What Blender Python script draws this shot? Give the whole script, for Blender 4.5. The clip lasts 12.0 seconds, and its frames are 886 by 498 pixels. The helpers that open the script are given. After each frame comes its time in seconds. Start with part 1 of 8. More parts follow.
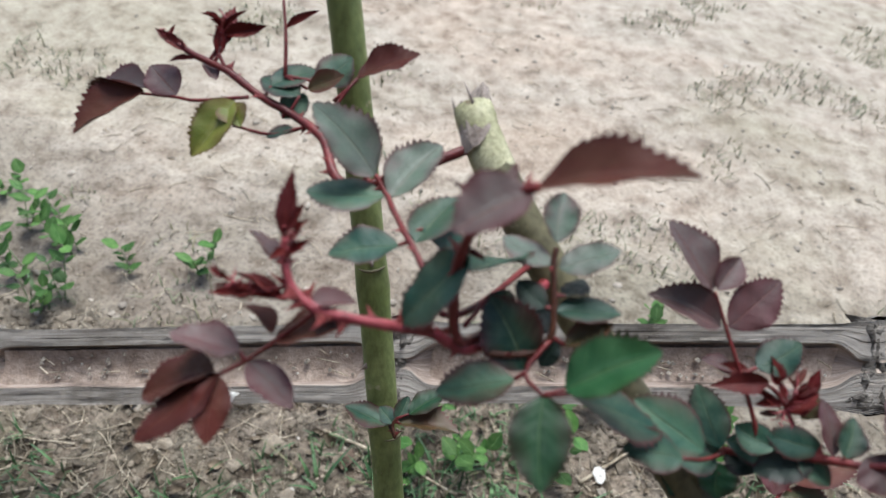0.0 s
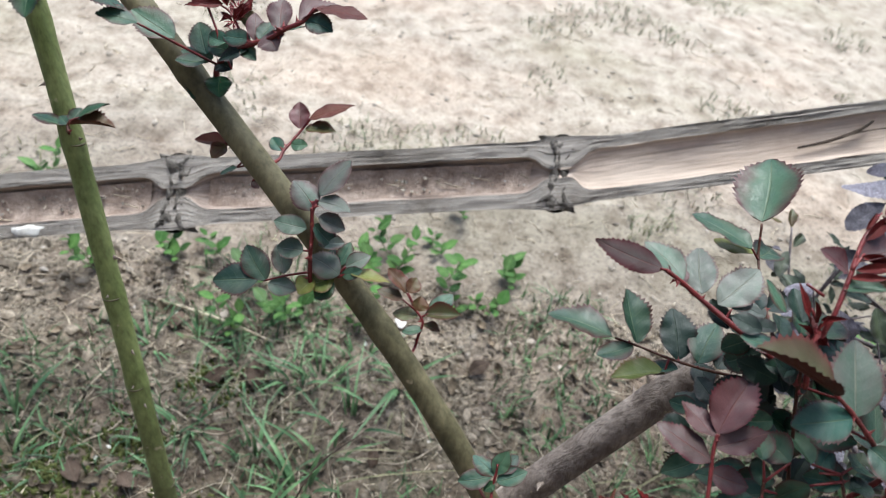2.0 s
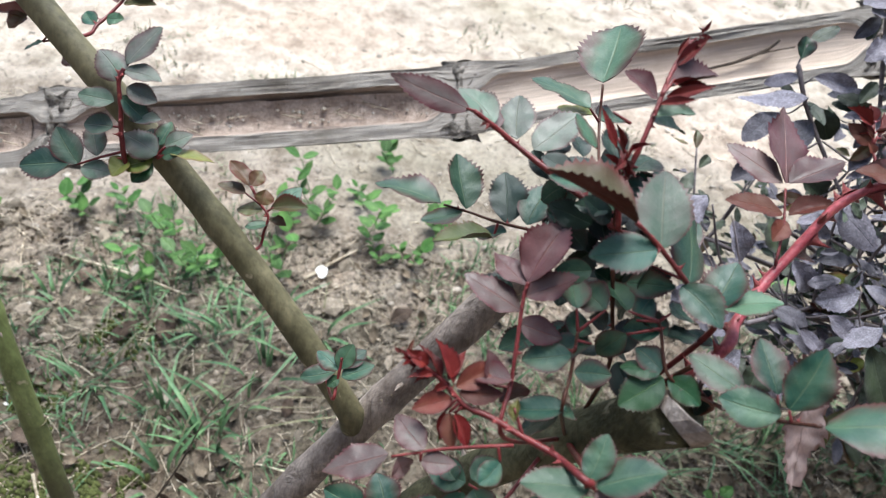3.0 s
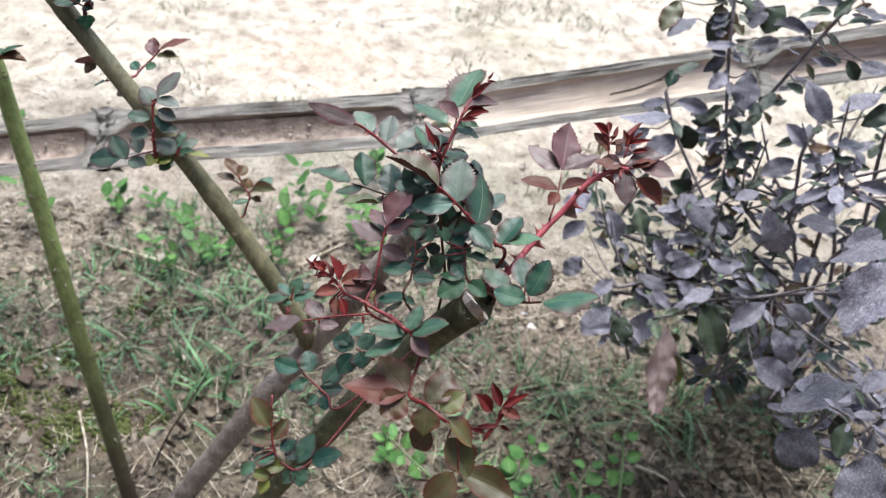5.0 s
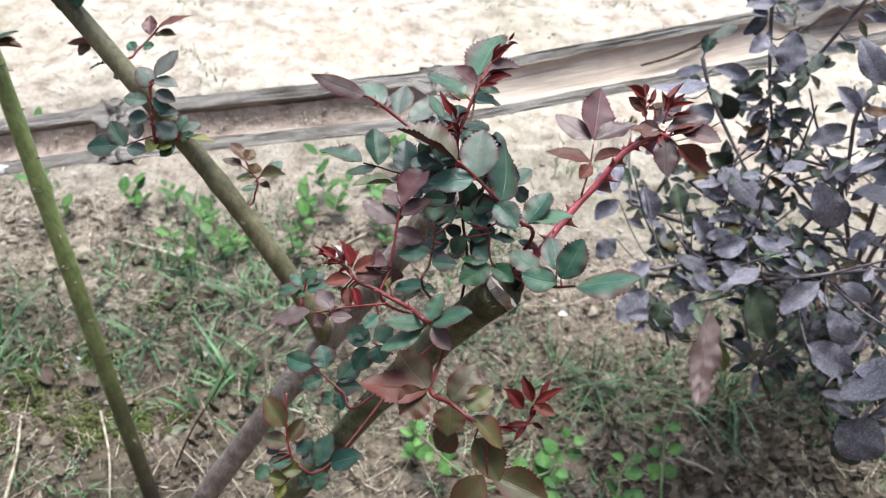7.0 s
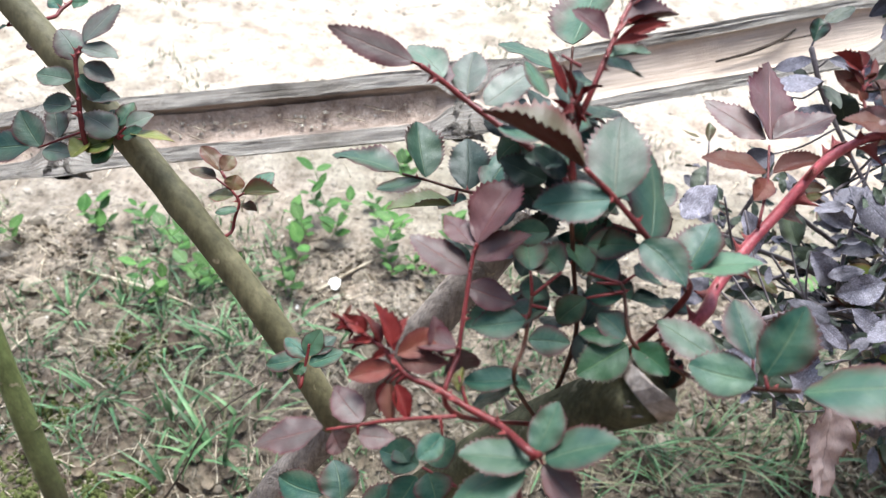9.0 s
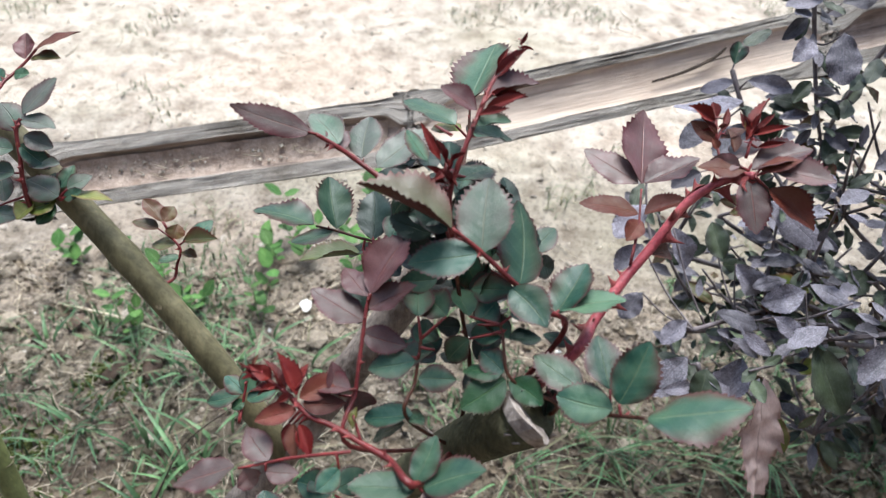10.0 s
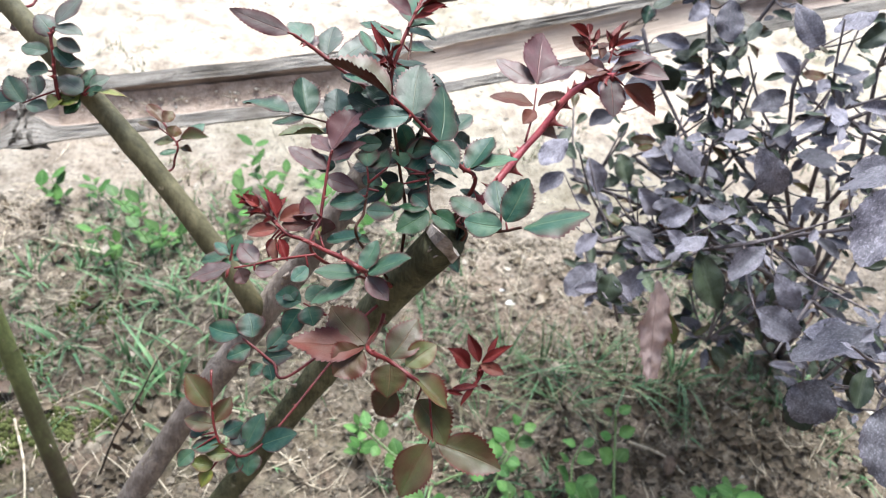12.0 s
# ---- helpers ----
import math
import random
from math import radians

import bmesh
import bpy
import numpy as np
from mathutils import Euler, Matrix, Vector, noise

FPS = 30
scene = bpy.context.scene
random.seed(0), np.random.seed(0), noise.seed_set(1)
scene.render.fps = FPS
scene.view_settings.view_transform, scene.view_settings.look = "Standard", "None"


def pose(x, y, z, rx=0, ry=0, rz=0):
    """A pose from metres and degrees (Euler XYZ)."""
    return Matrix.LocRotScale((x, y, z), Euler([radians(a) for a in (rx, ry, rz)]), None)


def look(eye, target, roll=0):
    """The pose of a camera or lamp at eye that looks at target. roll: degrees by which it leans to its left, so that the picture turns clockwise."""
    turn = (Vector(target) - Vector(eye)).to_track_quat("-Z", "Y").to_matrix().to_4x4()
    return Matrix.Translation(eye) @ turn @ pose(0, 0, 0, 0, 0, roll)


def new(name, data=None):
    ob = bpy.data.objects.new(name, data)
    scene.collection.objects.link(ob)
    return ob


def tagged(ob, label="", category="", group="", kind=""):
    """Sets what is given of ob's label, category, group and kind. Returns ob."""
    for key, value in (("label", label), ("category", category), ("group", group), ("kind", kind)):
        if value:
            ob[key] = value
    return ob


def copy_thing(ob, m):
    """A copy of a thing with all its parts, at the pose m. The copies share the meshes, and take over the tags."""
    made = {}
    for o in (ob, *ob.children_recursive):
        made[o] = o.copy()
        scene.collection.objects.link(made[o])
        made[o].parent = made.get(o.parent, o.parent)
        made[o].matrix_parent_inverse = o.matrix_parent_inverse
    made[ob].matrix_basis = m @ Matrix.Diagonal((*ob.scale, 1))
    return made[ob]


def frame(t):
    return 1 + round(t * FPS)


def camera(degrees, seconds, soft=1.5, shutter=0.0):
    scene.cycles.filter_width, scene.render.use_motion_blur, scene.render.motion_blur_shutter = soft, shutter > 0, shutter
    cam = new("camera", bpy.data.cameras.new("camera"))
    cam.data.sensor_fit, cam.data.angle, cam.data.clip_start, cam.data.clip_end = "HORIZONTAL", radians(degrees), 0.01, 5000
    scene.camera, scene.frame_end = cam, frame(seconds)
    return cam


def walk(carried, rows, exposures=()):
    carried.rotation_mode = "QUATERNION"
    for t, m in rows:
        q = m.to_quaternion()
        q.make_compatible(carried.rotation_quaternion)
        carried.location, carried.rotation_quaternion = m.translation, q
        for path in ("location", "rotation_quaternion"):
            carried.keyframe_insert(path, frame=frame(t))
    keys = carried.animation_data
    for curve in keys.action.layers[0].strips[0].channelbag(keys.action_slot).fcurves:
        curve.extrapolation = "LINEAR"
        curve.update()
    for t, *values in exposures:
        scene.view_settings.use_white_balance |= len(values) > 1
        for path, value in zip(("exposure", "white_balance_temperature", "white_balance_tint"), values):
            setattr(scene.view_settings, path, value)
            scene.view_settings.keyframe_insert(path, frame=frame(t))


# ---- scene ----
cam = camera(66.2, 12.0, 1.1)
cam.data.dof.use_dof = True
cam.data.dof.focus_distance = 0.41
cam.data.dof.aperture_fstop = 11.0
PATH = [
    (0, (0.098, 0.091, 0.856), (-0.019, 1.471, -0.587), 7.8),
    (0.5, (0.152, 0.042, 0.867), (0.078, 1.436, -0.566), 8.8),
    (1, (0.203, -0.003, 0.875), (0.183, 1.39, -0.559), 9.1),
    (1.5, (0.263, -0.052, 0.878), (0.277, 1.33, -0.568), 9.2),
    (2, (0.319, -0.103, 0.866), (0.389, 1.278, -0.578), 10.6),
    (2.5, (0.367, -0.128, 0.84), (0.476, 1.249, -0.607), 10.6),
    (3, (0.406, -0.125, 0.815), (0.561, 1.234, -0.644), 11.7),
    (3.5, (0.457, -0.136, 0.827), (0.603, 1.225, -0.631), 11.6),
    (3.7, (0.459, -0.153, 0.848), (0.57, 1.217, -0.605), 10.3),
    (5.3, (0.49, -0.31, 0.96), (0.559, 1.083, -0.474), 9.4),
    (5.5, (0.487, -0.32, 0.971), (0.541, 1.067, -0.469), 8.8),
    (6, (0.497, -0.336, 0.984), (0.524, 1.039, -0.469), 8.0),
    (6.5, (0.496, -0.317, 0.962), (0.51, 1.055, -0.493), 7.4),
    (6.7, (0.495, -0.295, 0.942), (0.491, 1.07, -0.52), 6.0),
    (8.3, (0.478, -0.147, 0.801), (0.506, 1.249, -0.63), 6.4),
    (8.5, (0.465, -0.136, 0.8), (0.496, 1.264, -0.627), 6.1),
    (9, (0.448, -0.129, 0.787), (0.479, 1.282, -0.63), 7.0),
    (9.5, (0.454, -0.118, 0.788), (0.496, 1.3, -0.622), 6.5),
    (10, (0.488, -0.136, 0.826), (0.537, 1.287, -0.579), 5.0),
    (10.5, (0.528, -0.173, 0.862), (0.665, 1.241, -0.545), 6.7),
    (11, (0.531, -0.212, 0.89), (0.687, 1.196, -0.521), 7.8),
    (11.5, (0.523, -0.234, 0.887), (0.687, 1.17, -0.528), 8.2),
    (12, (0.504, -0.266, 0.856), (0.658, 1.136, -0.562), 9.0),
]
EXPOSURE = [(t, ev, 5980.0, 4.0) for t, ev in ((0.0, 0.86), (0.5, 0.90), (1.0, 1.00), (1.5, 1.08), (2.0, 1.18), (2.5, 1.30), (3.5, 1.62), (5.5, 1.55), (6.5, 1.55), (8.5, 1.85), (9.5, 1.77), (10.0, 1.48), (11.0, 1.46), (12.0, 1.86))]
walk(cam, [(t, look(eye, target, roll)) for t, eye, target, roll in PATH], EXPOSURE)

# ---- world, sun ----
world = bpy.data.worlds.new("world")
scene.world = world
world.use_nodes = True
wt = world.node_tree
sky = wt.nodes.new("ShaderNodeTexSky")
sky.sky_type = "NISHITA"
sky.sun_disc = False
sky.sun_elevation = radians(67)
sky.sun_rotation = radians(0)
sky.dust_density = 3.0
wt.links.new(sky.outputs[0], wt.nodes["Background"].inputs[0])
wt.nodes["Background"].inputs[1].default_value = 0.085
sun = new("sun", bpy.data.lights.new("sun", "SUN"))
sun.data.energy = 2.25
sun.data.angle = radians(34)
sun.data.color = (1.0, 0.97, 0.93)
sun.matrix_world = look((0.2, 1.7, 4.0), (0, 0, 0))


# ---- materials ----
def material(name):
    m = bpy.data.materials.new(name)
    m.use_nodes = True
    return m, m.node_tree, m.node_tree.nodes["Principled BSDF"]


def node(t, kind, ins=None, **props):
    n = t.nodes.new("ShaderNode" + kind)
    if "operation" in props:
        n.operation = props["operation"]
    if "use_clamp" in props:
        n.use_clamp = props["use_clamp"]
    if "data_type" in props:
        n.data_type = props["data_type"]
    if "blend_type" in props:
        n.blend_type = props["blend_type"]
    for k, v in (ins or {}).items():
        if isinstance(v, bpy.types.NodeSocket):
            t.links.new(v, n.inputs[k])
        else:
            n.inputs[k].default_value = v
    return n


def maths(t, op, a, b=0.0, clamp=False):
    return node(t, "Math", {0: a, 1: b}, operation=op, use_clamp=clamp).outputs[0]


def rgb(c):
    return (*c, 1.0)


def mix(t, f, a, b, blend="MIX"):
    n = node(t, "Mix", {0: f}, data_type="RGBA", blend_type=blend)
    for i, v in ((6, a), (7, b)):
        if isinstance(v, bpy.types.NodeSocket):
            t.links.new(v, n.inputs[i])
        else:
            n.inputs[i].default_value = rgb(v)
    return n.outputs[2]


def noise_tex(t, scale, detail=6.0, rough=0.6, vec=None, distort=0.0):
    ins = {"Scale": scale, "Detail": detail, "Roughness": rough, "Distortion": distort}
    if vec is not None:
        ins["Vector"] = vec
    return node(t, "TexNoise", ins).outputs[0]


def ramp(t, f, stops):
    n = node(t, "ValToRGB", {0: f})
    while len(n.color_ramp.elements) < len(stops):
        n.color_ramp.elements.new(0.5)
    for e, (p, c) in zip(n.color_ramp.elements, stops):
        e.position, e.color = p, rgb(c)
    return n.outputs[0]


def bump(t, bsdf, height, strength, distance):
    n = node(t, "Bump", {"Strength": strength, "Distance": distance, "Height": height})
    t.links.new(n.outputs[0], bsdf.inputs["Normal"])


def obj_coord(t, sx=1.0, sy=1.0, sz=1.0):
    c = node(t, "TexCoord").outputs["Object"]
    return node(t, "Mapping", {0: c, 3: (sx, sy, sz)}).outputs[0]


def soil_material():
    m, t, b = material("soil")
    c = obj_coord(t)
    big = noise_tex(t, 2.2, 5, 0.6, c)
    mid = noise_tex(t, 18, 8, 0.68, c)
    fine = noise_tex(t, 130, 8, 0.72, c)
    grit = node(t, "TexVoronoi", {"Vector": c, "Scale": 95.0}).outputs[0]
    base = ramp(t, mid, [(0.32, (0.21, 0.168, 0.134)), (0.5, (0.39, 0.338, 0.286)), (0.70, (0.50, 0.445, 0.385))])
    tone = ramp(t, fine, [(0.36, (0.22, 0.20, 0.18)), (0.47, (0.85, 0.83, 0.82)), (0.64, (1.15, 1.13, 1.10))])
    where = node(t, "SeparateXYZ", {0: c})
    close = maths(t, "SUBTRACT", 0.9, maths(t, "MULTIPLY", maths(t, "SUBTRACT", where.outputs[1], 0.5), 0.6, True))
    col = mix(t, close, base, tone, "MULTIPLY")
    # an olive film of moss on the near part of the bed, in blotches
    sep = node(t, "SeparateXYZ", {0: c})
    nearside = maths(t, "MULTIPLY", maths(t, "SUBTRACT", 0.75, sep.outputs[0]), 1.5, True)
    nearside = maths(t, "MULTIPLY", nearside, maths(t, "MULTIPLY", maths(t, "SUBTRACT", 0.56, sep.outputs[1]), 4.0, True))
    film = maths(t, "MULTIPLY", ramp(t, noise_tex(t, 9.0, 6, 0.7, c), [(0.42, (0, 0, 0)), (0.62, (1, 1, 1))]), maths(t, "MULTIPLY", nearside, 0.6))
    col = mix(t, film, col, (0.12, 0.145, 0.06))
    col = mix(t, maths(t, "MULTIPLY", ramp(t, big, [(0.5, (0, 0, 0)), (0.7, (1, 1, 1))]), 0.3), col, (0.20, 0.16, 0.11))
    tint = noise_tex(t, 1.1, 5, 0.6, node(t, "Mapping", {0: c, 1: (3.1, 0.7, 0.0), 3: (1.0, 1.8, 1.0)}).outputs[0])
    col = mix(t, 0.75, col, ramp(t, tint, [(0.36, (0.90, 0.93, 0.86)), (0.5, (1.0, 1.0, 1.0)), (0.64, (1.08, 1.0, 0.96))]), "MULTIPLY")
    # open, crumbly bed: the shade in gaps between crumbs is painted as dark noise
    crumbs = ramp(t, noise_tex(t, 42, 5, 0.7, node(t, "Mapping", {0: c, 1: (0.4, 1.7, 0.0)}).outputs[0]), [(0.36, (0.36, 0.35, 0.34)), (0.46, (1.05, 1.05, 1.05)), (0.64, (1.5, 1.48, 1.46))])
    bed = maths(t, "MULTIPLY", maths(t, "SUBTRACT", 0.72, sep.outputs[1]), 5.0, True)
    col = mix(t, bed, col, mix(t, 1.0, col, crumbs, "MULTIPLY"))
    # the bed gets darker towards low x and low y
    near_tone = maths(t, "SUBTRACT", 1.0, maths(t, "MULTIPLY", maths(t, "MULTIPLY", nearside, maths(t, "MULTIPLY", maths(t, "SUBTRACT", 0.36, sep.outputs[1]), 5.0, True)), 0.30))
    col = mix(t, 1.0, col, node(t, "CombineColor", {0: near_tone, 1: near_tone, 2: near_tone}).outputs[0], "MULTIPLY")
    # paler dry soil past the pole, with the sunlit gradient painted in
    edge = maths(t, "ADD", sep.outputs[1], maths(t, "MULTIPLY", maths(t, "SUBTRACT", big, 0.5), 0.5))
    sunlit_tone = ramp(t, edge, [(0.06, (0.54, 0.50, 0.47)), (0.18, (0.54, 0.50, 0.47)), (0.30, (0.49, 0.46, 0.44)), (0.46, (0.62, 0.60, 0.58)), (0.62, (0.68, 0.67, 0.65)), (0.85, (0.75, 0.745, 0.725)), (1.15, (0.975, 0.97, 0.955)), (1.9, (1.09, 1.08, 1.06))])
    col = mix(t, 1.0, col, sunlit_tone, "MULTIPLY")
    t.links.new(col, b.inputs["Base Color"])
    b.inputs["Roughness"].default_value = 0.95
    b.inputs["Specular IOR Level"].default_value = 0.2
    h = maths(t, "ADD", maths(t, "MULTIPLY", fine, 1.0), maths(t, "ADD", maths(t, "MULTIPLY", mid, 1.4), maths(t, "MULTIPLY", grit, 0.5)))
    # trodden smooth beyond the pole, loose in the bed
    loose = maths(t, "SUBTRACT", 0.85, maths(t, "MULTIPLY", maths(t, "MULTIPLY", maths(t, "SUBTRACT", where.outputs[1], 0.46), 3.0, True), 0.66))
    bump(t, b, h, loose, 0.008)
    return m


def speckled(name, dark, light, scale=60.0, rough=0.9, spec=0.25, bumped=0.4, dist=0.002, vary=0.25, stretch=(1, 1, 1), nearside=0.0):
    """Two-tone noisy surface with a random tone for each piece; the last argument darkens it towards low y."""
    m, t, b = material(name)
    c = obj_coord(t, *stretch)
    n1 = noise_tex(t, scale, 6, 0.65, c)
    n2 = noise_tex(t, scale * 6, 5, 0.6, c)
    col = mix(t, ramp(t, n1, [(0.34, (0, 0, 0)), (0.66, (1, 1, 1))]), dark, light)
    col = mix(t, 0.5, col, ramp(t, n2, [(0.3, (0.6, 0.6, 0.6)), (0.7, (1.25, 1.25, 1.25))]), "MULTIPLY")
    rnd = node(t, "NewGeometry").outputs["Random Per Island"]
    k = maths(t, "ADD", maths(t, "MULTIPLY", rnd, 2 * vary), 1 - vary)
    if nearside:
        y = node(t, "SeparateXYZ", {0: node(t, "TexCoord").outputs["Object"]}).outputs[1]
        k = maths(t, "MULTIPLY", k, ramp(t, y, [(0.08, (1 - nearside,) * 3), (0.34, (1.15,) * 3)]))
    col = mix(t, 1.0, col, node(t, "CombineColor", {0: k, 1: k, 2: k}).outputs[0], "MULTIPLY")
    t.links.new(col, b.inputs["Base Color"])
    b.inputs["Roughness"].default_value = rough
    b.inputs["Specular IOR Level"].default_value = spec
    bump(t, b, maths(t, "ADD", n1, maths(t, "MULTIPLY", n2, 0.5)), bumped, dist)
    return m


def wood_material(name, dark, mid, light, along=3.0, across=90.0, dist=0.0025, stain=(0.05, 0.04, 0.03), cracks=0.85):
    """Weathered bamboo: long fibres, cracks and blotches; runs along the object's x."""
    m, t, b = material(name)
    uv = node(t, "TexCoord").outputs["UV"]
    fib = noise_tex(t, 1.0, 8, 0.7, node(t, "Mapping", {0: uv, 3: (along, across, 1.0)}).outputs[0], 0.15)
    fine = noise_tex(t, 1.0, 6, 0.7, node(t, "Mapping", {0: uv, 3: (along * 4, across * 4, 1.0)}).outputs[0])
    blot = noise_tex(t, 9.0, 7, 0.65, obj_coord(t))
    col = ramp(t, fib, [(0.32, dark), (0.5, mid), (0.68, light)])
    col = mix(t, 0.6, col, ramp(t, fine, [(0.3, (0.55, 0.55, 0.55)), (0.7, (1.2, 1.2, 1.2))]), "MULTIPLY")
    col = mix(t, ramp(t, blot, [(0.47, (0, 0, 0)), (0.66, (0.8, 0.8, 0.8))]), col, stain)
    t.links.new(col, b.inputs["Base Color"])
    b.inputs["Roughness"].default_value = 0.85
    b.inputs["Specular IOR Level"].default_value = 0.25
    crack = noise_tex(t, 1.0, 4, 0.55, node(t, "Mapping", {0: uv, 3: (along * 0.9, across * 1.3, 1.0)}).outputs[0], 0.2)
    crack = ramp(t, crack, [(0.34, (1, 1, 1)), (0.40, (0, 0, 0))])
    col = mix(t, maths(t, "MULTIPLY", crack, cracks), col, (0.022, 0.018, 0.014))
    t.links.new(col, b.inputs["Base Color"])
    h = maths(t, "SUBTRACT", maths(t, "ADD", fib, maths(t, "MULTIPLY", fine, 0.4)), maths(t, "MULTIPLY", crack, cracks))
    bump(t, b, h, 0.9, dist)
    return m


def bark_material(name, dark, light, scale=26.0, rough=0.5, spec=0.4, foot=None, spots=(0.5, 0.42, 0.28), spot_at=0.68, dist=0.0012, peel=None):
    """Bark in two tones with fine streaks and lenticels; old bark also flakes off in patches."""
    m, t, b = material(name)
    c = obj_coord(t)
    n1 = noise_tex(t, scale, 5, 0.6, c)
    n2 = noise_tex(t, scale * 9, 5, 0.65, c)
    n3 = noise_tex(t, scale * 3.1, 3, 0.5, c)
    n4 = noise_tex(t, 1.0, 4, 0.6, node(t, "Mapping", {0: c, 3: (scale * 14, scale * 14, scale * 1.5)}).outputs[0])
    col = mix(t, ramp(t, n1, [(0.35, (0, 0, 0)), (0.65, (1, 1, 1))]), dark, light)
    col = mix(t, 0.45, col, ramp(t, n2, [(0.3, (0.65, 0.65, 0.65)), (0.7, (1.2, 1.2, 1.2))]), "MULTIPLY")
    col = mix(t, 0.55, col, ramp(t, n4, [(0.34, (0.55, 0.52, 0.48)), (0.5, (1, 1, 1)), (0.68, (1.4, 1.38, 1.34))]), "MULTIPLY")
    col = mix(t, ramp(t, n3, [(spot_at, (0, 0, 0)), (spot_at + 0.05, (0.8, 0.8, 0.8))]), col, spots)
    h = maths(t, "ADD", n1, maths(t, "MULTIPLY", n2, 0.6))
    if peel:
        flake = noise_tex(t, scale * 1.6, 6, 0.7, node(t, "Mapping", {0: c, 2: (0.0, 0.5, 0.0), 3: (1.0, 1.0, 0.5)}).outputs[0], 0.6)
        flake = ramp(t, flake, [(0.50, (0, 0, 0)), (0.62, (1, 1, 1))])
        col = mix(t, maths(t, "MULTIPLY", flake, 0.6), col, mix(t, n2, tuple(0.5 * v for v in peel), tuple(1.5 * v for v in peel)))
        h = maths(t, "ADD", h, maths(t, "MULTIPLY", flake, -0.5))
    if foot:
        # the young bark turns woody towards its foot
        z = node(t, "SeparateXYZ", {0: c}).outputs[2]
        z = maths(t, "ADD", z, maths(t, "MULTIPLY", maths(t, "SUBTRACT", n1, 0.5), 0.3))
        woody = maths(t, "MULTIPLY", maths(t, "SUBTRACT", 0.36, z), 3.2, True)
        col = mix(t, woody, col, mix(t, n2, foot, tuple(2.2 * v for v in foot)))
    t.links.new(col, b.inputs["Base Color"])
    b.inputs["Roughness"].default_value = rough
    b.inputs["Specular IOR Level"].default_value = spec
    bump(t, b, h, 0.5, dist)
    return m


def leaf_material(name, blade, other, vein, rim, rough=0.42, spec=0.62, through_=0.12, dust=0.0, dust_col=(0.35, 0.35, 0.4), veins=1.0):
    """A waxy leaf: blade colours in patches, a pale midrib, faint side veins, a dark edge, specks and dust; u runs across, v along."""
    m, t, b = material(name)
    uv = node(t, "SeparateXYZ", {0: node(t, "TexCoord").outputs["UV"]})
    u, v = uv.outputs[0], uv.outputs[1]
    off = maths(t, "ABSOLUTE", maths(t, "SUBTRACT", maths(t, "MULTIPLY", u, 2.0), 1.0))
    c = obj_coord(t)
    rnd = node(t, "ObjectInfo").outputs["Random"]
    rnd2 = maths(t, "FRACT", maths(t, "MULTIPLY", rnd, 7.31))
    rnd3 = maths(t, "FRACT", maths(t, "MULTIPLY", rnd, 23.7))
    shift = node(t, "VectorMath", {0: c, 1: node(t, "CombineXYZ", {0: maths(t, "MULTIPLY", rnd, 17.0), 1: maths(t, "MULTIPLY", rnd2, 9.0), 2: rnd}).outputs[0]}, operation="ADD").outputs[0]
    patch = noise_tex(t, 2.0, 3, 0.55, shift)
    fine = noise_tex(t, 30, 5, 0.65, shift)
    f = maths(t, "ADD", maths(t, "MULTIPLY", maths(t, "SUBTRACT", patch, 0.5), 2.4), maths(t, "ADD", maths(t, "MULTIPLY", rnd, 0.8), 0.06), True)
    col = mix(t, f, blade, other)
    col = mix(t, 0.45, col, ramp(t, fine, [(0.3, (0.7, 0.7, 0.7)), (0.7, (1.2, 1.2, 1.2))]), "MULTIPLY")
    # side veins sweep forwards from the midrib
    wave = maths(t, "SUBTRACT", v, maths(t, "MULTIPLY", maths(t, "POWER", off, 1.4), 0.26))
    side = maths(t, "SINE", maths(t, "MULTIPLY", wave, 44.0))
    quilt = maths(t, "MULTIPLY", side, maths(t, "SUBTRACT", 1.0, off))
    side = ramp(t, maths(t, "ADD", maths(t, "MULTIPLY", side, 0.5), 0.5), [(0.93, (0, 0, 0)), (1.0, (1, 1, 1))])
    midrib = ramp(t, off, [(0.018, (1, 1, 1)), (0.05, (0, 0, 0))])
    flush = maths(t, "MULTIPLY", ramp(t, maths(t, "ADD", off, maths(t, "MULTIPLY", maths(t, "SUBTRACT", patch, 0.5), 1.5)), [(0.40, (0, 0, 0)), (1.05, (1, 1, 1))]), maths(t, "ADD", maths(t, "MULTIPLY", rnd2, 0.8), 0.05))
    col = mix(t, flush, col, rim)
    tone = maths(t, "ADD", maths(t, "MULTIPLY", rnd3, 0.75), 0.62)
    col = mix(t, 1.0, col, node(t, "CombineColor", {0: tone, 1: tone, 2: tone}).outputs[0], "MULTIPLY")
    col = mix(t, maths(t, "MULTIPLY", side, 0.14 * veins), col, vein)
    col = mix(t, maths(t, "MULTIPLY", midrib, 0.6 * veins), col, vein)
    col = mix(t, ramp(t, maths(t, "ADD", off, maths(t, "MULTIPLY", maths(t, "SUBTRACT", fine, 0.5), 0.22)), [(0.86, (0, 0, 0)), (0.97, (0.95, 0.95, 0.95))]), col, rim)
    speck = noise_tex(t, 60.0, 2, 0.5, shift)
    col = mix(t, maths(t, "MULTIPLY", ramp(t, speck, [(0.72, (0, 0, 0)), (0.77, (1, 1, 1))]), 0.3), col, (0.36, 0.36, 0.34))
    film = noise_tex(t, 5.0, 4, 0.7, shift)
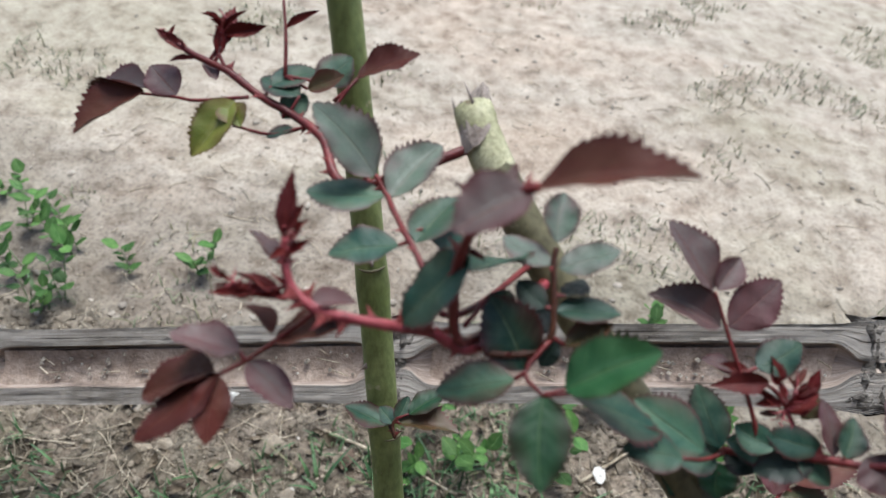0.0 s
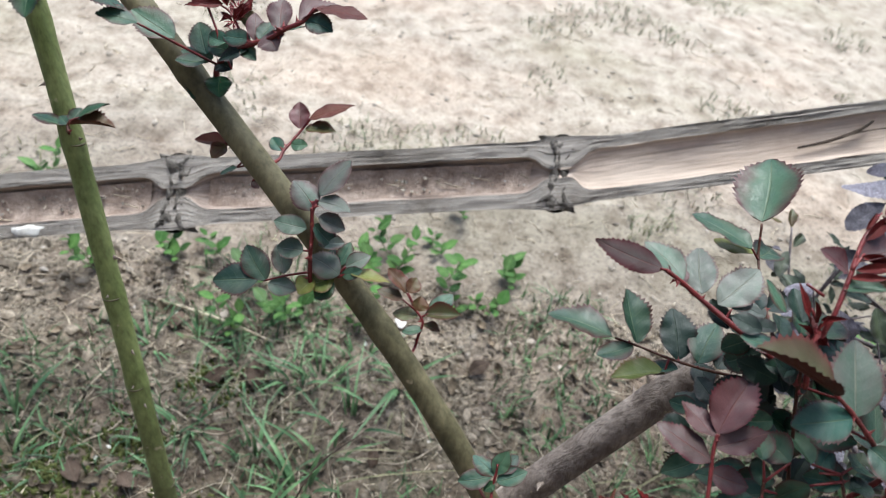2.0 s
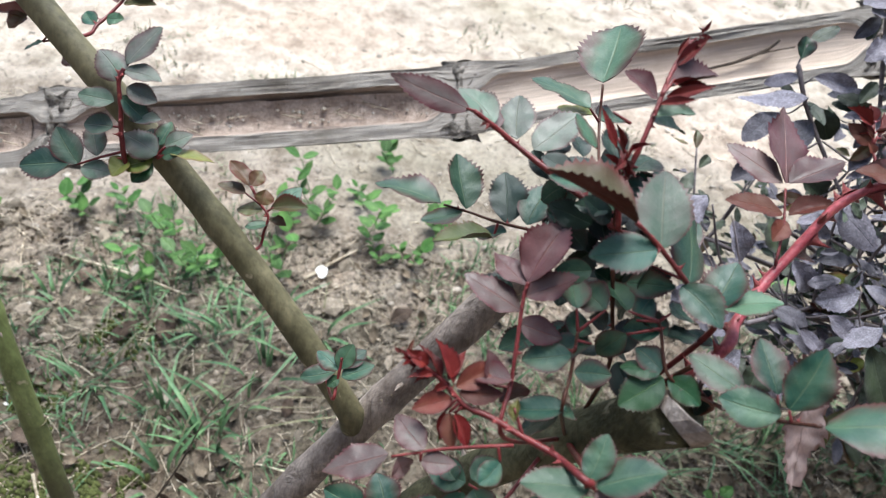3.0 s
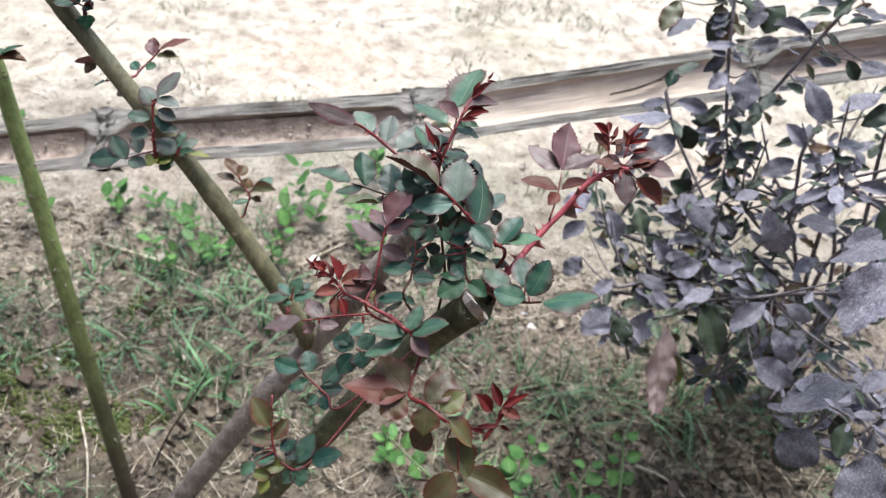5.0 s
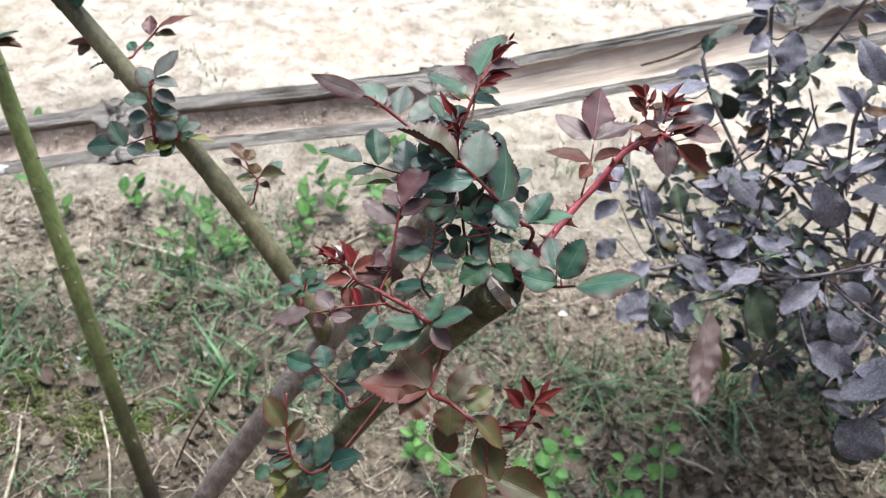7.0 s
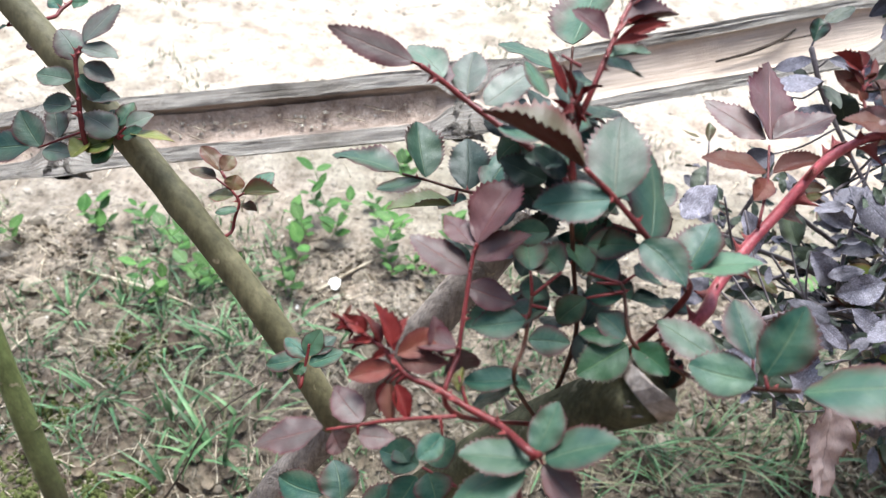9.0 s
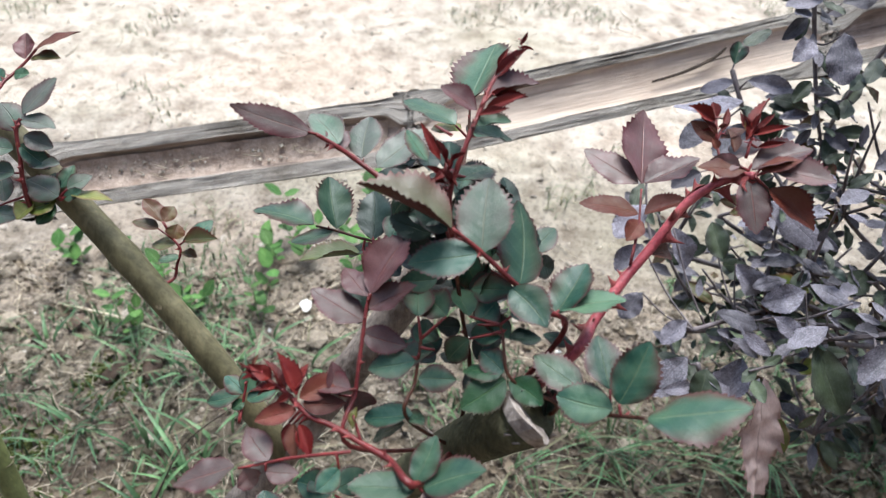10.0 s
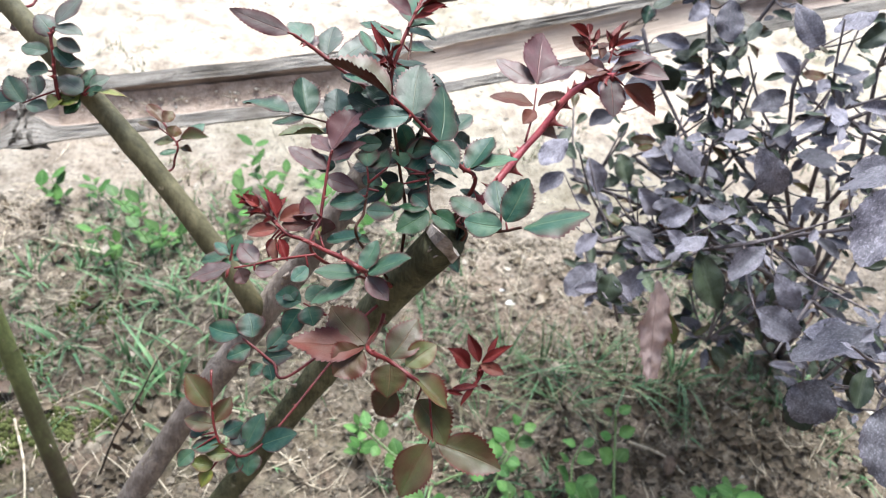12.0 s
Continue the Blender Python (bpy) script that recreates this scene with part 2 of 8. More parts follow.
    if dust:
        dn = noise_tex(t, 4.0, 7, 0.75, shift)
        sp = noise_tex(t, 34.0, 5, 0.7, shift)
        # every leaf has gathered its own amount of dust, a film with pale grains on it
        own = maths(t, "ADD", maths(t, "MULTIPLY", rnd3, 0.8), 0.25)
        cover = maths(t, "MULTIPLY", ramp(t, dn, [(0.32, (0.35, 0.35, 0.35)), (0.62, (0.95, 0.95, 0.95))]), maths(t, "MULTIPLY", own, dust))
        grain = ramp(t, noise_tex(t, 16.0, 6, 0.75, shift), [(0.34, (0.6, 0.6, 0.6)), (0.5, (0.95, 0.95, 0.95)), (0.66, (1.3, 1.3, 1.3))])
        col = mix(t, cover, col, mix(t, 1.0, grain, dust_col, "MULTIPLY"))
        col = mix(t, maths(t, "MULTIPLY", ramp(t, sp, [(0.53, (0, 0, 0)), (0.63, (1, 1, 1))]), maths(t, "MULTIPLY", own, 0.8 * dust)), col, tuple(min(1.75 * v, 0.75) for v in dust_col))
    t.links.new(col, b.inputs["Base Color"])
    t.links.new(ramp(t, film, [(0.35, (rough - 0.08,) * 3), (0.65, (rough + 0.16,) * 3)]), b.inputs["Roughness"])
    b.inputs["Specular IOR Level"].default_value = spec
    h = maths(t, "ADD", maths(t, "MULTIPLY", quilt, 0.13), maths(t, "ADD", maths(t, "MULTIPLY", midrib, -1.2), maths(t, "MULTIPLY", fine, 0.9 + 1.5 * dust)))
    bump(t, b, h, 0.8, 0.00026)
    tr = node(t, "BsdfTranslucent", {0: col})
    ms = node(t, "MixShader", {0: through_, 1: b.outputs[0], 2: tr.outputs[0]})
    t.links.new(ms.outputs[0], t.nodes["Material Output"].inputs[0])
    return m


# finish of the added wall, dark so that it bounces little light
def plaster_material():
    m, t, b = material("plaster")
    c = obj_coord(t)
    n = noise_tex(t, 3, 8, 0.65, c)
    t.links.new(ramp(t, n, [(0.3, (0.13, 0.11, 0.09)), (0.7, (0.22, 0.19, 0.16))]), b.inputs["Base Color"])
    b.inputs["Roughness"].default_value = 0.9
    bump(t, b, noise_tex(t, 60, 6, 0.6, c), 0.4, 0.004)
    return m


SOIL = soil_material()
CLOD = speckled("soil_clod", (0.104, 0.084, 0.064), (0.275, 0.232, 0.183), 70, 0.95, 0.15, 0.7, 0.002, 0.45, nearside=0.45)
CRUMB = speckled("pale_soil_crumb", (0.238, 0.203, 0.168), (0.476, 0.42, 0.357), 70, 0.95, 0.15, 0.5, 0.002, 0.3)
PEBBLE = speckled("pebble", (0.28, 0.252, 0.224), (0.532, 0.49, 0.434), 80, 0.8, 0.3, 0.3, 0.001, 0.3)
SILT = speckled("trough_silt", (0.25, 0.185, 0.148), (0.50, 0.40, 0.335), 55, 0.95, 0.15, 0.8, 0.003, 0.1)
STRAW = speckled("straw", (0.21, 0.165, 0.112), (0.62, 0.54, 0.42), 90, 0.8, 0.3, 0.3, 0.001, 0.4)
LITTER = speckled("leaf_litter", (0.074, 0.058, 0.041), (0.23, 0.182, 0.132), 70, 0.85, 0.25, 0.4, 0.001, 0.4, nearside=0.35)
MOSS = speckled("moss", (0.052, 0.061, 0.021), (0.124, 0.137, 0.049), 200, 0.95, 0.1, 0.6, 0.002, 0.3)
CHIP = speckled("white_chip", (0.56, 0.526, 0.482), (0.86, 0.84, 0.795), 120, 0.7, 0.3, 0.3, 0.001, 0.05)
GRASS = speckled("grass_blade", (0.040, 0.098, 0.042), (0.150, 0.250, 0.110), 30, 0.5, 0.4, 0.2, 0.001, 0.45)
PALE_GRASS = speckled("pale_grass", (0.15, 0.17, 0.10), (0.31, 0.33, 0.215), 40, 0.7, 0.3, 0.2, 0.001, 0.3)
DRY_GRASS = speckled("dry_grass", (0.120, 0.122, 0.066), (0.300, 0.272, 0.168), 60, 0.75, 0.3, 0.2, 0.001, 0.4)
BAMBOO_OUT = wood_material("weathered_bamboo", (0.30, 0.262, 0.23), (0.47, 0.42, 0.375), (0.64, 0.585, 0.53), 6.0, 800.0, 0.003, (0.185, 0.156, 0.128), 0.9)
# the shade under the pole's lower lip, painted as darker bamboo
BAMBOO_SHADED = wood_material("shaded_bamboo_underside", (0.09, 0.078, 0.066), (0.20, 0.176, 0.152), (0.33, 0.295, 0.258), 6.0, 300.0, 0.003, (0.04, 0.034, 0.028), 0.9)
BAMBOO_IN = wood_material("split_bamboo_inside", (0.22, 0.164, 0.135), (0.40, 0.315, 0.268), (0.56, 0.47, 0.412), 9.0, 110.0, 0.003, (0.071, 0.048, 0.037), 0.4)
BAMBOO_PALE = wood_material("pale_split_bamboo", (0.47, 0.37, 0.30), (0.61, 0.495, 0.41), (0.72, 0.60, 0.505), 5.0, 90.0, 0.0015, (0.40, 0.305, 0.245), 0.2)
BAMBOO_NODE = wood_material("bamboo_node", (0.065, 0.056, 0.049), (0.19, 0.168, 0.147), (0.40, 0.36, 0.32), 70.0, 90.0, 0.006, (0.068, 0.054, 0.043), 0.8)
PLASTER = plaster_material()
CANE_GREEN = bark_material("green_cane", (0.140, 0.178, 0.052), (0.250, 0.292, 0.108), 22, 0.45, 0.4, foot=(0.036, 0.025, 0.018))
CANE_BROWN = bark_material("olive_cane", (0.069, 0.062, 0.03), (0.182, 0.159, 0.09), 22, 0.55, 0.35)
CANE_GREY = bark_material("old_cane", (0.155, 0.122, 0.105), (0.36, 0.302, 0.265), 30, 0.8, 0.2, dist=0.004, peel=(0.080, 0.060, 0.050))
CANE_STUB = bark_material("mossy_brown_cane", (0.046, 0.046, 0.023), (0.165, 0.154, 0.088), 34, 0.75, 0.22, spots=(0.30, 0.27, 0.19), dist=0.004, peel=(0.026, 0.026, 0.014))
DARK_TWIG = bark_material("dark_twig", (0.023, 0.016, 0.012), (0.079, 0.058, 0.044), 60, 0.8, 0.2, spots=(0.13, 0.101, 0.079))
DRY_TIP = bark_material("dead_dry_tip", (0.27, 0.263, 0.142), (0.567, 0.54, 0.365), 60, 0.8, 0.2, spots=(0.162, 0.121, 0.081))
CUT_WOOD = speckled("cut_wood", (0.15, 0.115, 0.098), (0.47, 0.40, 0.355), 110, 0.85, 0.2, 0.6, 0.002, 0.15)
STEM = {
    "red": bark_material("red_stem", (0.082, 0.009, 0.011), (0.20, 0.030, 0.029), 60, 0.38, 0.4, spots=(0.234, 0.065, 0.039)),
    "magenta": bark_material("crimson_stem", (0.18, 0.018, 0.031), (0.42, 0.092, 0.105), 60, 0.38, 0.42, spots=(0.364, 0.091, 0.078)),
    "dark": bark_material("brown_stem", (0.044, 0.016, 0.011), (0.094, 0.037, 0.022), 60, 0.42, 0.25, spots=(0.25, 0.175, 0.075)),
}
THORN = bark_material("thorn", (0.156, 0.016, 0.021), (0.286, 0.058, 0.052), 120, 0.45, 0.4)
OLD_THORN = bark_material("old_thorn", (0.216, 0.149, 0.121), (0.459, 0.392, 0.338), 120, 0.6, 0.3)
LEAF = {
    "g": leaf_material("green_leaf", (0.011, 0.056, 0.037), (0.064, 0.126, 0.070), (0.12, 0.16, 0.09), (0.065, 0.012, 0.013), 0.42, 0.48),
    # pale sage, with the sky's lavender sheen painted into the colour
    "a": leaf_material("pale_sage_sheen_leaf", (0.085, 0.135, 0.092), (0.165, 0.170, 0.148), (0.20, 0.20, 0.15), (0.10, 0.045, 0.042), 0.42, 0.48),
    "h": leaf_material("fresh_green_leaf", (0.008, 0.060, 0.022), (0.030, 0.105, 0.032), (0.09, 0.16, 0.06), (0.040, 0.024, 0.012), 0.42, 0.48),
    # near-black: paints shade in the rose head's gaps; also on other dark leaves
    "d": leaf_material("deep_green_shaded_leaf", (0.003, 0.015, 0.010), (0.010, 0.030, 0.018), (0.03, 0.05, 0.03), (0.022, 0.010, 0.010), 0.42, 0.48),
    "p": leaf_material("bronze_leaf", (0.115, 0.048, 0.050), (0.122, 0.096, 0.088), (0.17, 0.06, 0.05), (0.080, 0.011, 0.016), 0.42, 0.48),
    "o": leaf_material("olive_bronze_leaf", (0.086, 0.040, 0.017), (0.078, 0.092, 0.030), (0.13, 0.08, 0.036), (0.100, 0.016, 0.011), 0.42, 0.48),
    "b": leaf_material("russet_leaf", (0.110, 0.021, 0.014), (0.115, 0.042, 0.023), (0.16, 0.05, 0.034), (0.07, 0.011, 0.01), 0.5, 0.32),
    "r": leaf_material("young_red_leaf", (0.115, 0.009, 0.010), (0.195, 0.026, 0.020), (0.24, 0.046, 0.039), (0.080, 0.007, 0.009), 0.4, 0.36, 0.22),
    "y": leaf_material("yellow_green_leaf", (0.102, 0.138, 0.019), (0.18, 0.18, 0.03), (0.24, 0.24, 0.09), (0.12, 0.06, 0.022)),
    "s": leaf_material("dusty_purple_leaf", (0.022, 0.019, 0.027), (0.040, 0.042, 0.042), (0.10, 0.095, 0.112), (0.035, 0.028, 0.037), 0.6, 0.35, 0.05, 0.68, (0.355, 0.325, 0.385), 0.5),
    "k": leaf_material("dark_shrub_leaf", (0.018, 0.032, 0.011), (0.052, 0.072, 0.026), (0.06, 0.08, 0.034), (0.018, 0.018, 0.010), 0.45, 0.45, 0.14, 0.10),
    "x": leaf_material("dead_brown_leaf", (0.058, 0.039, 0.029), (0.111, 0.075, 0.055), (0.156, 0.111, 0.078), (0.046, 0.029, 0.021), 0.8, 0.2, 0.08, 0.2, (0.208, 0.169, 0.137)),
    "e": leaf_material("withered_leaf", (0.62, 0.44, 0.415), (0.86, 0.69, 0.65), (0.36, 0.24, 0.22), (0.34, 0.21, 0.19), 0.85, 0.15, 0.35, 0.3, (0.58, 0.47, 0.46)),
    "u": leaf_material("pale_leaf_underside", (0.034, 0.052, 0.033), (0.052, 0.068, 0.042), (0.085, 0.09, 0.06), (0.06, 0.03, 0.025), 0.6, 0.3),
    "w": leaf_material("weed_leaf", (0.062, 0.162, 0.034), (0.156, 0.294, 0.078), (0.24, 0.396, 0.156), (0.072, 0.156, 0.036), 0.5, 0.4, 0.3),
}
TWIG = bark_material("shrub_twig", (0.085, 0.066, 0.070), (0.21, 0.18, 0.19), 50, 0.7, 0.3)


# ---- building helpers ----
def mesh_of(name, verts, faces, mats, smooth=True, uvs=None, slots=None):
    me = bpy.data.meshes.new(name)
    me.from_pydata([tuple(map(float, v)) for v in verts], [], faces)
    for mt in mats:
        me.materials.append(mt)
    if slots is not None:
        me.polygons.foreach_set("material_index", slots)
    if smooth:
        me.polygons.foreach_set("use_smooth", [True] * len(me.polygons))
    if uvs is not None:
        layer = me.uv_layers.new(name="UVMap")
        for lp in me.loops:
            layer.data[lp.index].uv = uvs[lp.vertex_index]
    me.update()
    return me


def part(name, me, parent, label="", m=None):
    """One mesh object under a thing or a part; m is its pose in the world."""
    ob = new(name, me)
    ob.parent = parent
    if m is not None:
        ob.matrix_basis = m
    if label:
        ob["label"] = label
    return ob


def thing(name, label, category, group="", kind="", at=(0, 0, 0), me=None):
    ob = new(name, me)
    ob.location = at
    return tagged(ob, label, category, group, kind)


def spline(pts, per=6):
    """A smooth line through the points."""
    p = [Vector(q) for q in pts]
    if len(p) == 2:
        return [p[0].lerp(p[1], i / per) for i in range(per + 1)]
    p = [p[0] * 2 - p[1], *p, p[-1] * 2 - p[-2]]
    out = []
    for i in range(1, len(p) - 2):
        a, b, c, d = p[i - 1 : i + 3]
        for k in range(per):
            s = k / per
            out.append(0.5 * (2 * b + (c - a) * s + (2 * a - 5 * b + 4 * c - d) * s * s + (3 * b - a - 3 * c + d) * s ** 3))
    out.append(p[-2])
    return out


def bezier(pts, n=40):
    m = len(pts) - 1
    out = []
    for i in range(n + 1):
        s = i / n
        v = Vector((0, 0, 0))
        for j, q in enumerate(pts):
            v += Vector(q) * math.comb(m, j) * s ** j * (1 - s) ** (m - j)
        out.append(v)
    return out


def tube_data(line, radius, seg=8, rough=0.0, seed=0, base=0):
    """Verts and faces of a capped tube; radius is a function of 0..1."""
    rng = random.Random(seed)
    verts, faces = [], []
    side = None
    for i, p in enumerate(line):
        d = (line[min(i + 1, len(line) - 1)] - line[max(i - 1, 0)]).normalized()
        if side is None:
            side = d.orthogonal().normalized()
        side = (side - d * side.dot(d)).normalized()
        up = d.cross(side)
        r = radius(i / (len(line) - 1))
        for k in range(seg):
            a = 2 * math.pi * k / seg
            verts.append(p + (side * math.cos(a) + up * math.sin(a)) * r * (1 + rng.uniform(-rough, rough)))
    n = len(line)
    for i in range(n - 1):
        for k in range(seg):
            a, b = i * seg + k, i * seg + (k + 1) % seg
            faces.append((base + a, base + b, base + b + seg, base + a + seg))
    faces.append(tuple(base + k for k in reversed(range(seg))))
    faces.append(tuple(base + (n - 1) * seg + k for k in range(seg)))
    return verts, faces


def tube(name, line, radius, mat, seg=8, rough=0.0, seed=0):
    v, f = tube_data(line, radius, seg, rough, seed)
    return mesh_of(name, v, f, [mat])


LEAF_MESH = {}
UNDER = {"g": "u", "a": "u", "h": "u", "d": "u", "p": "b", "o": "b", "b": "b", "r": "r", "y": "y", "s": "k", "k": "k", "x": "x", "e": "e", "w": "w"}


# peak of the width, fullness of base and tip, teeth a side and their depth, fold, wave, droop
LEAF_FORM = {
    "round": (0.47, 0.62, 0.78, 14, 0.078, 0.20, 0.030, 0.22),
    "ovate": (0.45, 0.66, 0.88, 15, 0.072, 0.24, 0.035, 0.25),
    "lance": (0.38, 0.80, 1.10, 10, 0.095, 0.55, 0.050, 0.30),
    "shrub": (0.53, 0.80, 0.68, 12, 0.034, 0.22, 0.065, 0.45),
    "weed": (0.42, 0.55, 0.85, 6, 0.012, 0.10, 0.020, 0.20),
    "wither": (0.50, 0.34, 0.38, 12, 0.090, 0.30, 0.200, 0.12),
}


def leaf_mesh(shape, var, mat_key):
    """A leaf of length and width 1, from its base at the origin along y, facing z: finely toothed, folded at the midrib, cupped, waved and drooping."""
    key = (shape, var, mat_key)
    if key in LEAF_MESH:
        return LEAF_MESH[key]
    rng = random.Random(len(shape) * 7 + var * 131 + ord(shape[0]) * 17)
    peak, low, high, teeth, depth, fold, wave, droop = LEAF_FORM[shape]
    peak += rng.uniform(-0.05, 0.04)
    fold *= rng.uniform(0.2, 1.3)
    cup = rng.uniform(-0.30, 0.22)
    droop = rng.uniform(-0.10, 1.0) * droop
    bend = rng.uniform(-0.06, 0.06)
    twist = rng.uniform(-0.7, 0.7) * (1.0 if shape in ("shrub", "lance") else 0.55)
    wave *= rng.uniform(0.5, 1.5)
    ph, ph2 = rng.uniform(0, 6), rng.uniform(0, 6)
    lobe = [rng.uniform(0.93, 1.06) for _ in range(2)]
    rows = 2 * teeth
    jag = [[rng.uniform(0.45, 1.35) for _ in range(rows + 1)] for _ in range(2)]
    verts, uvs, faces = [], [], []
    cols = (-1.0, -0.86, -0.58, -0.28, 0.0, 0.28, 0.58, 0.86, 1.0)
    for i in range(rows + 1):
        v = i / rows
        s = v / peak * 0.5 if v < peak else 0.5 + (v - peak) / (1 - peak) * 0.5
        half = 0.5 * max(math.sin(math.pi * s), 0.0) ** (low if v < peak else high)
        for c in cols:
            right = int(c > 0)
            x, y = c * half * lobe[right], v
            if abs(c) == 1.0 and 0 < i < rows:
                grow = depth * jag[right][i] * min(half * 3.0, 1)
                if i % 2:
                    x += math.copysign(grow * 0.6, c)
                    y += 0.25 / rows + grow * 0.35
                else:
                    x -= math.copysign(grow * 0.25, c)
            z = abs(x) * 2 * fold + cup * (2 * x) ** 2 * 0.5 - droop * v * v
            z += wave * abs(c) ** 1.5 * (math.sin(v * 8 + right * 2.1 + ph) + 0.5 * math.sin(v * 19 + right * 4 + ph2)) * min(half * 3, 1)
            if shape == "wither":
                z += 0.22 * noise.noise((x * 5, v * 11, var)) + 0.09 * noise.noise((x * 13, v * 26, var))
            a = twist * (v - 0.3)
            verts.append((x * math.cos(a) - z * math.sin(a) + bend * math.sin(v * 3.0), y, x * math.sin(a) + z * math.cos(a)))
            uvs.append((0.5 + 0.5 * c, v))
    n, top = len(cols), len(verts)
    # the underside is a sheet of its own
    verts += [(x, y, z - 0.010 * (0.0 if k % n in (0, n - 1) else 1.0) - 0.001) for k, (x, y, z) in enumerate(verts)]
    uvs += uvs[:]
    slots = []
    for i in range(rows):
        for k in range(n - 1):
            q = i * n + k
            faces.append((q, q + 1, q + n + 1, q + n))
            faces.append((top + q + n, top + q + n + 1, top + q + 1, top + q))
            slots += [0, 1]
    me = mesh_of("leaf_" + shape, verts, faces, [LEAF[mat_key], LEAF[UNDER[mat_key]]], True, uvs, slots)
    LEAF_MESH[key] = me
    return me


def leaf_pose(base, tip, normal, width):
    """The pose that lays a unit leaf from base to tip."""
    b, y = Vector(base), Vector(tip) - Vector(base)
    ln = y.length
    y.normalize()
    z = Vector(normal)
    z = (z - y * z.dot(y)).normalized()
    x = y.cross(z)
    rot = Matrix((x, y, z)).transposed().to_4x4()
    return Matrix.Translation(b) @ rot @ Matrix.Diagonal((width, ln, width * 1.05, 1))


def thorn_mesh(mat):
    """A flattened hooked thorn of height 1, wide at its foot."""
    verts, faces = [], []
    for i, (h, r, off) in enumerate(((0, 0.40, 0.0), (0.18, 0.22, -0.01), (0.5, 0.10, -0.06), (1.0, 0.006, -0.24))):
        for k in range(6):
            a = math.pi * k / 3
            verts.append((0.55 * r * math.cos(a), r * 1.25 * math.sin(a) + off, h))
    for i in range(3):
        for k in range(6):
            a, b = i * 6 + k, i * 6 + (k + 1) % 6
            faces.append((a, b, b + 6, a + 6))
    faces.append(tuple(18 + k for k in range(6)))
    return mesh_of("thorn", verts, faces, [mat])


def along_pose(p, d, out, size):
    """The pose of a thorn at p on a stem that runs along d, pointing out."""
    z = Vector(out)
    d = Vector(d).normalized()
    z = (z - d * z.dot(d)).normalized()
    x = d.cross(z)
    return Matrix.Translation(p) @ Matrix((x, d, z)).transposed().to_4x4() @ Matrix.Diagonal((size, size, size, 1))


# ---- ground ----
def ground_height(x, y):
    h = 0.016 * noise.noise((x * 1.7, y * 1.7, 0.3)) + 0.011 * noise.noise((x * 6, y * 6, 1.7)) + 0.006 * noise.noise((x * 19, y * 19, 4.0))
    near = max(0.0, 1 - abs(y - 0.3) / 1.2)
    h += near * (0.010 * noise.noise((x * 38, y * 38, 8.0)) + 0.006 * noise.noise((x * 95, y * 95, 2.0)))
    return h - 0.004


def build_ground():
    def axis(lo, hi, step):
        inner = list(np.arange(lo, hi, step))
        g = step
        a, b = lo, hi
        left, right = [], []
        while b < 260:
            g *= 1.22
            a, b = a - g, b + g
            left.append(a)
            right.append(b)
        return left[::-1] + inner + right

    xs, ys = axis(-0.75, 1.55, 0.0085), axis(-0.1, 1.9, 0.0085)
    verts = [(x, y, ground_height(x, y) * min(1.0, 30 / (abs(x) + abs(y) + 1))) for y in ys for x in xs]
    w = len(xs)
    faces = [(j * w + i, j * w + i + 1, (j + 1) * w + i + 1, (j + 1) * w + i) for j in range(len(ys) - 1) for i in range(w - 1)]
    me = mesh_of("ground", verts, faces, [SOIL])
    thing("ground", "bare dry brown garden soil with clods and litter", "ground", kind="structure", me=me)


build_ground()

# an unseen plain wall, added behind the camera to block sky light
def build_wall():
    bm = bmesh.new()
    bmesh.ops.create_cube(bm, size=1.0, matrix=Matrix.Translation((0.4, -1.62, 1.42)) @ Matrix.Diagonal((8.0, 0.24, 3.24, 1)))
    bmesh.ops.bevel(bm, geom=bm.edges[:], offset=0.01, segments=2)
    me = bpy.data.meshes.new("wall")
    bm.to_mesh(me)
    bm.free()
    me.materials.append(PLASTER)
    thing("wall_south", "plain dark brown wall, added out of view to block light", "wall", kind="structure", me=me)


build_wall()


# ---- split bamboo ----
RAIL = [(-1.42, 0.265, 0.035), (-0.36, 0.400, 0.235), (0.036, 0.452, 0.312), (0.466, 0.512, 0.376), (1.08, 0.62, 0.515), (1.56, 0.705, 0.62)]
RAIL_NODES = (-1.20, -0.80, -0.395, 0.036, 0.466, 0.93, 1.36)


def rail_point(x):
    for a, b in zip(RAIL, RAIL[1:]):
        if x <= b[0]:
            return Vector(a).lerp(Vector(b), (x - a[0]) / (b[0] - a[0]))
    return Vector(RAIL[-1])


CHORD = Vector((0, 0.73, 0.685)).normalized()
OPEN = Vector((0, -0.685, 0.73)).normalized()


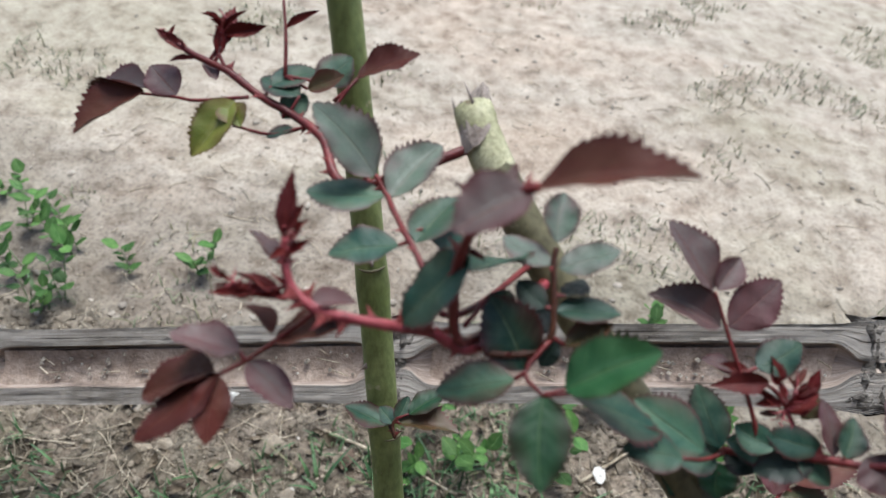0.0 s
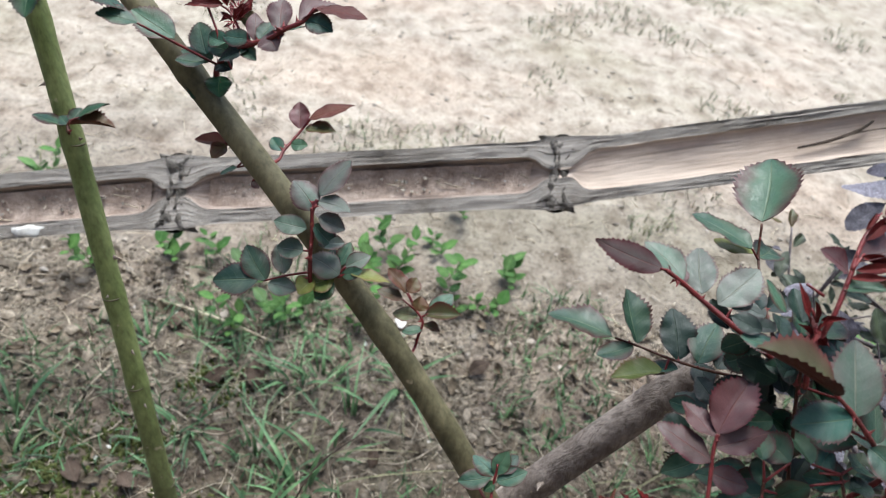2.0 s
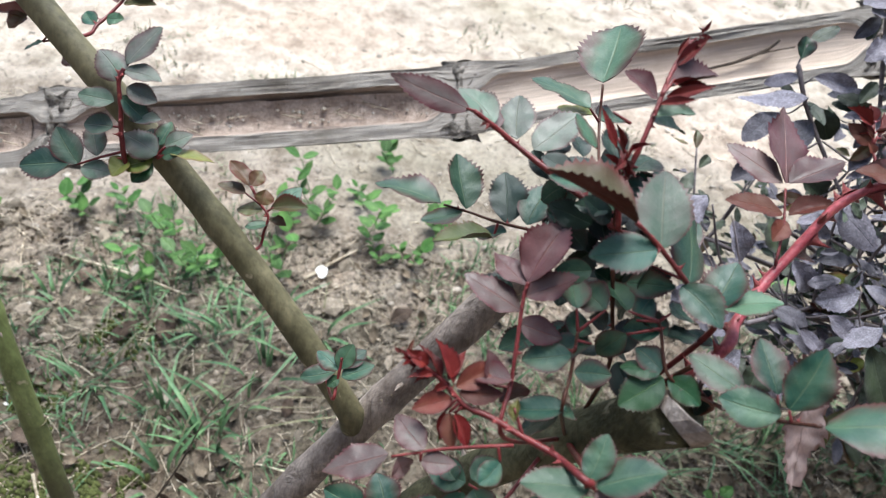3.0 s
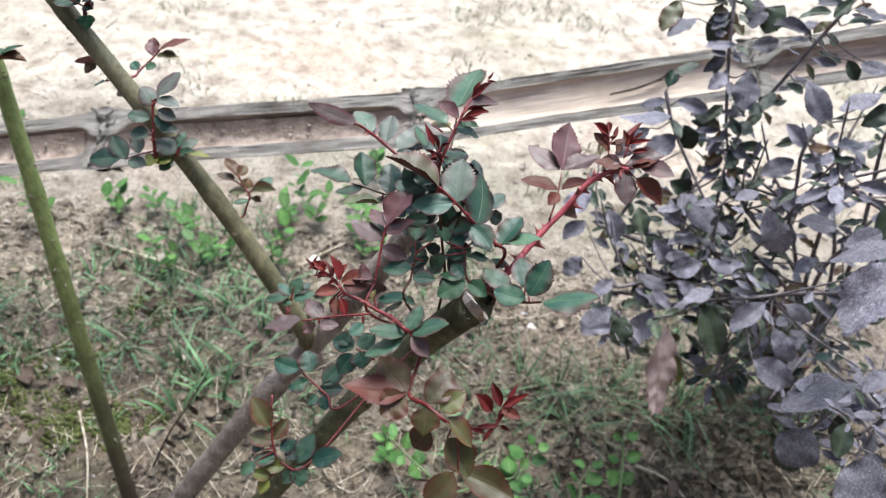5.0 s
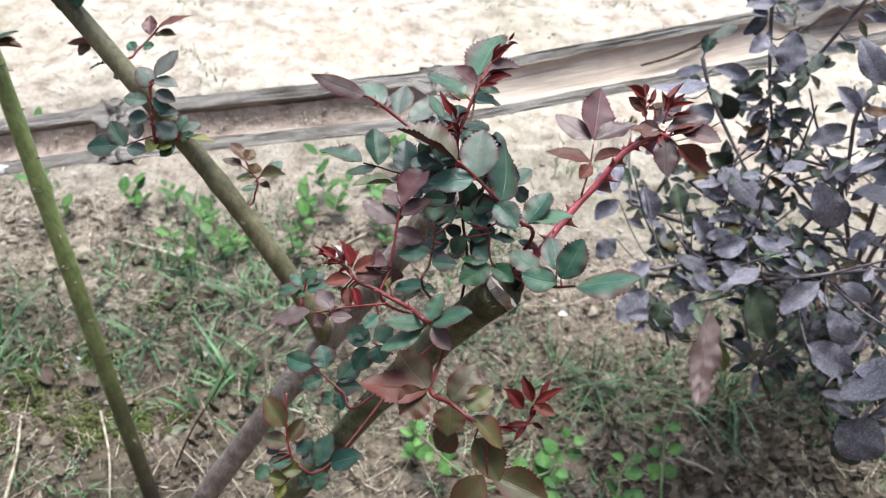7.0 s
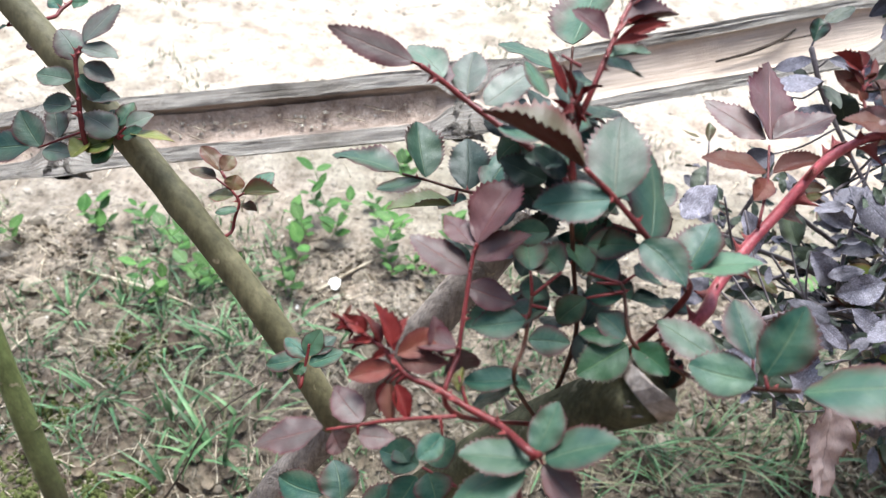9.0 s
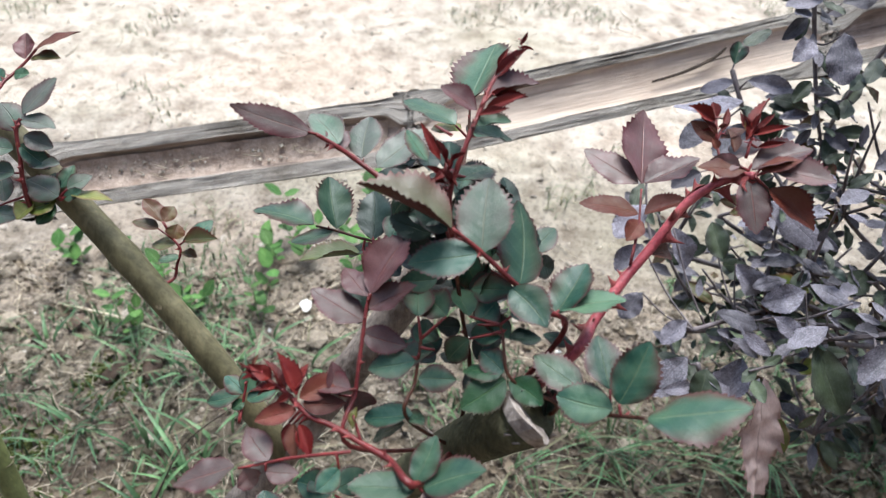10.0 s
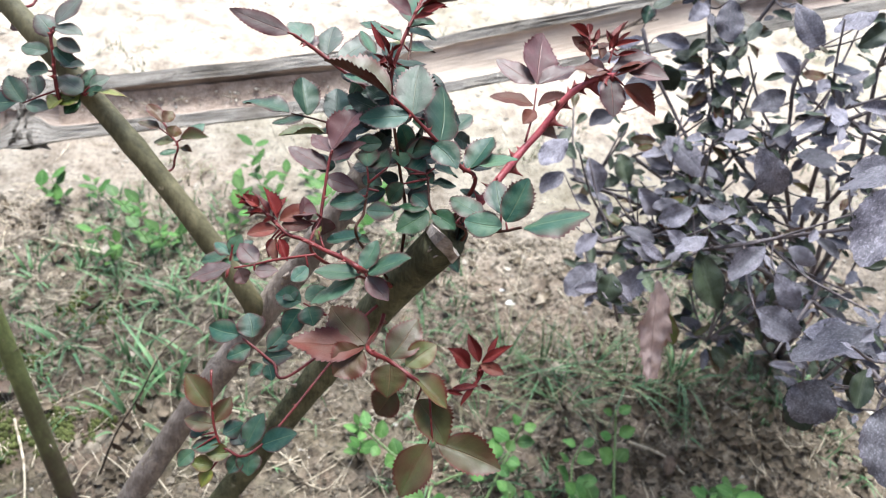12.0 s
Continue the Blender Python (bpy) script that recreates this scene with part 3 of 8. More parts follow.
def build_rail():
    rail = thing("bamboo_rail", "weathered grey half-split bamboo pole lying open side up", "bamboo pole", at=rail_point(-1.42))
    inv = Matrix.Translation(-rail.location)
    cuts = [-1.42, *RAIL_NODES, 1.56]
    R, r = 0.0385, 0.0198
    half, lip = 14, 6
    for s in range(len(cuts) - 1):
        x0, x1 = cuts[s], cuts[s + 1]
        pale = 0.45 < x0 < 0.9
        n = max(6, int((x1 - x0) / 0.006))
        verts, faces, slots, uvs = [], [], [], []
        ring = 2 * (half + 1) + 2 * lip
        for i in range(n + 1):
            x = x0 + (x1 - x0) * i / n
            c = rail_point(x)
            gap = min(x - x0 + (0 if s else 9), x1 - x + (0 if s < len(cuts) - 2 else 9))
            swell = 1 + 0.12 * math.exp(-gap ** 2 / 0.0008)
            # the hollow narrows with rounded corners towards a joint
            hollow = 1 - 0.75 * math.exp(-max(gap - 0.012, 0) ** 2 / 0.00022)
            out_line, in_line = [], []
            for k in range(half + 1):
                q = math.pi * k / half
                rr = R * swell * (1 + 0.02 * noise.noise((x * 9, q * 4, 0)))
                out_line.append(((math.cos(q) * rr), -math.sin(q) * rr * 0.95))
                rr = r * (1.24 if pale else 1.08) * hollow * (1 + 0.05 * noise.noise((x * 17, q * 3, 5)))
                in_line.append((math.cos(q) * rr, -math.sin(q) * rr * (0.36 if pale else 0.8) * hollow))
            row = [(*p, x, k * 0.0082) for k, p in enumerate(out_line)]
            for j in range(1, lip + 1):
                f = j / (lip + 1)
                row.append((out_line[-1][0] * (1 - f) + in_line[-1][0] * f, 0.0, x, 0.115 + f * 0.018))
            row += [(*p, x, 0.14 + (half - k) * 0.0048) for k, p in reversed(list(enumerate(in_line)))]
            for j in range(1, lip + 1):
                f = j / (lip + 1)
                row.append((in_line[0][0] * (1 - f) + out_line[0][0] * f, 0.0, x, 0.215 + f * 0.018))
            for k, (u, w, ux, uy) in enumerate(row):
                if w > -0.0005:
                    side = 1 if u > 0 else 5
                    w += 0.0050 * noise.noise((x * 12, side, 3)) + 0.0020 * noise.noise((x * 14, u * 420, side)) + 0.0012 * noise.noise((x * 60, u * 900, side))
                    w += 0.004 * math.exp(-gap ** 2 / 0.0008)
                verts.append(c + CHORD * u + OPEN * w)
                uvs.append((ux, uy))
        for i in range(n):
            for k in range(ring):
                p, q = i * ring + k, i * ring + (k + 1) % ring
                faces.append((p, q, q + ring, p + ring))
                # slot 2 is the lower outer quarter, coloured dark as if shaded
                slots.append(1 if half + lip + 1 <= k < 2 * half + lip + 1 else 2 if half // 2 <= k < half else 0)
        for e, rev in ((0, True), (n, False)):
            if (s == 0 and rev) or (s == len(cuts) - 2 and not rev):
                for k in range(half):
                    top = half + 1 + lip + half - k
                    q = (e * ring + k, e * ring + k + 1, e * ring + top - 1, e * ring + top)
                    faces.append(q[::-1] if not rev else q)
                    slots.append(0)
        me = mesh_of("internode", [inv @ v for v in verts], faces, [BAMBOO_OUT, BAMBOO_PALE if pale else BAMBOO_IN, BAMBOO_SHADED], True, uvs, slots)
        me.set_sharp_from_angle(angle=radians(55))
        part("internode", me, rail, "grey fibrous lips, pale hollow" if pale else "grey fibrous lips, brown hollow")
    for x in RAIL_NODES:
        # the knotted saddle across the pipe at a joint
        c = inv @ rail_point(x)
        verts, faces = [], []
        nu, nv = 28, 22
        for i in range(nu + 1):
            u = i / nu * 2 - 1
            for k in range(nv + 1):
                v = k / nv * 2 - 1
                wide = 0.013 + 0.016 * abs(u) ** 2.2
                h = 0.0045 + 0.004 * u * u - 0.013 * v ** 4 - 0.004 * math.exp(-(v / 0.25) ** 2) * (1 - u * u)
                h += 0.0060 * noise.noise((x * 70 + u * 4, v * 3, 2)) + 0.0036 * noise.noise((x * 70 + u * 11, v * 9, 6))
                verts.append(c + Vector((v * wide, 0, 0)) + CHORD * (u * R * 1.08) + OPEN * (h - 0.007 * abs(u) ** 6))
        for i in range(nu):
            for k in range(nv):
                q = i * (nv + 1) + k
                faces.append((q, q + 1, q + nv + 2, q + nv + 1))
        part("node_wall", mesh_of("node_wall", verts, faces, [BAMBOO_NODE], True, [(v.x, v.y + v.z) for v in verts]), rail, "dark knotted joint wall")
        # the swollen ring outside
        verts, faces = [], []
        for i in range(7):
            u = i / 6 - 0.5
            for k in range(half + 1):
                a = math.pi * k / half
                rr = R * (1.0 + 0.2 * math.cos(u * math.pi)) * (1 + 0.035 * noise.noise((x * 40 + u * 4, a * 5, 2)))
                verts.append(c + Vector((u * 0.035, 0, 0)) + CHORD * math.cos(a) * rr - OPEN * math.sin(a) * rr)
        w = half + 1
        for i in range(6):
            for k in range(w - 1):
                a = i * w + k
                faces.append((a, a + 1, a + w + 1, a + w))
        part("node_ring", mesh_of("node_ring", verts, faces, [BAMBOO_NODE], True, [(v.x, v.y - v.z) for v in verts]), rail, "knobbly dark joint ring")
    # dry soil that has gathered in the trough
    for x0, x1, fill in ((-0.76, -0.43, 0.50), (-0.36, 0.005, 0.46), (0.07, 0.435, 0.36)):
        verts, faces = [], []
        n, m = int((x1 - x0) / 0.008), 10
        for i in range(n + 1):
            x = x0 + (x1 - x0) * i / n
            c = inv @ rail_point(x)
            f = fill * (0.75 + 0.5 * noise.noise((x * 12, 3, 3)))
            for k in range(m + 1):
                u = k / m * 2 - 1
                d = r * 0.84 * (1 - f) + 0.0025 * noise.noise((x * 60, u * 5, 1)) - 0.005 * u * u
                wd = math.sqrt(max(r * r - d * d, 1e-6)) * 1.02
                verts.append(c + CHORD * (u * wd - 0.003) - OPEN * d)
        for i in range(n):
            for k in range(m):
                a = i * (m + 1) + k
                faces.append((a, a + 1, a + m + 2, a + m + 1))
        part("trough_soil", mesh_of("trough_soil", verts, faces, [SILT]), rail, "dry brown soil and dust")


build_rail()


def build_stake():
    top = rail_point(1.46) - OPEN * 0.036
    stake = thing("fence_stake", "short rough bamboo stake under the pole's end", "stake", at=(top.x, top.y, 0))
    line = spline([(0, 0, -0.12), (0.004, 0, 0.25), (0, 0, top.z + 0.004)], 8)
    part("post", tube("post", line, lambda s: 0.019 - 0.002 * s, CANE_GREY, 10, 0.03, 2), stake)


build_stake()

# ---- rose ----
CANE = {
    "green": [Vector((-0.012, 0.392, 0.902)), Vector((0.008, 0.361, 0.815))] + bezier([(0.027, 0.331, 0.728), (0.065, 0.273, 0.553), (0.105, 0.181, 0.347), (0.160, 0.062, -0.045)], 48),
    "olive": bezier([(0.083, 0.305, 0.714), (0.10, 0.246, 0.693), (0.289, 0.172, 0.561), (0.394, 0.097, 0.407)], 48)[1:],
    "old": bezier([(0.165, -0.03, -0.03), (0.30, 0.075, 0.25), (0.428, 0.112, 0.415), (0.493, 0.135, 0.551)], 48),
    "stub": bezier([(0.255, -0.006, -0.03), (0.455, 0.128, 0.315), (0.536, 0.022, 0.572)], 48),
}
# the slanting cane springs from the old one
CANE["olive"] += [CANE["old"][30].lerp(CANE["olive"][-1], f) for f in (0.66, 0.33, 0.0)]
ROSE = thing("rose_bush", "thorny pruned rose bush sprouting red and green leaves", "rose bush", at=(0.2, 0.03, 0.0))
ROSE_INV = Matrix.Translation(-ROSE.location)
THORN_RED, THORN_OLD = thorn_mesh(THORN), thorn_mesh(OLD_THORN)


def cane(name, line, r0, r1, mat, label, nodes=(), thorns=0, seed=1, size=0.007, thorn=None, scars=False):
    """One cane with swellings at its leaf nodes, and thorns."""
    rng = random.Random(seed)
    local = [ROSE_INV @ p for p in line]

    def radius(s):
        r = r0 + (r1 - r0) * s
        for q in nodes:
            r *= 1 + 0.10 * math.exp(-((s - q) / 0.010) ** 2)
        return r * (1 + 0.03 * noise.noise((s * 30, seed, 0)))

    ob = part(name, tube(name, local, radius, mat, 14, 0.012, seed), ROSE, label)
    for i in range(thorns):
        s = (i + rng.uniform(0.2, 0.8)) / thorns
        k = min(int(s * (len(local) - 1)), len(local) - 2)
        d = local[k + 1] - local[k]
        a = rng.uniform(0, 2 * math.pi)
        o = d.orthogonal().normalized()
        o = o * math.cos(a) + d.normalized().cross(o) * math.sin(a)
        k_size = size * rng.uniform(0.6, 1.2)
        part("thorn", thorn or THORN_OLD, ob, "", along_pose(local[k] + o * radius(s) * 0.92, -d, o, k_size))
    for q in nodes if scars else ():
        # an old leaf scar: a ridge part of the way round, with a withered bud over it
        k = min(int(q * (len(local) - 1)), len(local) - 2)
        d = (local[k + 1] - local[k]).normalized()
        a0, rr = rng.uniform(3.4, 5.6), radius(q) * 0.97
        o = d.orthogonal().normalized()
        w = d.cross(o)
        ridge = [local[k] + (o * math.cos(a0 + f) + w * math.sin(a0 + f)) * rr + d * 0.0012 * math.cos(f * 1.3) for f in np.linspace(-0.9, 0.9, 11)]
        part("leaf_scar", tube("leaf_scar", ridge, lambda f: 0.0002 + 0.0007 * math.sin(math.pi * f), CANE_BROWN, 6, 0.1, k), ob, "brownish old leaf scar")
        out = o * math.cos(a0) + w * math.sin(a0)
        part("bud", THORN_OLD, ob, "withered brown bud", along_pose(local[k] + out * rr * 0.9 - d * 0.003, d, out, 0.0052))
    return ob


cane("cane", CANE["green"], 0.0066, 0.0098, CANE_GREEN, "smooth olive-green young cane", (0.235, 0.36, 0.52, 0.62, 0.75), 11, 3, 0.006, scars=True)
cane("cane", CANE["olive"], 0.0070, 0.0090, CANE_BROWN, "olive-brown slanting cane", (0.30, 0.38, 0.55, 0.70, 0.83), 0, 4)
cane("cane", CANE["old"], 0.0128, 0.0112, CANE_GREY, "grey-brown old woody cane", (0.3, 0.52, 0.68), 16, 5, 0.011)
cane("cane", CANE["stub"], 0.0130, 0.0130, CANE_STUB, "mossy brown pruned cane with a cut end", (0.35, 0.6, 0.8), 8, 6, 0.010)


def cut_end(line, r, ragged, seed, face=None):
    """The dry pale wood at a pruned end: a tilted rough disc and, where torn, splinters."""
    rng = random.Random(seed)
    p, d = ROSE_INV @ line[-1], (line[-1] - line[-2]).normalized()
    side = d.orthogonal().normalized()
    up = d.cross(side)
    face = (Vector(face) if face else d + side * 0.4).normalized()
    verts, faces = [p + d * 0.001], []
    n = 16
    for ring, (rr, h) in enumerate(((0.3, 0.0012), (0.65, 0.003), (1.0, 0.003), (1.05, -0.010))):
        for k in range(n):
            a = 2 * math.pi * k / n
            rim = (side * math.cos(a) + up * math.sin(a)) * rr * r
            tilt = -face.dot(rim) / max(face.dot(d), 0.3)
            rough = 0.0008 if ring != 2 else 0.0026
            verts.append(p + rim * rng.uniform(0.94, 1.02) + d * (h + tilt + rng.uniform(-rough, rough)))
    for k in range(n):
        faces.append((0, 1 + k, 1 + (k + 1) % n))
    for q in range(3):
        for k in range(n):
            a, b = 1 + q * n + k, 1 + q * n + (k + 1) % n
            faces.append((a, a + n, b + n, b))
    part("cut_end", mesh_of("cut_end", verts, faces, [CUT_WOOD], False), ROSE, "pale dry pruning cut")
    if ragged:
        v2, f2 = [], []
        for i in range(15):
            a = rng.gauss(rng.choice((1.0, 3.6)), 0.7)
            b = p + (side * math.cos(a) + up * math.sin(a)) * r * rng.uniform(0.75, 1.0)
            tip = b + d * (0.0015 + 0.007 * rng.random() ** 2) + Vector([rng.uniform(-0.002, 0.002) for _ in range(3)])
            tv, tf = tube_data([b - d * 0.002, b.lerp(tip, 0.5), tip], lambda s: 0.0008 * (1 - 0.8 * s), 4, 0, i, len(v2))
            v2 += tv
            f2 += tf
        part("splinter_tuft", mesh_of("splinter_tuft", v2, f2, [CUT_WOOD]), ROSE, "pale torn wood fibres")


fallen = bezier([(-0.21, 0.075, 0.05), (-0.10, 0.055, 0.085), (-0.01, 0.03, 0.06), (0.10, 0.02, -0.02)], 24)
cane("cane", fallen, 0.008, 0.009, CANE_BROWN, "low olive cane bent to the soil", (0.4,), 3, 9, 0.006)
tip_line = CANE["olive"][:7]
part("dead_tip", tube("dead_tip", [ROSE_INV @ p for p in tip_line], lambda s: 0.00735 + 0.0001 * s - 0.0012 * (s > 0.95), DRY_TIP, 14, 0.03, 7), ROSE, "pale dried cane end")
cut_end(CANE["olive"][::-1], 0.0070, True, 2, (-0.75, 0.1, 0.65))
cut_end(CANE["stub"], 0.0132, True, 3, (0.72, 0.42, 0.55))
cut_end(CANE["old"], 0.0111, True, 4)

CANE_POINTS = [p for key, line in CANE.items() for p in (line[2:] if key == "olive" else line[2:-7])]
WIDE = {"g": "round", "a": "round", "h": "round", "d": "round", "p": "ovate", "o": "ovate", "y": "ovate", "b": "ovate", "r": "lance", "k": "shrub", "s": "shrub", "e": "shrub", "w": "weed"}
LEAF_COUNT = [0]


def shoot(kind, colour, r0, r1, pts):
    """A sprout: its stem grows from the nearest cane; thick red ones bear thorns."""
    near = min(CANE_POINTS, key=lambda q: (q - Vector(pts[0])).length)
    gap = (near - Vector(pts[0])).length
    path = [near, *map(Vector, pts)] if 0.004 < gap < 0.11 else [Vector(p) for p in pts]
    line = [ROSE_INV @ p for p in spline(path, 7)]
    seed = len(kind) * 13 + len(pts)
    me = tube("shoot", line, lambda s: (r0 + (r1 - r0) * s) * (1 + 0.06 * math.sin(s * 40)), STEM[colour], 8, 0.03, seed)
    ob = part("shoot", me, ROSE, {"red": "thin dark-red sprouting stem", "magenta": "stout crimson thorny stem", "dark": "thin brownish stem"}[colour])
    rng = random.Random(seed)
    count = 22 if colour == "magenta" else 14 if r0 > 0.0014 else 4
    for i in range(count):
        k = rng.randrange(3, len(line) - 2)
        d = line[k + 1] - line[k]
        a = rng.uniform(0, 6.28)
        o = d.orthogonal().normalized()
        o = o * math.cos(a) + d.normalized().cross(o) * math.sin(a)
        big = colour == "magenta" and i % 3 == 0
        part("thorn", THORN_RED, ob, "", along_pose(line[k] + o * r0 * 0.75, -d, o, r0 * 3.2 * rng.uniform(0.7, 1.15) if big else r0 * 2.1 * rng.uniform(0.5, 1.4)))
    return ob


def stalk(ob, pts):
    line = [ROSE_INV @ p for p in spline(pts, 4)]
    part("leaf_stalk", tube("leaf_stalk", line, lambda s: 0.0008 - 0.00025 * s, STEM["red"], 6, 0.02, len(pts)), ob)


def leaflet(ob, colour, base, tip, normal, width):
    LEAF_COUNT[0] += 1
    me = leaf_mesh(WIDE[colour], LEAF_COUNT[0] % 11, colour)
    part("leaflet", me, ob, "", ROSE_INV @ leaf_pose(base, tip, normal, width))


def red_tuft(ob, centre, axis, count, size, seed):
    """A crumpled bundle of unopened crimson leaves with curling stipules."""
    rng = random.Random(seed)
    c, axis = Vector(centre), Vector(axis).normalized()
    for i in range(count):
        d = (axis * rng.uniform(0.1, 1.0) + Vector((rng.gauss(0, 0.55), rng.gauss(0, 0.55), rng.gauss(0, 0.45)))).normalized()
        ln = size * rng.uniform(0.45, 1.0)
        b0 = c + axis * rng.uniform(-0.3, 0.4) * size + d * size * 0.08
        leaflet(ob, "r" if rng.random() < 0.8 else "b", b0, b0 + d * ln, (rng.gauss(0, 0.6), rng.gauss(-0.5, 0.5), 1), ln * rng.uniform(0.20, 0.34))
    verts, faces = [], []
    for i in range(count * 2):
        d = Vector((rng.gauss(0, 1), rng.gauss(0, 1), rng.gauss(0.2, 1))).normalized()
        p = c + axis * rng.uniform(-0.6, 0.5) * size
        q = p + d * size * rng.uniform(0.2, 0.42)
        r = q + (d + Vector((rng.gauss(0, 0.8), rng.gauss(0, 0.8), rng.gauss(0, 0.8)))).normalized() * size * 0.16
        tv, tf = tube_data([ROSE_INV @ v for v in spline([p, q, r], 3)], lambda u: 0.00034 * (1 - 0.7 * u), 4, 0, i, len(verts))
        verts += tv
        faces += tf
    part("stipule_tangle", mesh_of("stipule_tangle", verts, faces, [STEM["magenta"]]), ob, "curling crimson stipules")


s = shoot("upright_shoot", "red", 0.0013, 0.0009, [(0.4987, 0.0754, 0.6248), (0.4963, 0.0835, 0.64), (0.5008, 0.0938, 0.6563), (0.5066, 0.1081, 0.6667), (0.5118, 0.121, 0.6742), (0.5194, 0.1333, 0.6813)])
stalk(s, [(0.4957, 0.0995, 0.6604), (0.4884, 0.1039, 0.6618)])
leaflet(s, "g", (0.5041, 0.1014, 0.662), (0.5224, 0.1089, 0.6559), (0.2545, 0.1524, 0.955), 0.0136)
leaflet(s, "g", (0.5031, 0.1029, 0.6629), (0.5196, 0.1008, 0.6685), (-0.3052, 0.1055, 0.9464), 0.0116)
leaflet(s, "p", (0.5058, 0.1089, 0.6675), (0.4901, 0.1116, 0.6768), (0.4552, -0.2774, 0.8461), 0.0111)
stalk(s, [(0.5069, 0.1098, 0.6684), (0.5126, 0.1167, 0.6728)])
leaflet(s, "r", (0.5109, 0.1154, 0.6721), (0.5263, 0.1103, 0.6746), (-0.318, -0.6038, 0.7309), 0.0048)
leaflet(s, "p", (0.5096, 0.1132, 0.6706), (0.5319, 0.125, 0.6762), (-0.2631, 0.0414, 0.9639), 0.0155)
leaflet(s, "r", (0.5094, 0.1107, 0.668), (0.5248, 0.1066, 0.6786), (-0.5426, -0.6433, 0.5402), 0.0048)
leaflet(s, "r", (0.5125, 0.1223, 0.6749), (0.526, 0.1325, 0.6857), (-0.1991, -0.5757, 0.7931), 0.0050)
leaflet(s, "r", (0.5135, 0.1266, 0.6779), (0.5178, 0.1327, 0.6842), (-0.0729, -0.6928, 0.7174), 0.0030)
leaflet(s, "r", (0.5059, 0.1069, 0.666), (0.5177, 0.1012, 0.6748), (-0.6499, -0.2018, 0.7328), 0.0039)
stalk(s, [(0.4953, 0.0919, 0.6514), (0.4914, 0.096, 0.6553)])
leaflet(s, "r", (0.4917, 0.0927, 0.652), (0.4825, 0.0999, 0.6661), (0.4928, -0.6007, 0.6295), 0.0046)
leaflet(s, "r", (0.4941, 0.0919, 0.6513), (0.4875, 0.0918, 0.6652), (0.8435, -0.3581, 0.4003), 0.0038)
leaflet(s, "r", (0.4964, 0.0928, 0.6523), (0.5016, 0.0873, 0.6612), (-0.895, -0.2124, 0.3924), 0.0029)
leaflet(s, "r", (0.4955, 0.0903, 0.6497), (0.4887, 0.0789, 0.6522), (0.2037, 0.094, 0.9745), 0.0034)
leaflet(s, "r", (0.4947, 0.0869, 0.6448), (0.4864, 0.0793, 0.6511), (0.6469, -0.0747, 0.7589), 0.0032)
stalk(s, [(0.4969, 0.0848, 0.642), (0.4937, 0.0856, 0.6427)])
leaflet(s, "r", (0.4937, 0.0856, 0.6427), (0.4903, 0.075, 0.6461), (0.1195, 0.2701, 0.9554), 0.0029)
leaflet(s, "r", (0.4971, 0.0861, 0.6441), (0.4917, 0.0791, 0.6581), (0.9456, -0.1576, 0.2847), 0.0042)
leaflet(s, "g", (0.4998, 0.0875, 0.6463), (0.5149, 0.1089, 0.64), (0.0173, 0.2701, 0.9627), 0.0178)

red_tuft(s, (0.4945, 0.0870, 0.6455), (-0.05, 0.35, 0.9), 9, 0.0105, 1)
red_tuft(s, (0.5215, 0.1345, 0.6830), (0.5, 0.5, 0.5), 4, 0.008, 2)

s = shoot("back_shoot", "dark", 0.0010, 0.0007, [(0.4991, 0.0935, 0.6147), (0.5031, 0.134, 0.6088), (0.5067, 0.1683, 0.6109), (0.5068, 0.1849, 0.6234)])
stalk(s, [(0.5067, 0.1683, 0.6109), (0.4993, 0.168, 0.6189)])
leaflet(s, "g", (0.5067, 0.1857, 0.6243), (0.5184, 0.2364, 0.6362), (-0.5246, -0.0786, 0.8477), 0.0352)
leaflet(s, "g", (0.4993, 0.1682, 0.6191), (0.4717, 0.1929, 0.6218), (0.1751, 0.0906, 0.9804), 0.0245)
leaflet(s, "y", (0.5014, 0.1678, 0.6156), (0.4868, 0.1879, 0.6069), (-0.198, 0.2621, 0.9445), 0.0145)
leaflet(s, "g", (0.5066, 0.1697, 0.6118), (0.524, 0.1901, 0.6046), (0.2022, 0.1652, 0.9653), 0.0184)
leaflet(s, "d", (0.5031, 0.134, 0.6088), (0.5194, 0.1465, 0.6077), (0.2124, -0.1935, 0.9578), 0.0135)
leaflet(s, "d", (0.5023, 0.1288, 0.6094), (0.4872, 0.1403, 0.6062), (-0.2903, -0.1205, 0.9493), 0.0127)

s = shoot("arching_shoot", "red", 0.0015, 0.0009, [(0.5516, 0.0584, 0.5809), (0.5421, 0.0599, 0.5992), (0.5279, 0.0548, 0.6177), (0.5097, 0.058, 0.6345), (0.4976, 0.0604, 0.6437)])
leaflet(s, "o", (0.4976, 0.0604, 0.6437), (0.4623, 0.0707, 0.6614), (0.4856, 0.1976, 0.8515), 0.0270)
stalk(s, [(0.5097, 0.058, 0.6345), (0.5086, 0.0564, 0.6344)])
leaflet(s, "a", (0.5104, 0.0575, 0.6341), (0.5121, 0.0859, 0.6515), (-0.0606, -0.5196, 0.8523), 0.0222)
leaflet(s, "g", (0.5086, 0.0564, 0.6344), (0.4811, 0.0496, 0.635), (0.082, -0.2356, 0.9684), 0.0187)
leaflet(s, "g", (0.5278, 0.0556, 0.6185), (0.5308, 0.0902, 0.6366), (0.5383, -0.426, 0.7272), 0.0258)
leaflet(s, "g", (0.5242, 0.0538, 0.6184), (0.5377, 0.0359, 0.6178), (-0.3061, -0.2615, 0.9154), 0.0173)
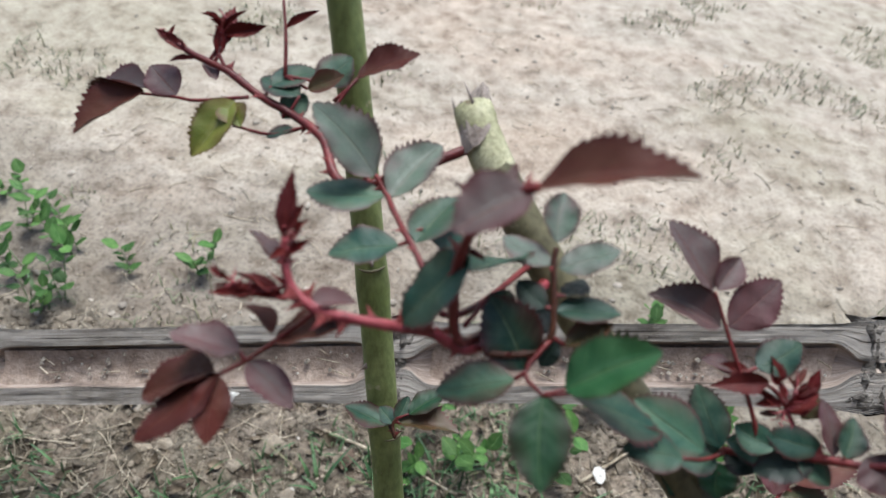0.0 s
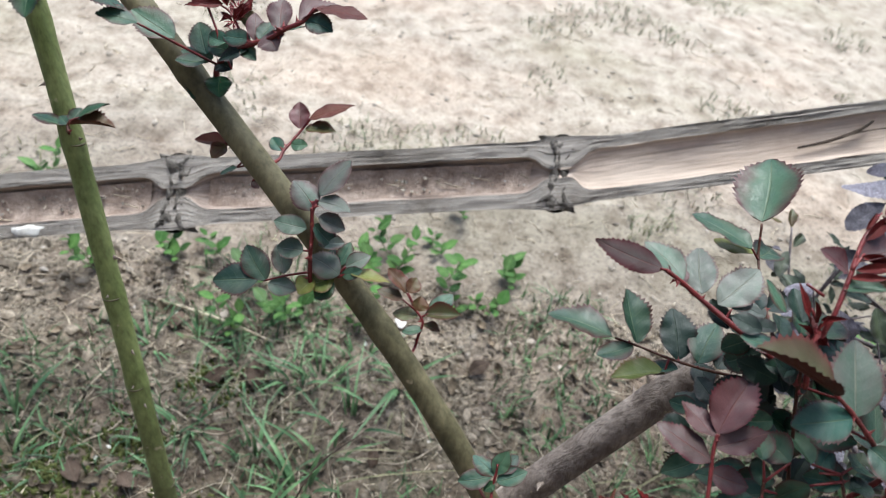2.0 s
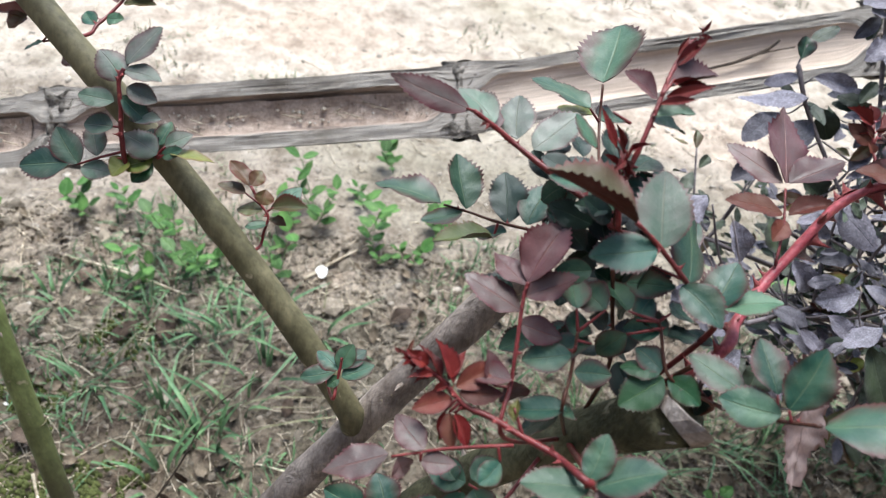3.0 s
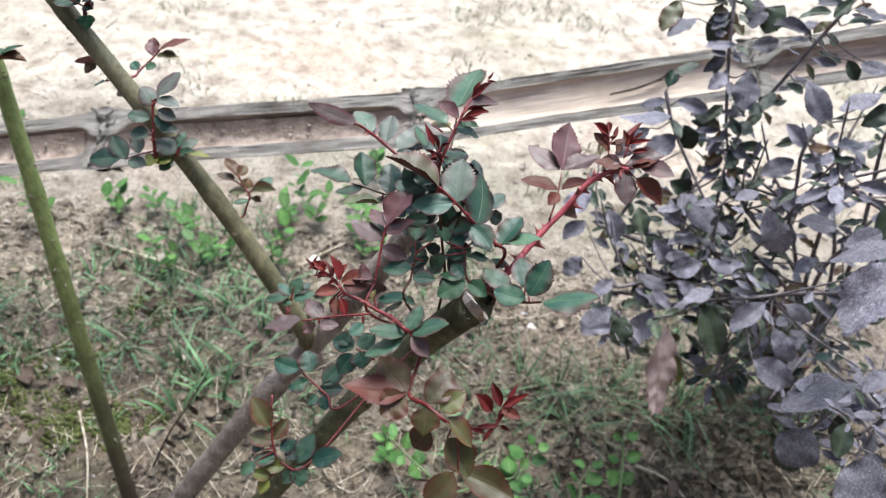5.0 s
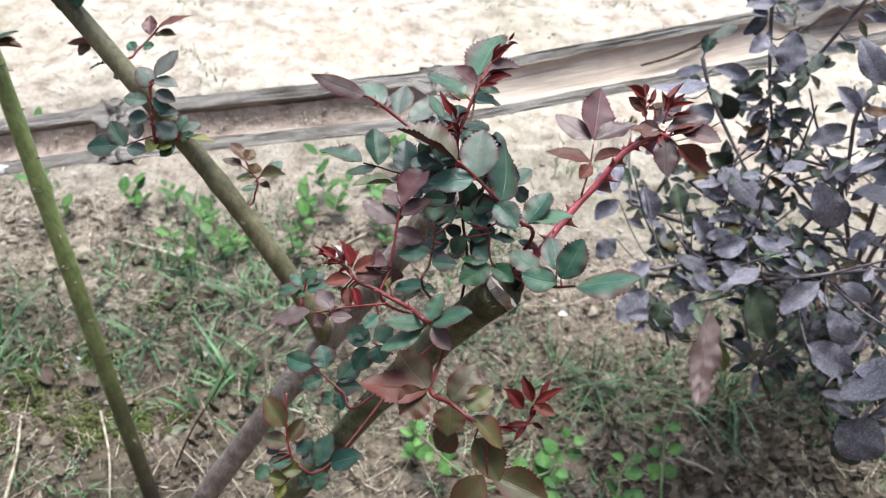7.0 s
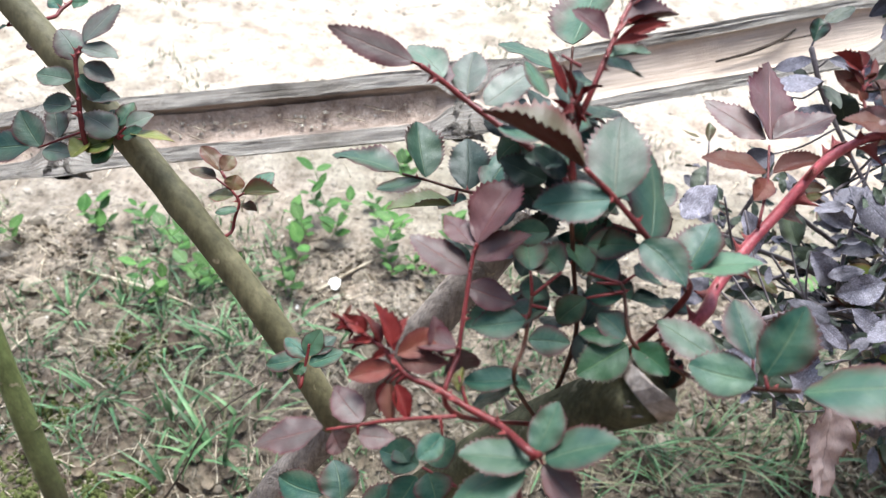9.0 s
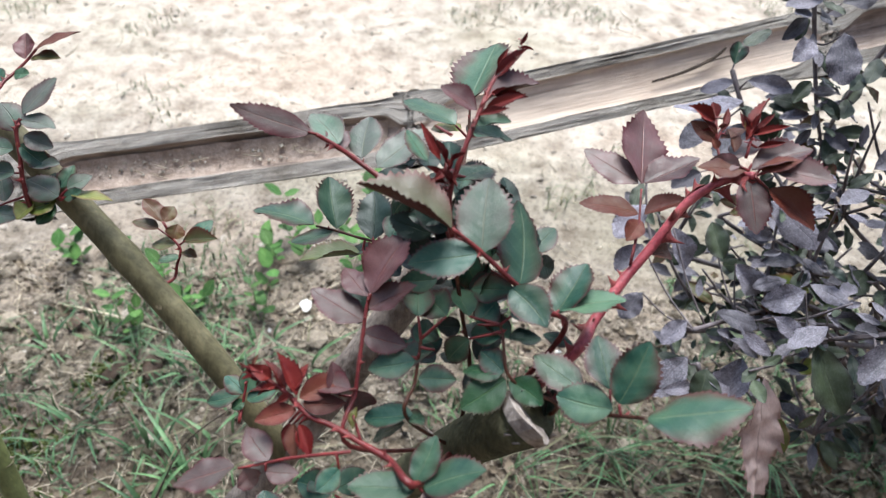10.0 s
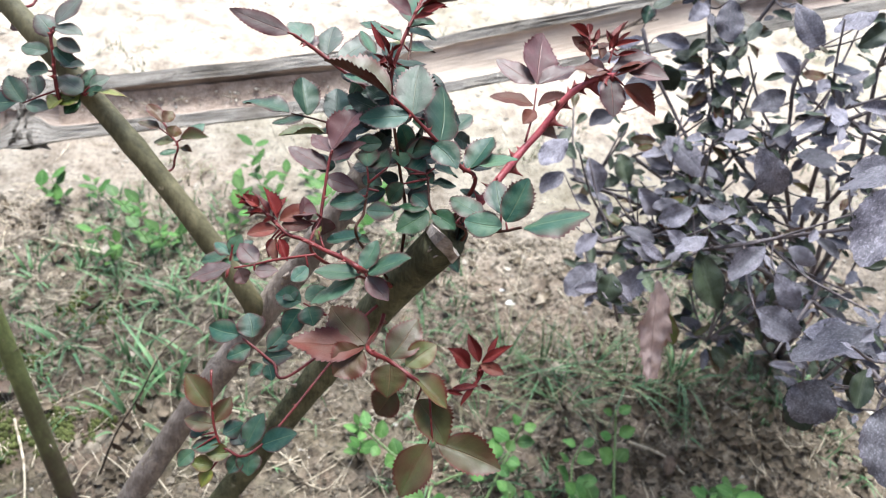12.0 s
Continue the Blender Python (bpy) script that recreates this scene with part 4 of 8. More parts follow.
stalk(s, [(0.5444, 0.0596, 0.5947), (0.5478, 0.0607, 0.596)])
leaflet(s, "g", (0.5478, 0.0607, 0.596), (0.5607, 0.0835, 0.6081), (-0.4997, -0.1693, 0.8495), 0.0191)
stalk(s, [(0.5444, 0.0596, 0.5947), (0.5489, 0.0617, 0.5969)])
leaflet(s, "g", (0.5489, 0.0617, 0.5969), (0.575, 0.0624, 0.6099), (-0.4302, 0.3195, 0.8443), 0.0192)

s = shoot("long_shoot", "red", 0.0017, 0.0010, [(0.4989, 0.0798, 0.6206), (0.4936, 0.0854, 0.6234), (0.4778, 0.0975, 0.6265), (0.4557, 0.114, 0.6311), (0.4451, 0.1173, 0.6368), (0.435, 0.1181, 0.643)])
stalk(s, [(0.435, 0.1181, 0.643), (0.4315, 0.117, 0.6446)])
leaflet(s, "p", (0.4331, 0.1176, 0.6438), (0.3979, 0.1173, 0.6566), (0.2721, -0.6158, 0.7394), 0.0128)
leaflet(s, "a", (0.445, 0.1181, 0.6384), (0.4284, 0.1387, 0.6416), (0.0188, -0.137, 0.9904), 0.0160)
leaflet(s, "p", (0.4452, 0.1164, 0.6356), (0.4401, 0.1353, 0.6403), (0.3517, -0.1392, 0.9257), 0.0121)
leaflet(s, "a", (0.4556, 0.1157, 0.6331), (0.4569, 0.1416, 0.6381), (-0.24, -0.1715, 0.9555), 0.0175)
leaflet(s, "a", (0.4632, 0.1116, 0.6317), (0.4827, 0.1292, 0.6431), (-0.294, -0.2708, 0.9166), 0.0189)
stalk(s, [(0.4667, 0.1058, 0.6288), (0.4691, 0.1094, 0.6325)])
leaflet(s, "g", (0.4691, 0.1094, 0.6325), (0.4803, 0.1174, 0.6339), (-0.0543, -0.0898, 0.9945), 0.0091)
stalk(s, [(0.495, 0.084, 0.6227), (0.4985, 0.0861, 0.6249)])
leaflet(s, "g", (0.4985, 0.0861, 0.6249), (0.4879, 0.109, 0.6193), (0.1355, 0.2943, 0.946), 0.0171)
leaflet(s, "g", (0.4778, 0.0971, 0.6261), (0.4701, 0.0999, 0.6116), (-0.5749, -0.8039, 0.1523), 0.0112)
stalk(s, [(0.5249, 0.0553, 0.6205), (0.5172, 0.0698, 0.6112)])
leaflet(s, "g", (0.5172, 0.0698, 0.6112), (0.5103, 0.0787, 0.5773), (-0.9708, 0.0912, 0.222), 0.0236)
stalk(s, [(0.4989, 0.0798, 0.6206), (0.519, 0.0768, 0.6183)])
leaflet(s, "g", (0.519, 0.0768, 0.6183), (0.5147, 0.0903, 0.5892), (-0.9573, 0.1796, 0.2264), 0.0214)
stalk(s, [(0.4986, 0.0886, 0.6481), (0.5099, 0.0991, 0.6377)])
leaflet(s, "g", (0.5099, 0.0991, 0.6377), (0.5258, 0.122, 0.6188), (0.3972, 0.4046, 0.8237), 0.0223)
leaflet(s, "g", (0.4832, 0.0924, 0.6247), (0.4742, 0.0996, 0.6032), (-0.9288, -0.106, 0.3552), 0.0161)

s = shoot("left_spray", "dark", 0.0009, 0.0006, [(0.4895, 0.0988, 0.594), (0.4698, 0.1055, 0.5887), (0.4549, 0.1121, 0.585), (0.4426, 0.1179, 0.5832), (0.4301, 0.1225, 0.5818)])
leaflet(s, "g", (0.4286, 0.1229, 0.5822), (0.3945, 0.1355, 0.5823), (0.087, 0.2223, 0.9711), 0.0240)
leaflet(s, "g", (0.4413, 0.1192, 0.5839), (0.4346, 0.146, 0.5965), (0.3665, -0.3209, 0.8734), 0.0200)
leaflet(s, "g", (0.4395, 0.1185, 0.5824), (0.4193, 0.1096, 0.5811), (-0.1385, 0.1787, 0.9741), 0.0147)
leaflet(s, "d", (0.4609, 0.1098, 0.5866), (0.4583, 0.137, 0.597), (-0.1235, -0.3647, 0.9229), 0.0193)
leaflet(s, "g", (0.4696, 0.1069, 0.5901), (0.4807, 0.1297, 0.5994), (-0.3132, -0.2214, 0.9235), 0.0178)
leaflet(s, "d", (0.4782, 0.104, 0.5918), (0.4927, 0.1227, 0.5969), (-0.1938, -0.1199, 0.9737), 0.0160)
stalk(s, [(0.4568, 0.1113, 0.5854), (0.4555, 0.1059, 0.5799)])
leaflet(s, "y", (0.4555, 0.1059, 0.5799), (0.4259, 0.098, 0.5852), (0.051, 0.4159, 0.908), 0.0171)
leaflet(s, "g", (0.4612, 0.1062, 0.5842), (0.4474, 0.1119, 0.5752), (-0.4824, 0.1756, 0.8582), 0.0115)

s = shoot("purple_spray", "red", 0.0011, 0.0008, [(0.4614, 0.0076, 0.5648), (0.462, 0.026, 0.5791), (0.4629, 0.0414, 0.5904), (0.4637, 0.0535, 0.5985), (0.4649, 0.0594, 0.6031)])
leaflet(s, "p", (0.4649, 0.0594, 0.6031), (0.4794, 0.082, 0.6208), (-0.4575, -0.3476, 0.8184), 0.0194)
leaflet(s, "p", (0.4638, 0.0583, 0.6023), (0.4517, 0.0758, 0.6025), (0.0133, -0.0027, 0.9999), 0.0127)
leaflet(s, "p", (0.4634, 0.0494, 0.5959), (0.4391, 0.0626, 0.6027), (0.2717, 0.0026, 0.9624), 0.0171)
leaflet(s, "p", (0.4646, 0.0546, 0.5993), (0.485, 0.0593, 0.6105), (-0.4462, -0.1606, 0.8804), 0.0143)
leaflet(s, "p", (0.4625, 0.0455, 0.593), (0.4827, 0.0426, 0.5908), (0.0356, -0.4398, 0.8974), 0.0126)
leaflet(s, "p", (0.4625, 0.026, 0.5792), (0.4645, 0.0226, 0.5672), (0.2718, -0.9116, 0.3085), 0.0144)
stalk(s, [(0.4619, 0.0237, 0.5773), (0.455, 0.0239, 0.5773)])
leaflet(s, "p", (0.455, 0.0239, 0.5773), (0.4518, 0.0339, 0.5874), (0.2872, -0.629, 0.7224), 0.0087)

s = shoot("green_spray", "dark", 0.0010, 0.0007, [(0.4843, 0.0182, 0.572), (0.4865, 0.0295, 0.5807), (0.4875, 0.0375, 0.586), (0.4881, 0.045, 0.5921)])
leaflet(s, "g", (0.4863, 0.0375, 0.5859), (0.4659, 0.0352, 0.5829), (-0.1251, -0.1679, 0.9778), 0.0137)
leaflet(s, "g", (0.488, 0.0315, 0.5821), (0.5044, 0.0316, 0.5828), (-0.0351, -0.4065, 0.913), 0.0126)
leaflet(s, "g", (0.4883, 0.0431, 0.5906), (0.4913, 0.0595, 0.5902), (0.0983, 0.008, 0.9951), 0.0122)
leaflet(s, "g", (0.4866, 0.0192, 0.5728), (0.4651, 0.0219, 0.5662), (-0.2578, 0.2403, 0.9358), 0.0150)
leaflet(s, "g", (0.4848, 0.0174, 0.5712), (0.4927, 0.0246, 0.5646), (0.5646, 0.1257, 0.8158), 0.0083)
leaflet(s, "g", (0.4832, 0.0165, 0.5702), (0.4685, 0.0179, 0.5569), (-0.6316, 0.2732, 0.7255), 0.0131)
stalk(s, [(0.4881, 0.045, 0.5921), (0.4863, 0.0518, 0.599)])
leaflet(s, "g", (0.4863, 0.0518, 0.599), (0.4853, 0.0702, 0.6005), (-0.0206, -0.0821, 0.9964), 0.0146)
stalk(s, [(0.4881, 0.045, 0.5921), (0.4985, 0.0521, 0.5997)])
leaflet(s, "g", (0.4985, 0.0521, 0.5997), (0.4869, 0.0666, 0.597), (-0.3796, -0.1276, 0.9163), 0.0161)
stalk(s, [(0.5218, 0.0502, 0.5986), (0.5082, 0.0524, 0.6003)])
leaflet(s, "g", (0.5082, 0.0524, 0.6003), (0.5038, 0.0709, 0.5976), (0.0275, 0.1537, 0.9877), 0.0127)
stalk(s, [(0.5218, 0.0502, 0.5986), (0.5121, 0.0499, 0.598)])
leaflet(s, "g", (0.5121, 0.0499, 0.598), (0.5208, 0.0622, 0.5994), (0.1423, -0.212, 0.9669), 0.0122)
stalk(s, [(0.5225, 0.0477, 0.5969), (0.5088, 0.0455, 0.5934)])
leaflet(s, "g", (0.5088, 0.0455, 0.5934), (0.5001, 0.0444, 0.5777), (-0.5665, -0.7372, 0.3682), 0.0122)
stalk(s, [(0.4879, 0.0422, 0.5898), (0.4945, 0.0415, 0.5894)])
leaflet(s, "g", (0.4945, 0.0415, 0.5894), (0.4749, 0.0444, 0.5774), (-0.4955, 0.1739, 0.851), 0.0153)

s = shoot("fresh_spray", "dark", 0.0010, 0.0007, [(0.5475, 0.0248, 0.5724), (0.534, 0.0291, 0.5819), (0.5256, 0.0328, 0.5882), (0.5233, 0.0453, 0.5951), (0.5218, 0.0502, 0.5986)])
leaflet(s, "h", (0.5251, 0.0309, 0.5859), (0.5065, 0.0198, 0.5797), (-0.0694, -0.3959, 0.9157), 0.0173)
leaflet(s, "h", (0.5237, 0.0327, 0.5881), (0.5069, 0.0351, 0.5871), (-0.0448, 0.0968, 0.9943), 0.0112)
leaflet(s, "h", (0.5268, 0.0306, 0.5853), (0.5411, 0.022, 0.5828), (-0.0879, -0.4097, 0.908), 0.0134)
leaflet(s, "g", (0.5237, 0.0327, 0.5881), (0.5141, 0.0428, 0.5895), (-0.1947, -0.3113, 0.9302), 0.0120)
leaflet(s, "d", (0.5257, 0.0454, 0.5953), (0.5409, 0.0491, 0.5939), (0.0491, 0.162, 0.9856), 0.0104)
leaflet(s, "g", (0.5232, 0.0472, 0.5966), (0.5092, 0.0519, 0.5893), (-0.5193, -0.3758, 0.7675), 0.0117)
stalk(s, [(0.5218, 0.0502, 0.5986), (0.5264, 0.0529, 0.6015)])
leaflet(s, "g", (0.5264, 0.0529, 0.6015), (0.5424, 0.0629, 0.5909), (0.4135, 0.2624, 0.8719), 0.0143)
leaflet(s, "g", (0.5257, 0.0454, 0.5953), (0.5165, 0.0597, 0.5923), (-0.1025, 0.1369, 0.9853), 0.0114)

s = shoot("right_spray", "dark", 0.0012, 0.0008, [(0.5495, 0.0469, 0.5791), (0.5448, 0.0328, 0.5775), (0.5502, 0.0217, 0.5821), (0.5656, 0.0126, 0.592), (0.5746, 0.0045, 0.604)])
leaflet(s, "g", (0.5661, 0.0133, 0.5951), (0.5454, 0.0222, 0.5893), (-0.3799, -0.3076, 0.8724), 0.0180)
stalk(s, [(0.5686, 0.0099, 0.596), (0.5677, 0.0139, 0.5983)])
leaflet(s, "g", (0.5677, 0.0139, 0.5983), (0.5771, 0.029, 0.6196), (-0.3778, -0.6692, 0.6399), 0.0188)
stalk(s, [(0.5656, 0.0126, 0.592), (0.5655, 0.0207, 0.5978)])
leaflet(s, "g", (0.5655, 0.0207, 0.5978), (0.5621, 0.0428, 0.6059), (0.0083, -0.3418, 0.9397), 0.0157)
stalk(s, [(0.5554, 0.0187, 0.5854), (0.5561, 0.025, 0.5903)])
leaflet(s, "g", (0.5561, 0.025, 0.5903), (0.5373, 0.0425, 0.5902), (-0.1247, -0.1306, 0.9836), 0.0169)
leaflet(s, "g", (0.5757, 0.0043, 0.6038), (0.605, 0.0002, 0.6263), (-0.5501, 0.3181, 0.7721), 0.0245)
leaflet(s, "d", (0.5447, 0.0303, 0.5769), (0.5475, 0.0238, 0.5648), (0.588, -0.6505, 0.4808), 0.0092)
leaflet(s, "d", (0.5479, 0.0313, 0.58), (0.5425, 0.0234, 0.5719), (-0.7059, -0.2159, 0.6746), 0.0083)

s = shoot("red_shoot", "magenta", 0.0030, 0.0018, [(0.5546, 0.0506, 0.5745), (0.5681, 0.0682, 0.5828), (0.5816, 0.0849, 0.5932), (0.5959, 0.099, 0.6051), (0.6084, 0.1104, 0.6213), (0.6195, 0.1142, 0.6313), (0.6306, 0.1147, 0.6379), (0.6352, 0.1117, 0.6407)])
stalk(s, [(0.5848, 0.09, 0.5998), (0.5895, 0.1077, 0.6094), (0.5919, 0.1257, 0.6177)])
leaflet(s, "p", (0.5917, 0.1276, 0.6197), (0.5993, 0.171, 0.6354), (0.3762, -0.3732, 0.8481), 0.0281)
leaflet(s, "p", (0.5903, 0.1276, 0.6196), (0.5649, 0.145, 0.6277), (0.1675, -0.2078, 0.9637), 0.0191)
leaflet(s, "p", (0.5931, 0.1277, 0.6198), (0.6217, 0.1405, 0.628), (-0.2839, 0.0137, 0.9587), 0.0194)
leaflet(s, "b", (0.5899, 0.1139, 0.612), (0.5611, 0.1151, 0.6179), (0.2018, 0.0141, 0.9793), 0.0153)
leaflet(s, "b", (0.5909, 0.1103, 0.6108), (0.583, 0.0991, 0.6077), (-0.0059, -0.2656, 0.9641), 0.0098)
leaflet(s, "b", (0.5927, 0.1136, 0.6117), (0.6126, 0.1169, 0.6215), (-0.4404, 0.0116, 0.8977), 0.0116)
leaflet(s, "b", (0.5947, 0.096, 0.6023), (0.6089, 0.1054, 0.5981), (0.4331, -0.2686, 0.8604), 0.0108)
stalk(s, [(0.6323, 0.1126, 0.6387), (0.6345, 0.1173, 0.6434)])
leaflet(s, "p", (0.6333, 0.1128, 0.6396), (0.6362, 0.0889, 0.6268), (0.0421, -0.4664, 0.8836), 0.0164)
stalk(s, [(0.6352, 0.1117, 0.6407), (0.642, 0.1077, 0.6368)])
leaflet(s, "b", (0.642, 0.1077, 0.6368), (0.6623, 0.0912, 0.6293), (-0.0873, -0.4985, 0.8625), 0.0142)
stalk(s, [(0.6352, 0.1117, 0.6407), (0.644, 0.1141, 0.6434)])
leaflet(s, "p", (0.644, 0.1141, 0.6434), (0.666, 0.1017, 0.6487), (-0.3165, -0.1627, 0.9345), 0.0155)
leaflet(s, "p", (0.6347, 0.1154, 0.6416), (0.6602, 0.1202, 0.653), (-0.4063, -0.0006, 0.9138), 0.0170)
leaflet(s, "b", (0.6321, 0.1154, 0.6414), (0.6099, 0.1162, 0.6415), (-0.0041, -0.2221, 0.975), 0.0115)
stalk(s, [(0.6352, 0.1117, 0.6407), (0.6376, 0.1139, 0.643)])
leaflet(s, "b", (0.6376, 0.1139, 0.643), (0.6511, 0.1099, 0.6536), (-0.6346, -0.1214, 0.7632), 0.0092)
stalk(s, [(0.6334, 0.115, 0.641), (0.6294, 0.1162, 0.6422)])
leaflet(s, "p", (0.6294, 0.1162, 0.6422), (0.6166, 0.1209, 0.6408), (-0.2946, -0.5763, 0.7622), 0.0093)
stalk(s, [(0.622, 0.1201, 0.6402), (0.6211, 0.1308, 0.6453)])
leaflet(s, "b", (0.6211, 0.1308, 0.6453), (0.6091, 0.137, 0.6512), (-0.0651, -0.749, 0.6594), 0.0085)
stalk(s, [(0.6211, 0.1308, 0.6453), (0.62, 0.1373, 0.6518)])
leaflet(s, "r", (0.62, 0.1373, 0.6518), (0.6073, 0.1426, 0.6567), (-0.0518, -0.7438, 0.6664), 0.0062)
stalk(s, [(0.6211, 0.1308, 0.6453), (0.6205, 0.1379, 0.6524)])
leaflet(s, "r", (0.6205, 0.1379, 0.6524), (0.62, 0.1473, 0.6563), (-0.3363, -0.3705, 0.8658), 0.0050)
leaflet(s, "b", (0.6213, 0.1268, 0.6433), (0.6188, 0.1304, 0.647), (-0.2033, -0.754, 0.6246), 0.0042)
leaflet(s, "b", (0.6229, 0.1318, 0.6463), (0.6345, 0.1358, 0.6508), (-0.3659, 0.0113, 0.9306), 0.0068)
stalk(s, [(0.6317, 0.119, 0.6451), (0.6358, 0.1299, 0.6534)])
leaflet(s, "r", (0.633, 0.1265, 0.6509), (0.6429, 0.144, 0.6633), (-0.6979, -0.1087, 0.7079), 0.0059)
leaflet(s, "r", (0.6344, 0.1276, 0.6518), (0.6502, 0.128, 0.6584), (-0.3484, -0.3877, 0.8534), 0.0043)
leaflet(s, "r", (0.6317, 0.1253, 0.6501), (0.6374, 0.1346, 0.6597), (-0.3186, -0.5807, 0.7492), 0.0037)
leaflet(s, "y", (0.6323, 0.1276, 0.6517), (0.6357, 0.1375, 0.6561), (0.4468, -0.4889, 0.7492), 0.0063)
leaflet(s, "r", (0.6215, 0.1327, 0.6472), (0.613, 0.1388, 0.6531), (0.0357, -0.6675, 0.7437), 0.0030)
stalk(s, [(0.6211, 0.1308, 0.6453), (0.6227, 0.1336, 0.6482)])
leaflet(s, "r", (0.6227, 0.1336, 0.6482), (0.6277, 0.1456, 0.6548), (0.2117, -0.5381, 0.8159), 0.0036)
leaflet(s, "r", (0.6344, 0.1256, 0.6501), (0.6297, 0.1379, 0.6581), (0.0699, -0.5266, 0.8473), 0.0039)
leaflet(s, "r", (0.6358, 0.1279, 0.6517), (0.6448, 0.1355, 0.6597), (-0.5615, -0.186, 0.8063), 0.0036)
stalk(s, [(0.6337, 0.1245, 0.6493), (0.6371, 0.1233, 0.6482)])
leaflet(s, "r", (0.6371, 0.1233, 0.6482), (0.6484, 0.1221, 0.6531), (-0.3762, -0.5752, 0.7264), 0.0032)
leaflet(s, "b", (0.6277, 0.1232, 0.6449), (0.6261, 0.1348, 0.6509), (0.229, -0.4216, 0.8774), 0.0068)
leaflet(s, "p", (0.6275, 0.1205, 0.6436), (0.6429, 0.1382, 0.645), (-0.2578, 0.1502, 0.9545), 0.0141)

red_tuft(s, (0.6345, 0.1275, 0.6515), (0.3, 0.6, 0.6), 5, 0.0095, 10)
red_tuft(s, (0.6205, 0.1360, 0.6505), (-0.4, 0.6, 0.5), 4, 0.0095, 11)

s = shoot("red_left", "red", 0.0016, 0.0010, [(0.4905, -0.0155, 0.5808), (0.4789, -0.0044, 0.5774), (0.4668, 0.0035, 0.575), (0.4544, 0.0106, 0.5747), (0.4432, 0.0152, 0.5747), (0.4318, 0.0229, 0.5807), (0.4195, 0.0276, 0.585)])
leaflet(s, "r", (0.4379, 0.0212, 0.5797), (0.4285, 0.0339, 0.5922), (0.6163, -0.273, 0.7386), 0.0080)
leaflet(s, "r", (0.4267, 0.0261, 0.5837), (0.4179, 0.0277, 0.5907), (0.4878, -0.4864, 0.7249), 0.0066)
leaflet(s, "r", (0.4221, 0.0257, 0.5831), (0.4169, 0.026, 0.589), (0.6323, -0.5104, 0.5828), 0.0035)
leaflet(s, "r", (0.4318, 0.0229, 0.5807), (0.4186, 0.0203, 0.5833), (0.1247, 0.3074, 0.9434), 0.0054)
leaflet(s, "r", (0.4329, 0.023, 0.5807), (0.4233, 0.0339, 0.5886), (0.6324, -0.0031, 0.7746), 0.0066)
leaflet(s, "r", (0.4354, 0.0221, 0.5803), (0.4412, 0.0331, 0.5874), (-0.3512, -0.3719, 0.8593), 0.0058)
leaflet(s, "r", (0.4292, 0.0245, 0.5822), (0.422, 0.0193, 0.581), (0.0505, -0.2987, 0.953), 0.0037)
leaflet(s, "b", (0.4391, 0.0204, 0.579), (0.4561, 0.0318, 0.5827), (0.0781, -0.405, 0.911), 0.0108)
leaflet(s, "b", (0.4405, 0.0187, 0.5775), (0.4582, 0.0189, 0.5812), (-0.184, -0.3692, 0.911), 0.0094)
leaflet(s, "b", (0.4383, 0.017, 0.5757), (0.4224, 0.01, 0.5767), (0.1657, -0.2486, 0.9543), 0.0090)
stalk(s, [(0.4418, 0.0162, 0.5754), (0.4375, 0.0127, 0.5717)])
leaflet(s, "b", (0.4375, 0.0127, 0.5717), (0.4395, -0.001, 0.5665), (-0.4493, -0.3763, 0.8103), 0.0077)
stalk(s, [(0.4432, 0.0152, 0.5747), (0.4399, 0.0126, 0.572)])
leaflet(s, "r", (0.4399, 0.0126, 0.572), (0.4461, 0.0009, 0.566), (0.1346, -0.3929, 0.9097), 0.0070)
stalk(s, [(0.4403, 0.0171, 0.5762), (0.4356, 0.013, 0.5718)])
leaflet(s, "r", (0.4356, 0.013, 0.5718), (0.4351, 0.0034, 0.5649), (0.1183, -0.5837, 0.8033), 0.0053)
leaflet(s, "r", (0.4367, 0.0212, 0.5796), (0.4291, 0.0174, 0.5784), (-0.118, -0.0926, 0.9887), 0.0034)
stalk(s, [(0.462, 0.026, 0.5791), (0.4604, 0.0214, 0.5859)])
leaflet(s, "p", (0.4604, 0.0214, 0.5859), (0.4448, 0.0284, 0.5781), (-0.3893, 0.1444, 0.9097), 0.0112)
stalk(s, [(0.4668, 0.0035, 0.575), (0.4624, 0.013, 0.5803)])
leaflet(s, "y", (0.4629, 0.0082, 0.5775), (0.4633, 0.0158, 0.5824), (-0.6806, -0.3693, 0.6328), 0.0050)
stalk(s, [(0.4628, -0.0005, 0.5751), (0.4397, -0.0008, 0.5683), (0.4279, -0.0017, 0.5641), (0.4165, -0.0036, 0.5618)])
leaflet(s, "p", (0.4153, -0.0029, 0.5625), (0.3897, -0.0084, 0.556), (-0.2687, 0.1133, 0.9565), 0.0162)
leaflet(s, "p", (0.429, -0.001, 0.5652), (0.4163, 0.0126, 0.5672), (-0.0188, -0.1599, 0.987), 0.0125)
leaflet(s, "p", (0.4188, -0.0036, 0.5619), (0.423, -0.0068, 0.5531), (0.5447, -0.6713, 0.5026), 0.0106)
stalk(s, [(0.4279, -0.0017, 0.5641), (0.4281, -0.0042, 0.5617)])
leaflet(s, "p", (0.4281, -0.0042, 0.5617), (0.4415, -0.0057, 0.5662), (-0.3405, -0.3089, 0.8881), 0.0092)
stalk(s, [(0.4571, -0.0006, 0.5734), (0.4586, -0.0049, 0.569)])
leaflet(s, "g", (0.4586, -0.0049, 0.569), (0.4506, -0.0134, 0.5659), (0.026, -0.3693, 0.929), 0.0100)
